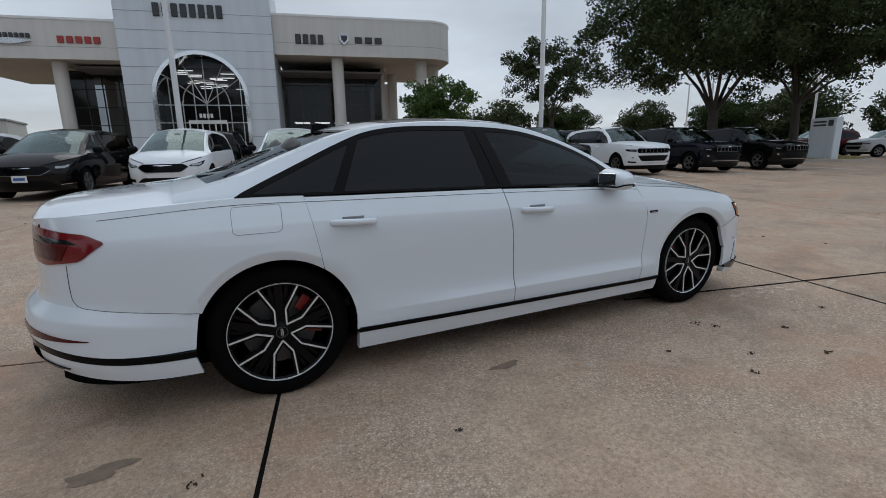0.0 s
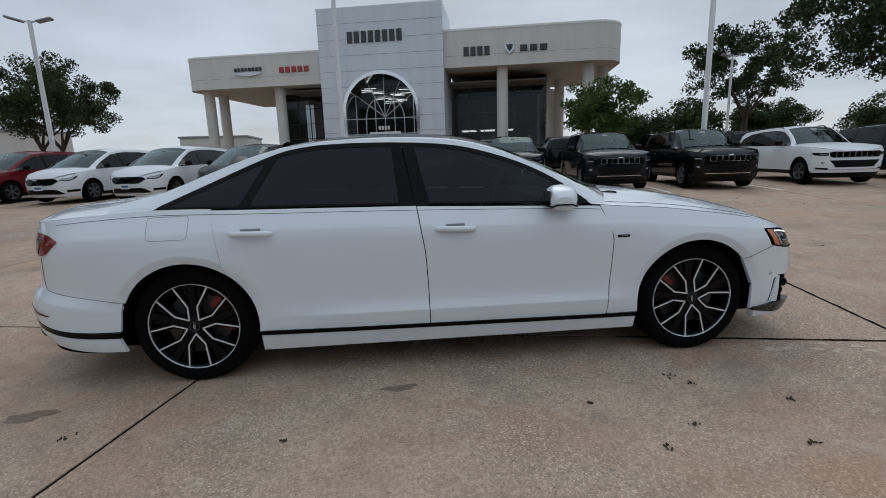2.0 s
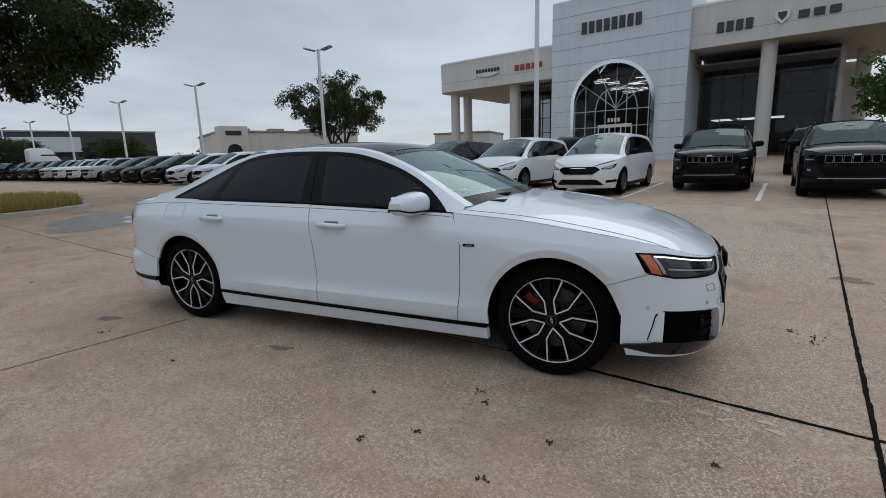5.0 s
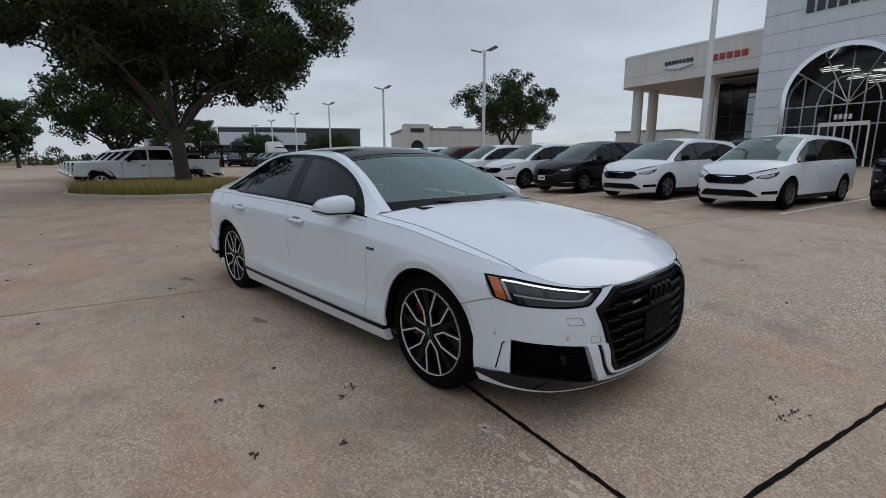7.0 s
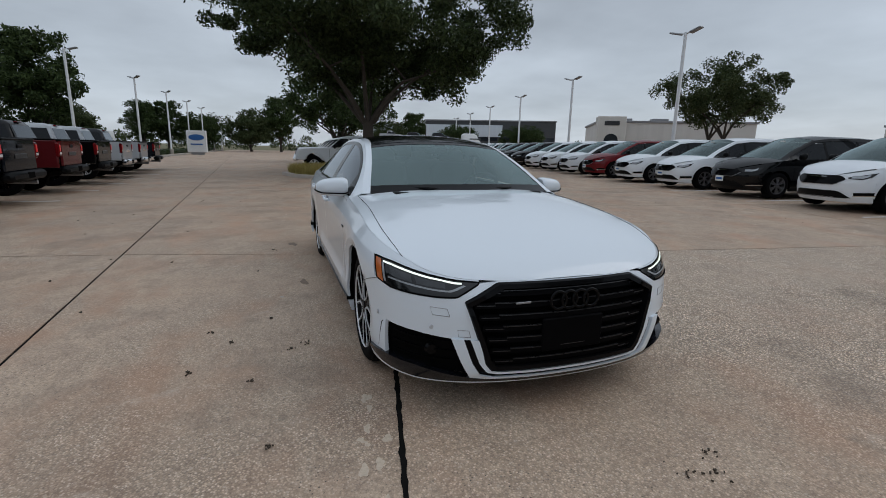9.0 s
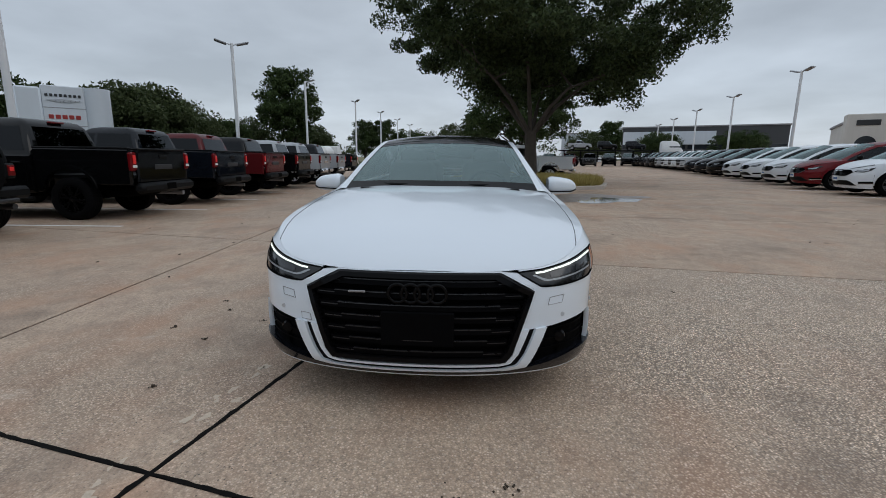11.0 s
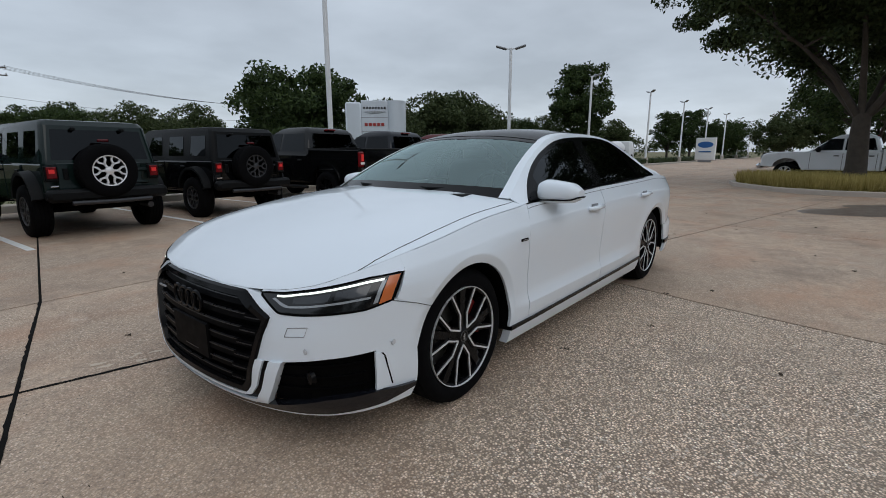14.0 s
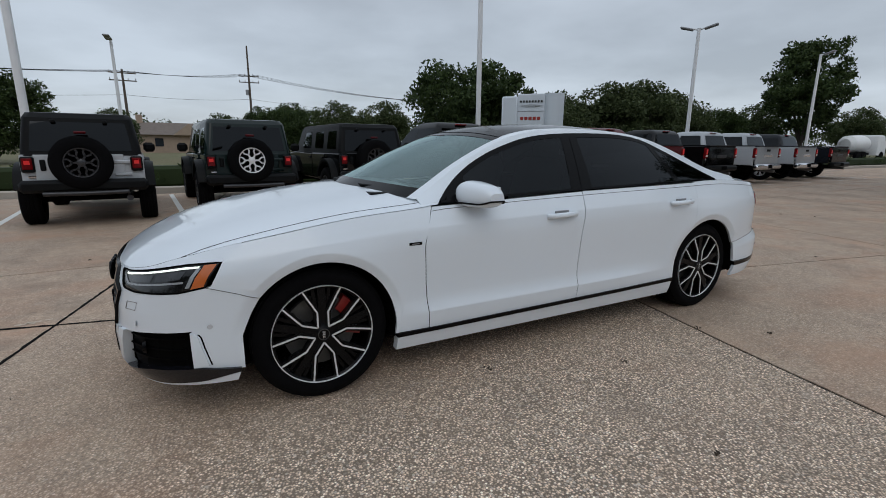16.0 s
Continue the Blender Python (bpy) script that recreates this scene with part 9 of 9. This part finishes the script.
def house(x, y, rz, w, label):
    h = thing("house", label, "house", pose(x, y, 0, 0, 0, rz))
    part("wall", M().box((0, 0, 1.3), (w, 8, 2.8), 0.03), MAT_BRICK, h, smooth=0)
    part("roof", M().prism([(-4.7, 2.6), (4.7, 2.6), (0, 4.5)], -w / 2 - 0.5, w / 2 + 0.5, "x"), MAT_ROOF_SHINGLE, h, "brown shingle roof", smooth=0)
    part("gable", M().prism([(-w * 0.12 - 2.2, 2.55), (-w * 0.12 + 2.2, 2.55), (-w * 0.12, 4.3)], 3.9, 4.8, "y"), MAT_BRICK, h, smooth=0)
    part("chimney", M().box((w * 0.3, 0, 4.6), (0.9, 0.8, 2.0), 0.03), MAT_BRICK, h, smooth=0)
    part("fence", M().box((-w / 2 - 4, 4.2, 0.9), (8, 0.08, 1.8), 0.01), MAT_WOOD, h, "brown board fence", smooth=0)
    for k in (-0.3, 0.15, 0.38):
        part("window", M().box((w * k, 4.02, 1.5), (1.1, 0.06, 1.2), 0.02), MAT_FAR_GLASS, h, smooth=0)


house(3.2, -84, 3, 15, "tan brick house with a brown shingle roof and chimney")
house(-26, -88, -2, 14, "tan brick house half hidden by trees")
house(-62, -42, 20, 14, "low brick house beyond the street")
solid("brick_wall", M().box((-33, -34, 0.9), (34, 0.25, 1.8), 0.02), MAT_BRICK, "long low brick boundary wall beyond the street", "wall", kind="structure", smooth=0)

# white tank truck on the street
tk = thing("tank_truck", "white truck with a rounded tank on the street", "truck", pose(-60.5, -20.5, 0, 0, 0, 180))
part("cab", levels_box([(0.6, 2.2, 4.3, 1.1), (1.7, 2.2, 4.25, 1.1), (2.6, 2.3, 3.9, 1.0), (2.7, 2.5, 3.7, 0.9)], 0.12), MAT_PLATE, tk, smooth=35)
part("cab_window", M().box((4.05, 0, 2.1), (0.35, 1.9, 0.6), 0.06), MAT_FAR_GLASS, tk)
part("tank", M().lathe([(0.0, -2.5), (0.5, -2.45), (0.85, -2.0), (0.95, 0.5), (0.75, 1.5), (0.45, 1.85), (0.0, 1.9)], "x", c=(0, 0, 1.75), n=20), MAT_PLATE, tk, "rounded white tank")
part("chassis", M().box((0.5, 0, 0.75), (6.8, 0.9, 0.25), 0.03), MAT_BLACK, tk)
for wx in (-1.9, -0.7, 3.3):
    for s_ in (-1, 1):
        part("wheel", M().lathe([(0.0, 0.0), (0.26, 0.0), (0.5, 0.02), (0.5, 0.3), (0.0, 0.3)], "y", c=(wx, s_ * 1.0 - 0.15, 0.5), n=16), MAT_RUBBER, tk)

# car carrier at the far end of the lot
cc = thing("car_carrier", "long car-carrier trailer with a white tractor far off", "truck", pose(-64.3, 12.5, ground_z(18), 0, 0, 75))
for z in (0.9, 2.1):
    part("deck", M().box((6.0, 0, z), (12.5, 2.3, 0.14), 0.02), MAT_BLACK, cc)
for k in range(6):
    for s_ in (-1, 1):
        part("deck_post", M().box((0.4 + 2.3 * k, s_ * 1.1, 1.4), (0.12, 0.12, 1.6), 0.01), MAT_BLACK, cc)
for k in (2.0, 3.2, 10.0):
    for s_ in (-1, 1):
        part("trailer_wheel", M().lathe([(0.0, 0.0), (0.28, 0.0), (0.48, 0.02), (0.48, 0.26), (0.0, 0.26)], "y", c=(k, s_ * 1.0 - 0.13, 0.46), n=16), MAT_RUBBER, cc)
part("tractor_cab", M().add(levels_box([(0.5, 12.9, 15.8, 1.15), (1.9, 12.9, 15.7, 1.15), (3.2, 12.9, 14.9, 1.05), (3.4, 13.1, 14.5, 0.95)], 0.12), Matrix.Identity(4)), MAT_PLATE, cc, "white tractor cab", smooth=35)
part("cab_window", M().box((14.6, 0, 2.4), (1.5, 2.2, 0.7), 0.05), MAT_FAR_GLASS, cc)
for src, k, c in ((truck_b, 2.6, C_SILVER), (sport, 6.2, C_BLACK), (sport, 9.8, C_CHAR)):
    bx = Vector(cc.matrix_basis @ Vector((k, 0, 2.17)))
    o = copy_thing(src, Matrix.Translation(bx) @ Matrix.Rotation(radians(75), 4, "Z") @ Matrix.Diagonal((0.55, 0.85, 0.7, 1)))
    recolor(tagged(o, label=LAB[c] + " vehicle riding on the upper deck of the carrier", group="carried vehicles"), c)

# two unidentified turquoise shapes between parked vehicles; their can and stand forms are made up
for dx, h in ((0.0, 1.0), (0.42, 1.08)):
    b = thing("jerry_can", "unidentified turquoise shape on a dark stand between parked vehicles", "container", pose(3.0 + dx, 21.0 - 0.2 * dx, ground_z(21.0), 0, 0, -10), "turquoise containers")
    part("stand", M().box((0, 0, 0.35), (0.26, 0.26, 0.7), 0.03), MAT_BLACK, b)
    part("can", M().box((0, 0, 0.7 + 0.24), (0.30, 0.2, 0.48), 0.05), MAT_TURQUOISE, b, "turquoise upper block", smooth=40)
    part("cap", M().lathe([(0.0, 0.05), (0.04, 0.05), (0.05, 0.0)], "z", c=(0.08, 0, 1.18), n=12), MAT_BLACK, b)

# the patterns themselves are not part of the place
for src in (van, sport, off_a, off_b, truck, truck_b, *PATTERNS.values()):
    for o in (*src.children_recursive, src):
        bpy.data.objects.remove(o)
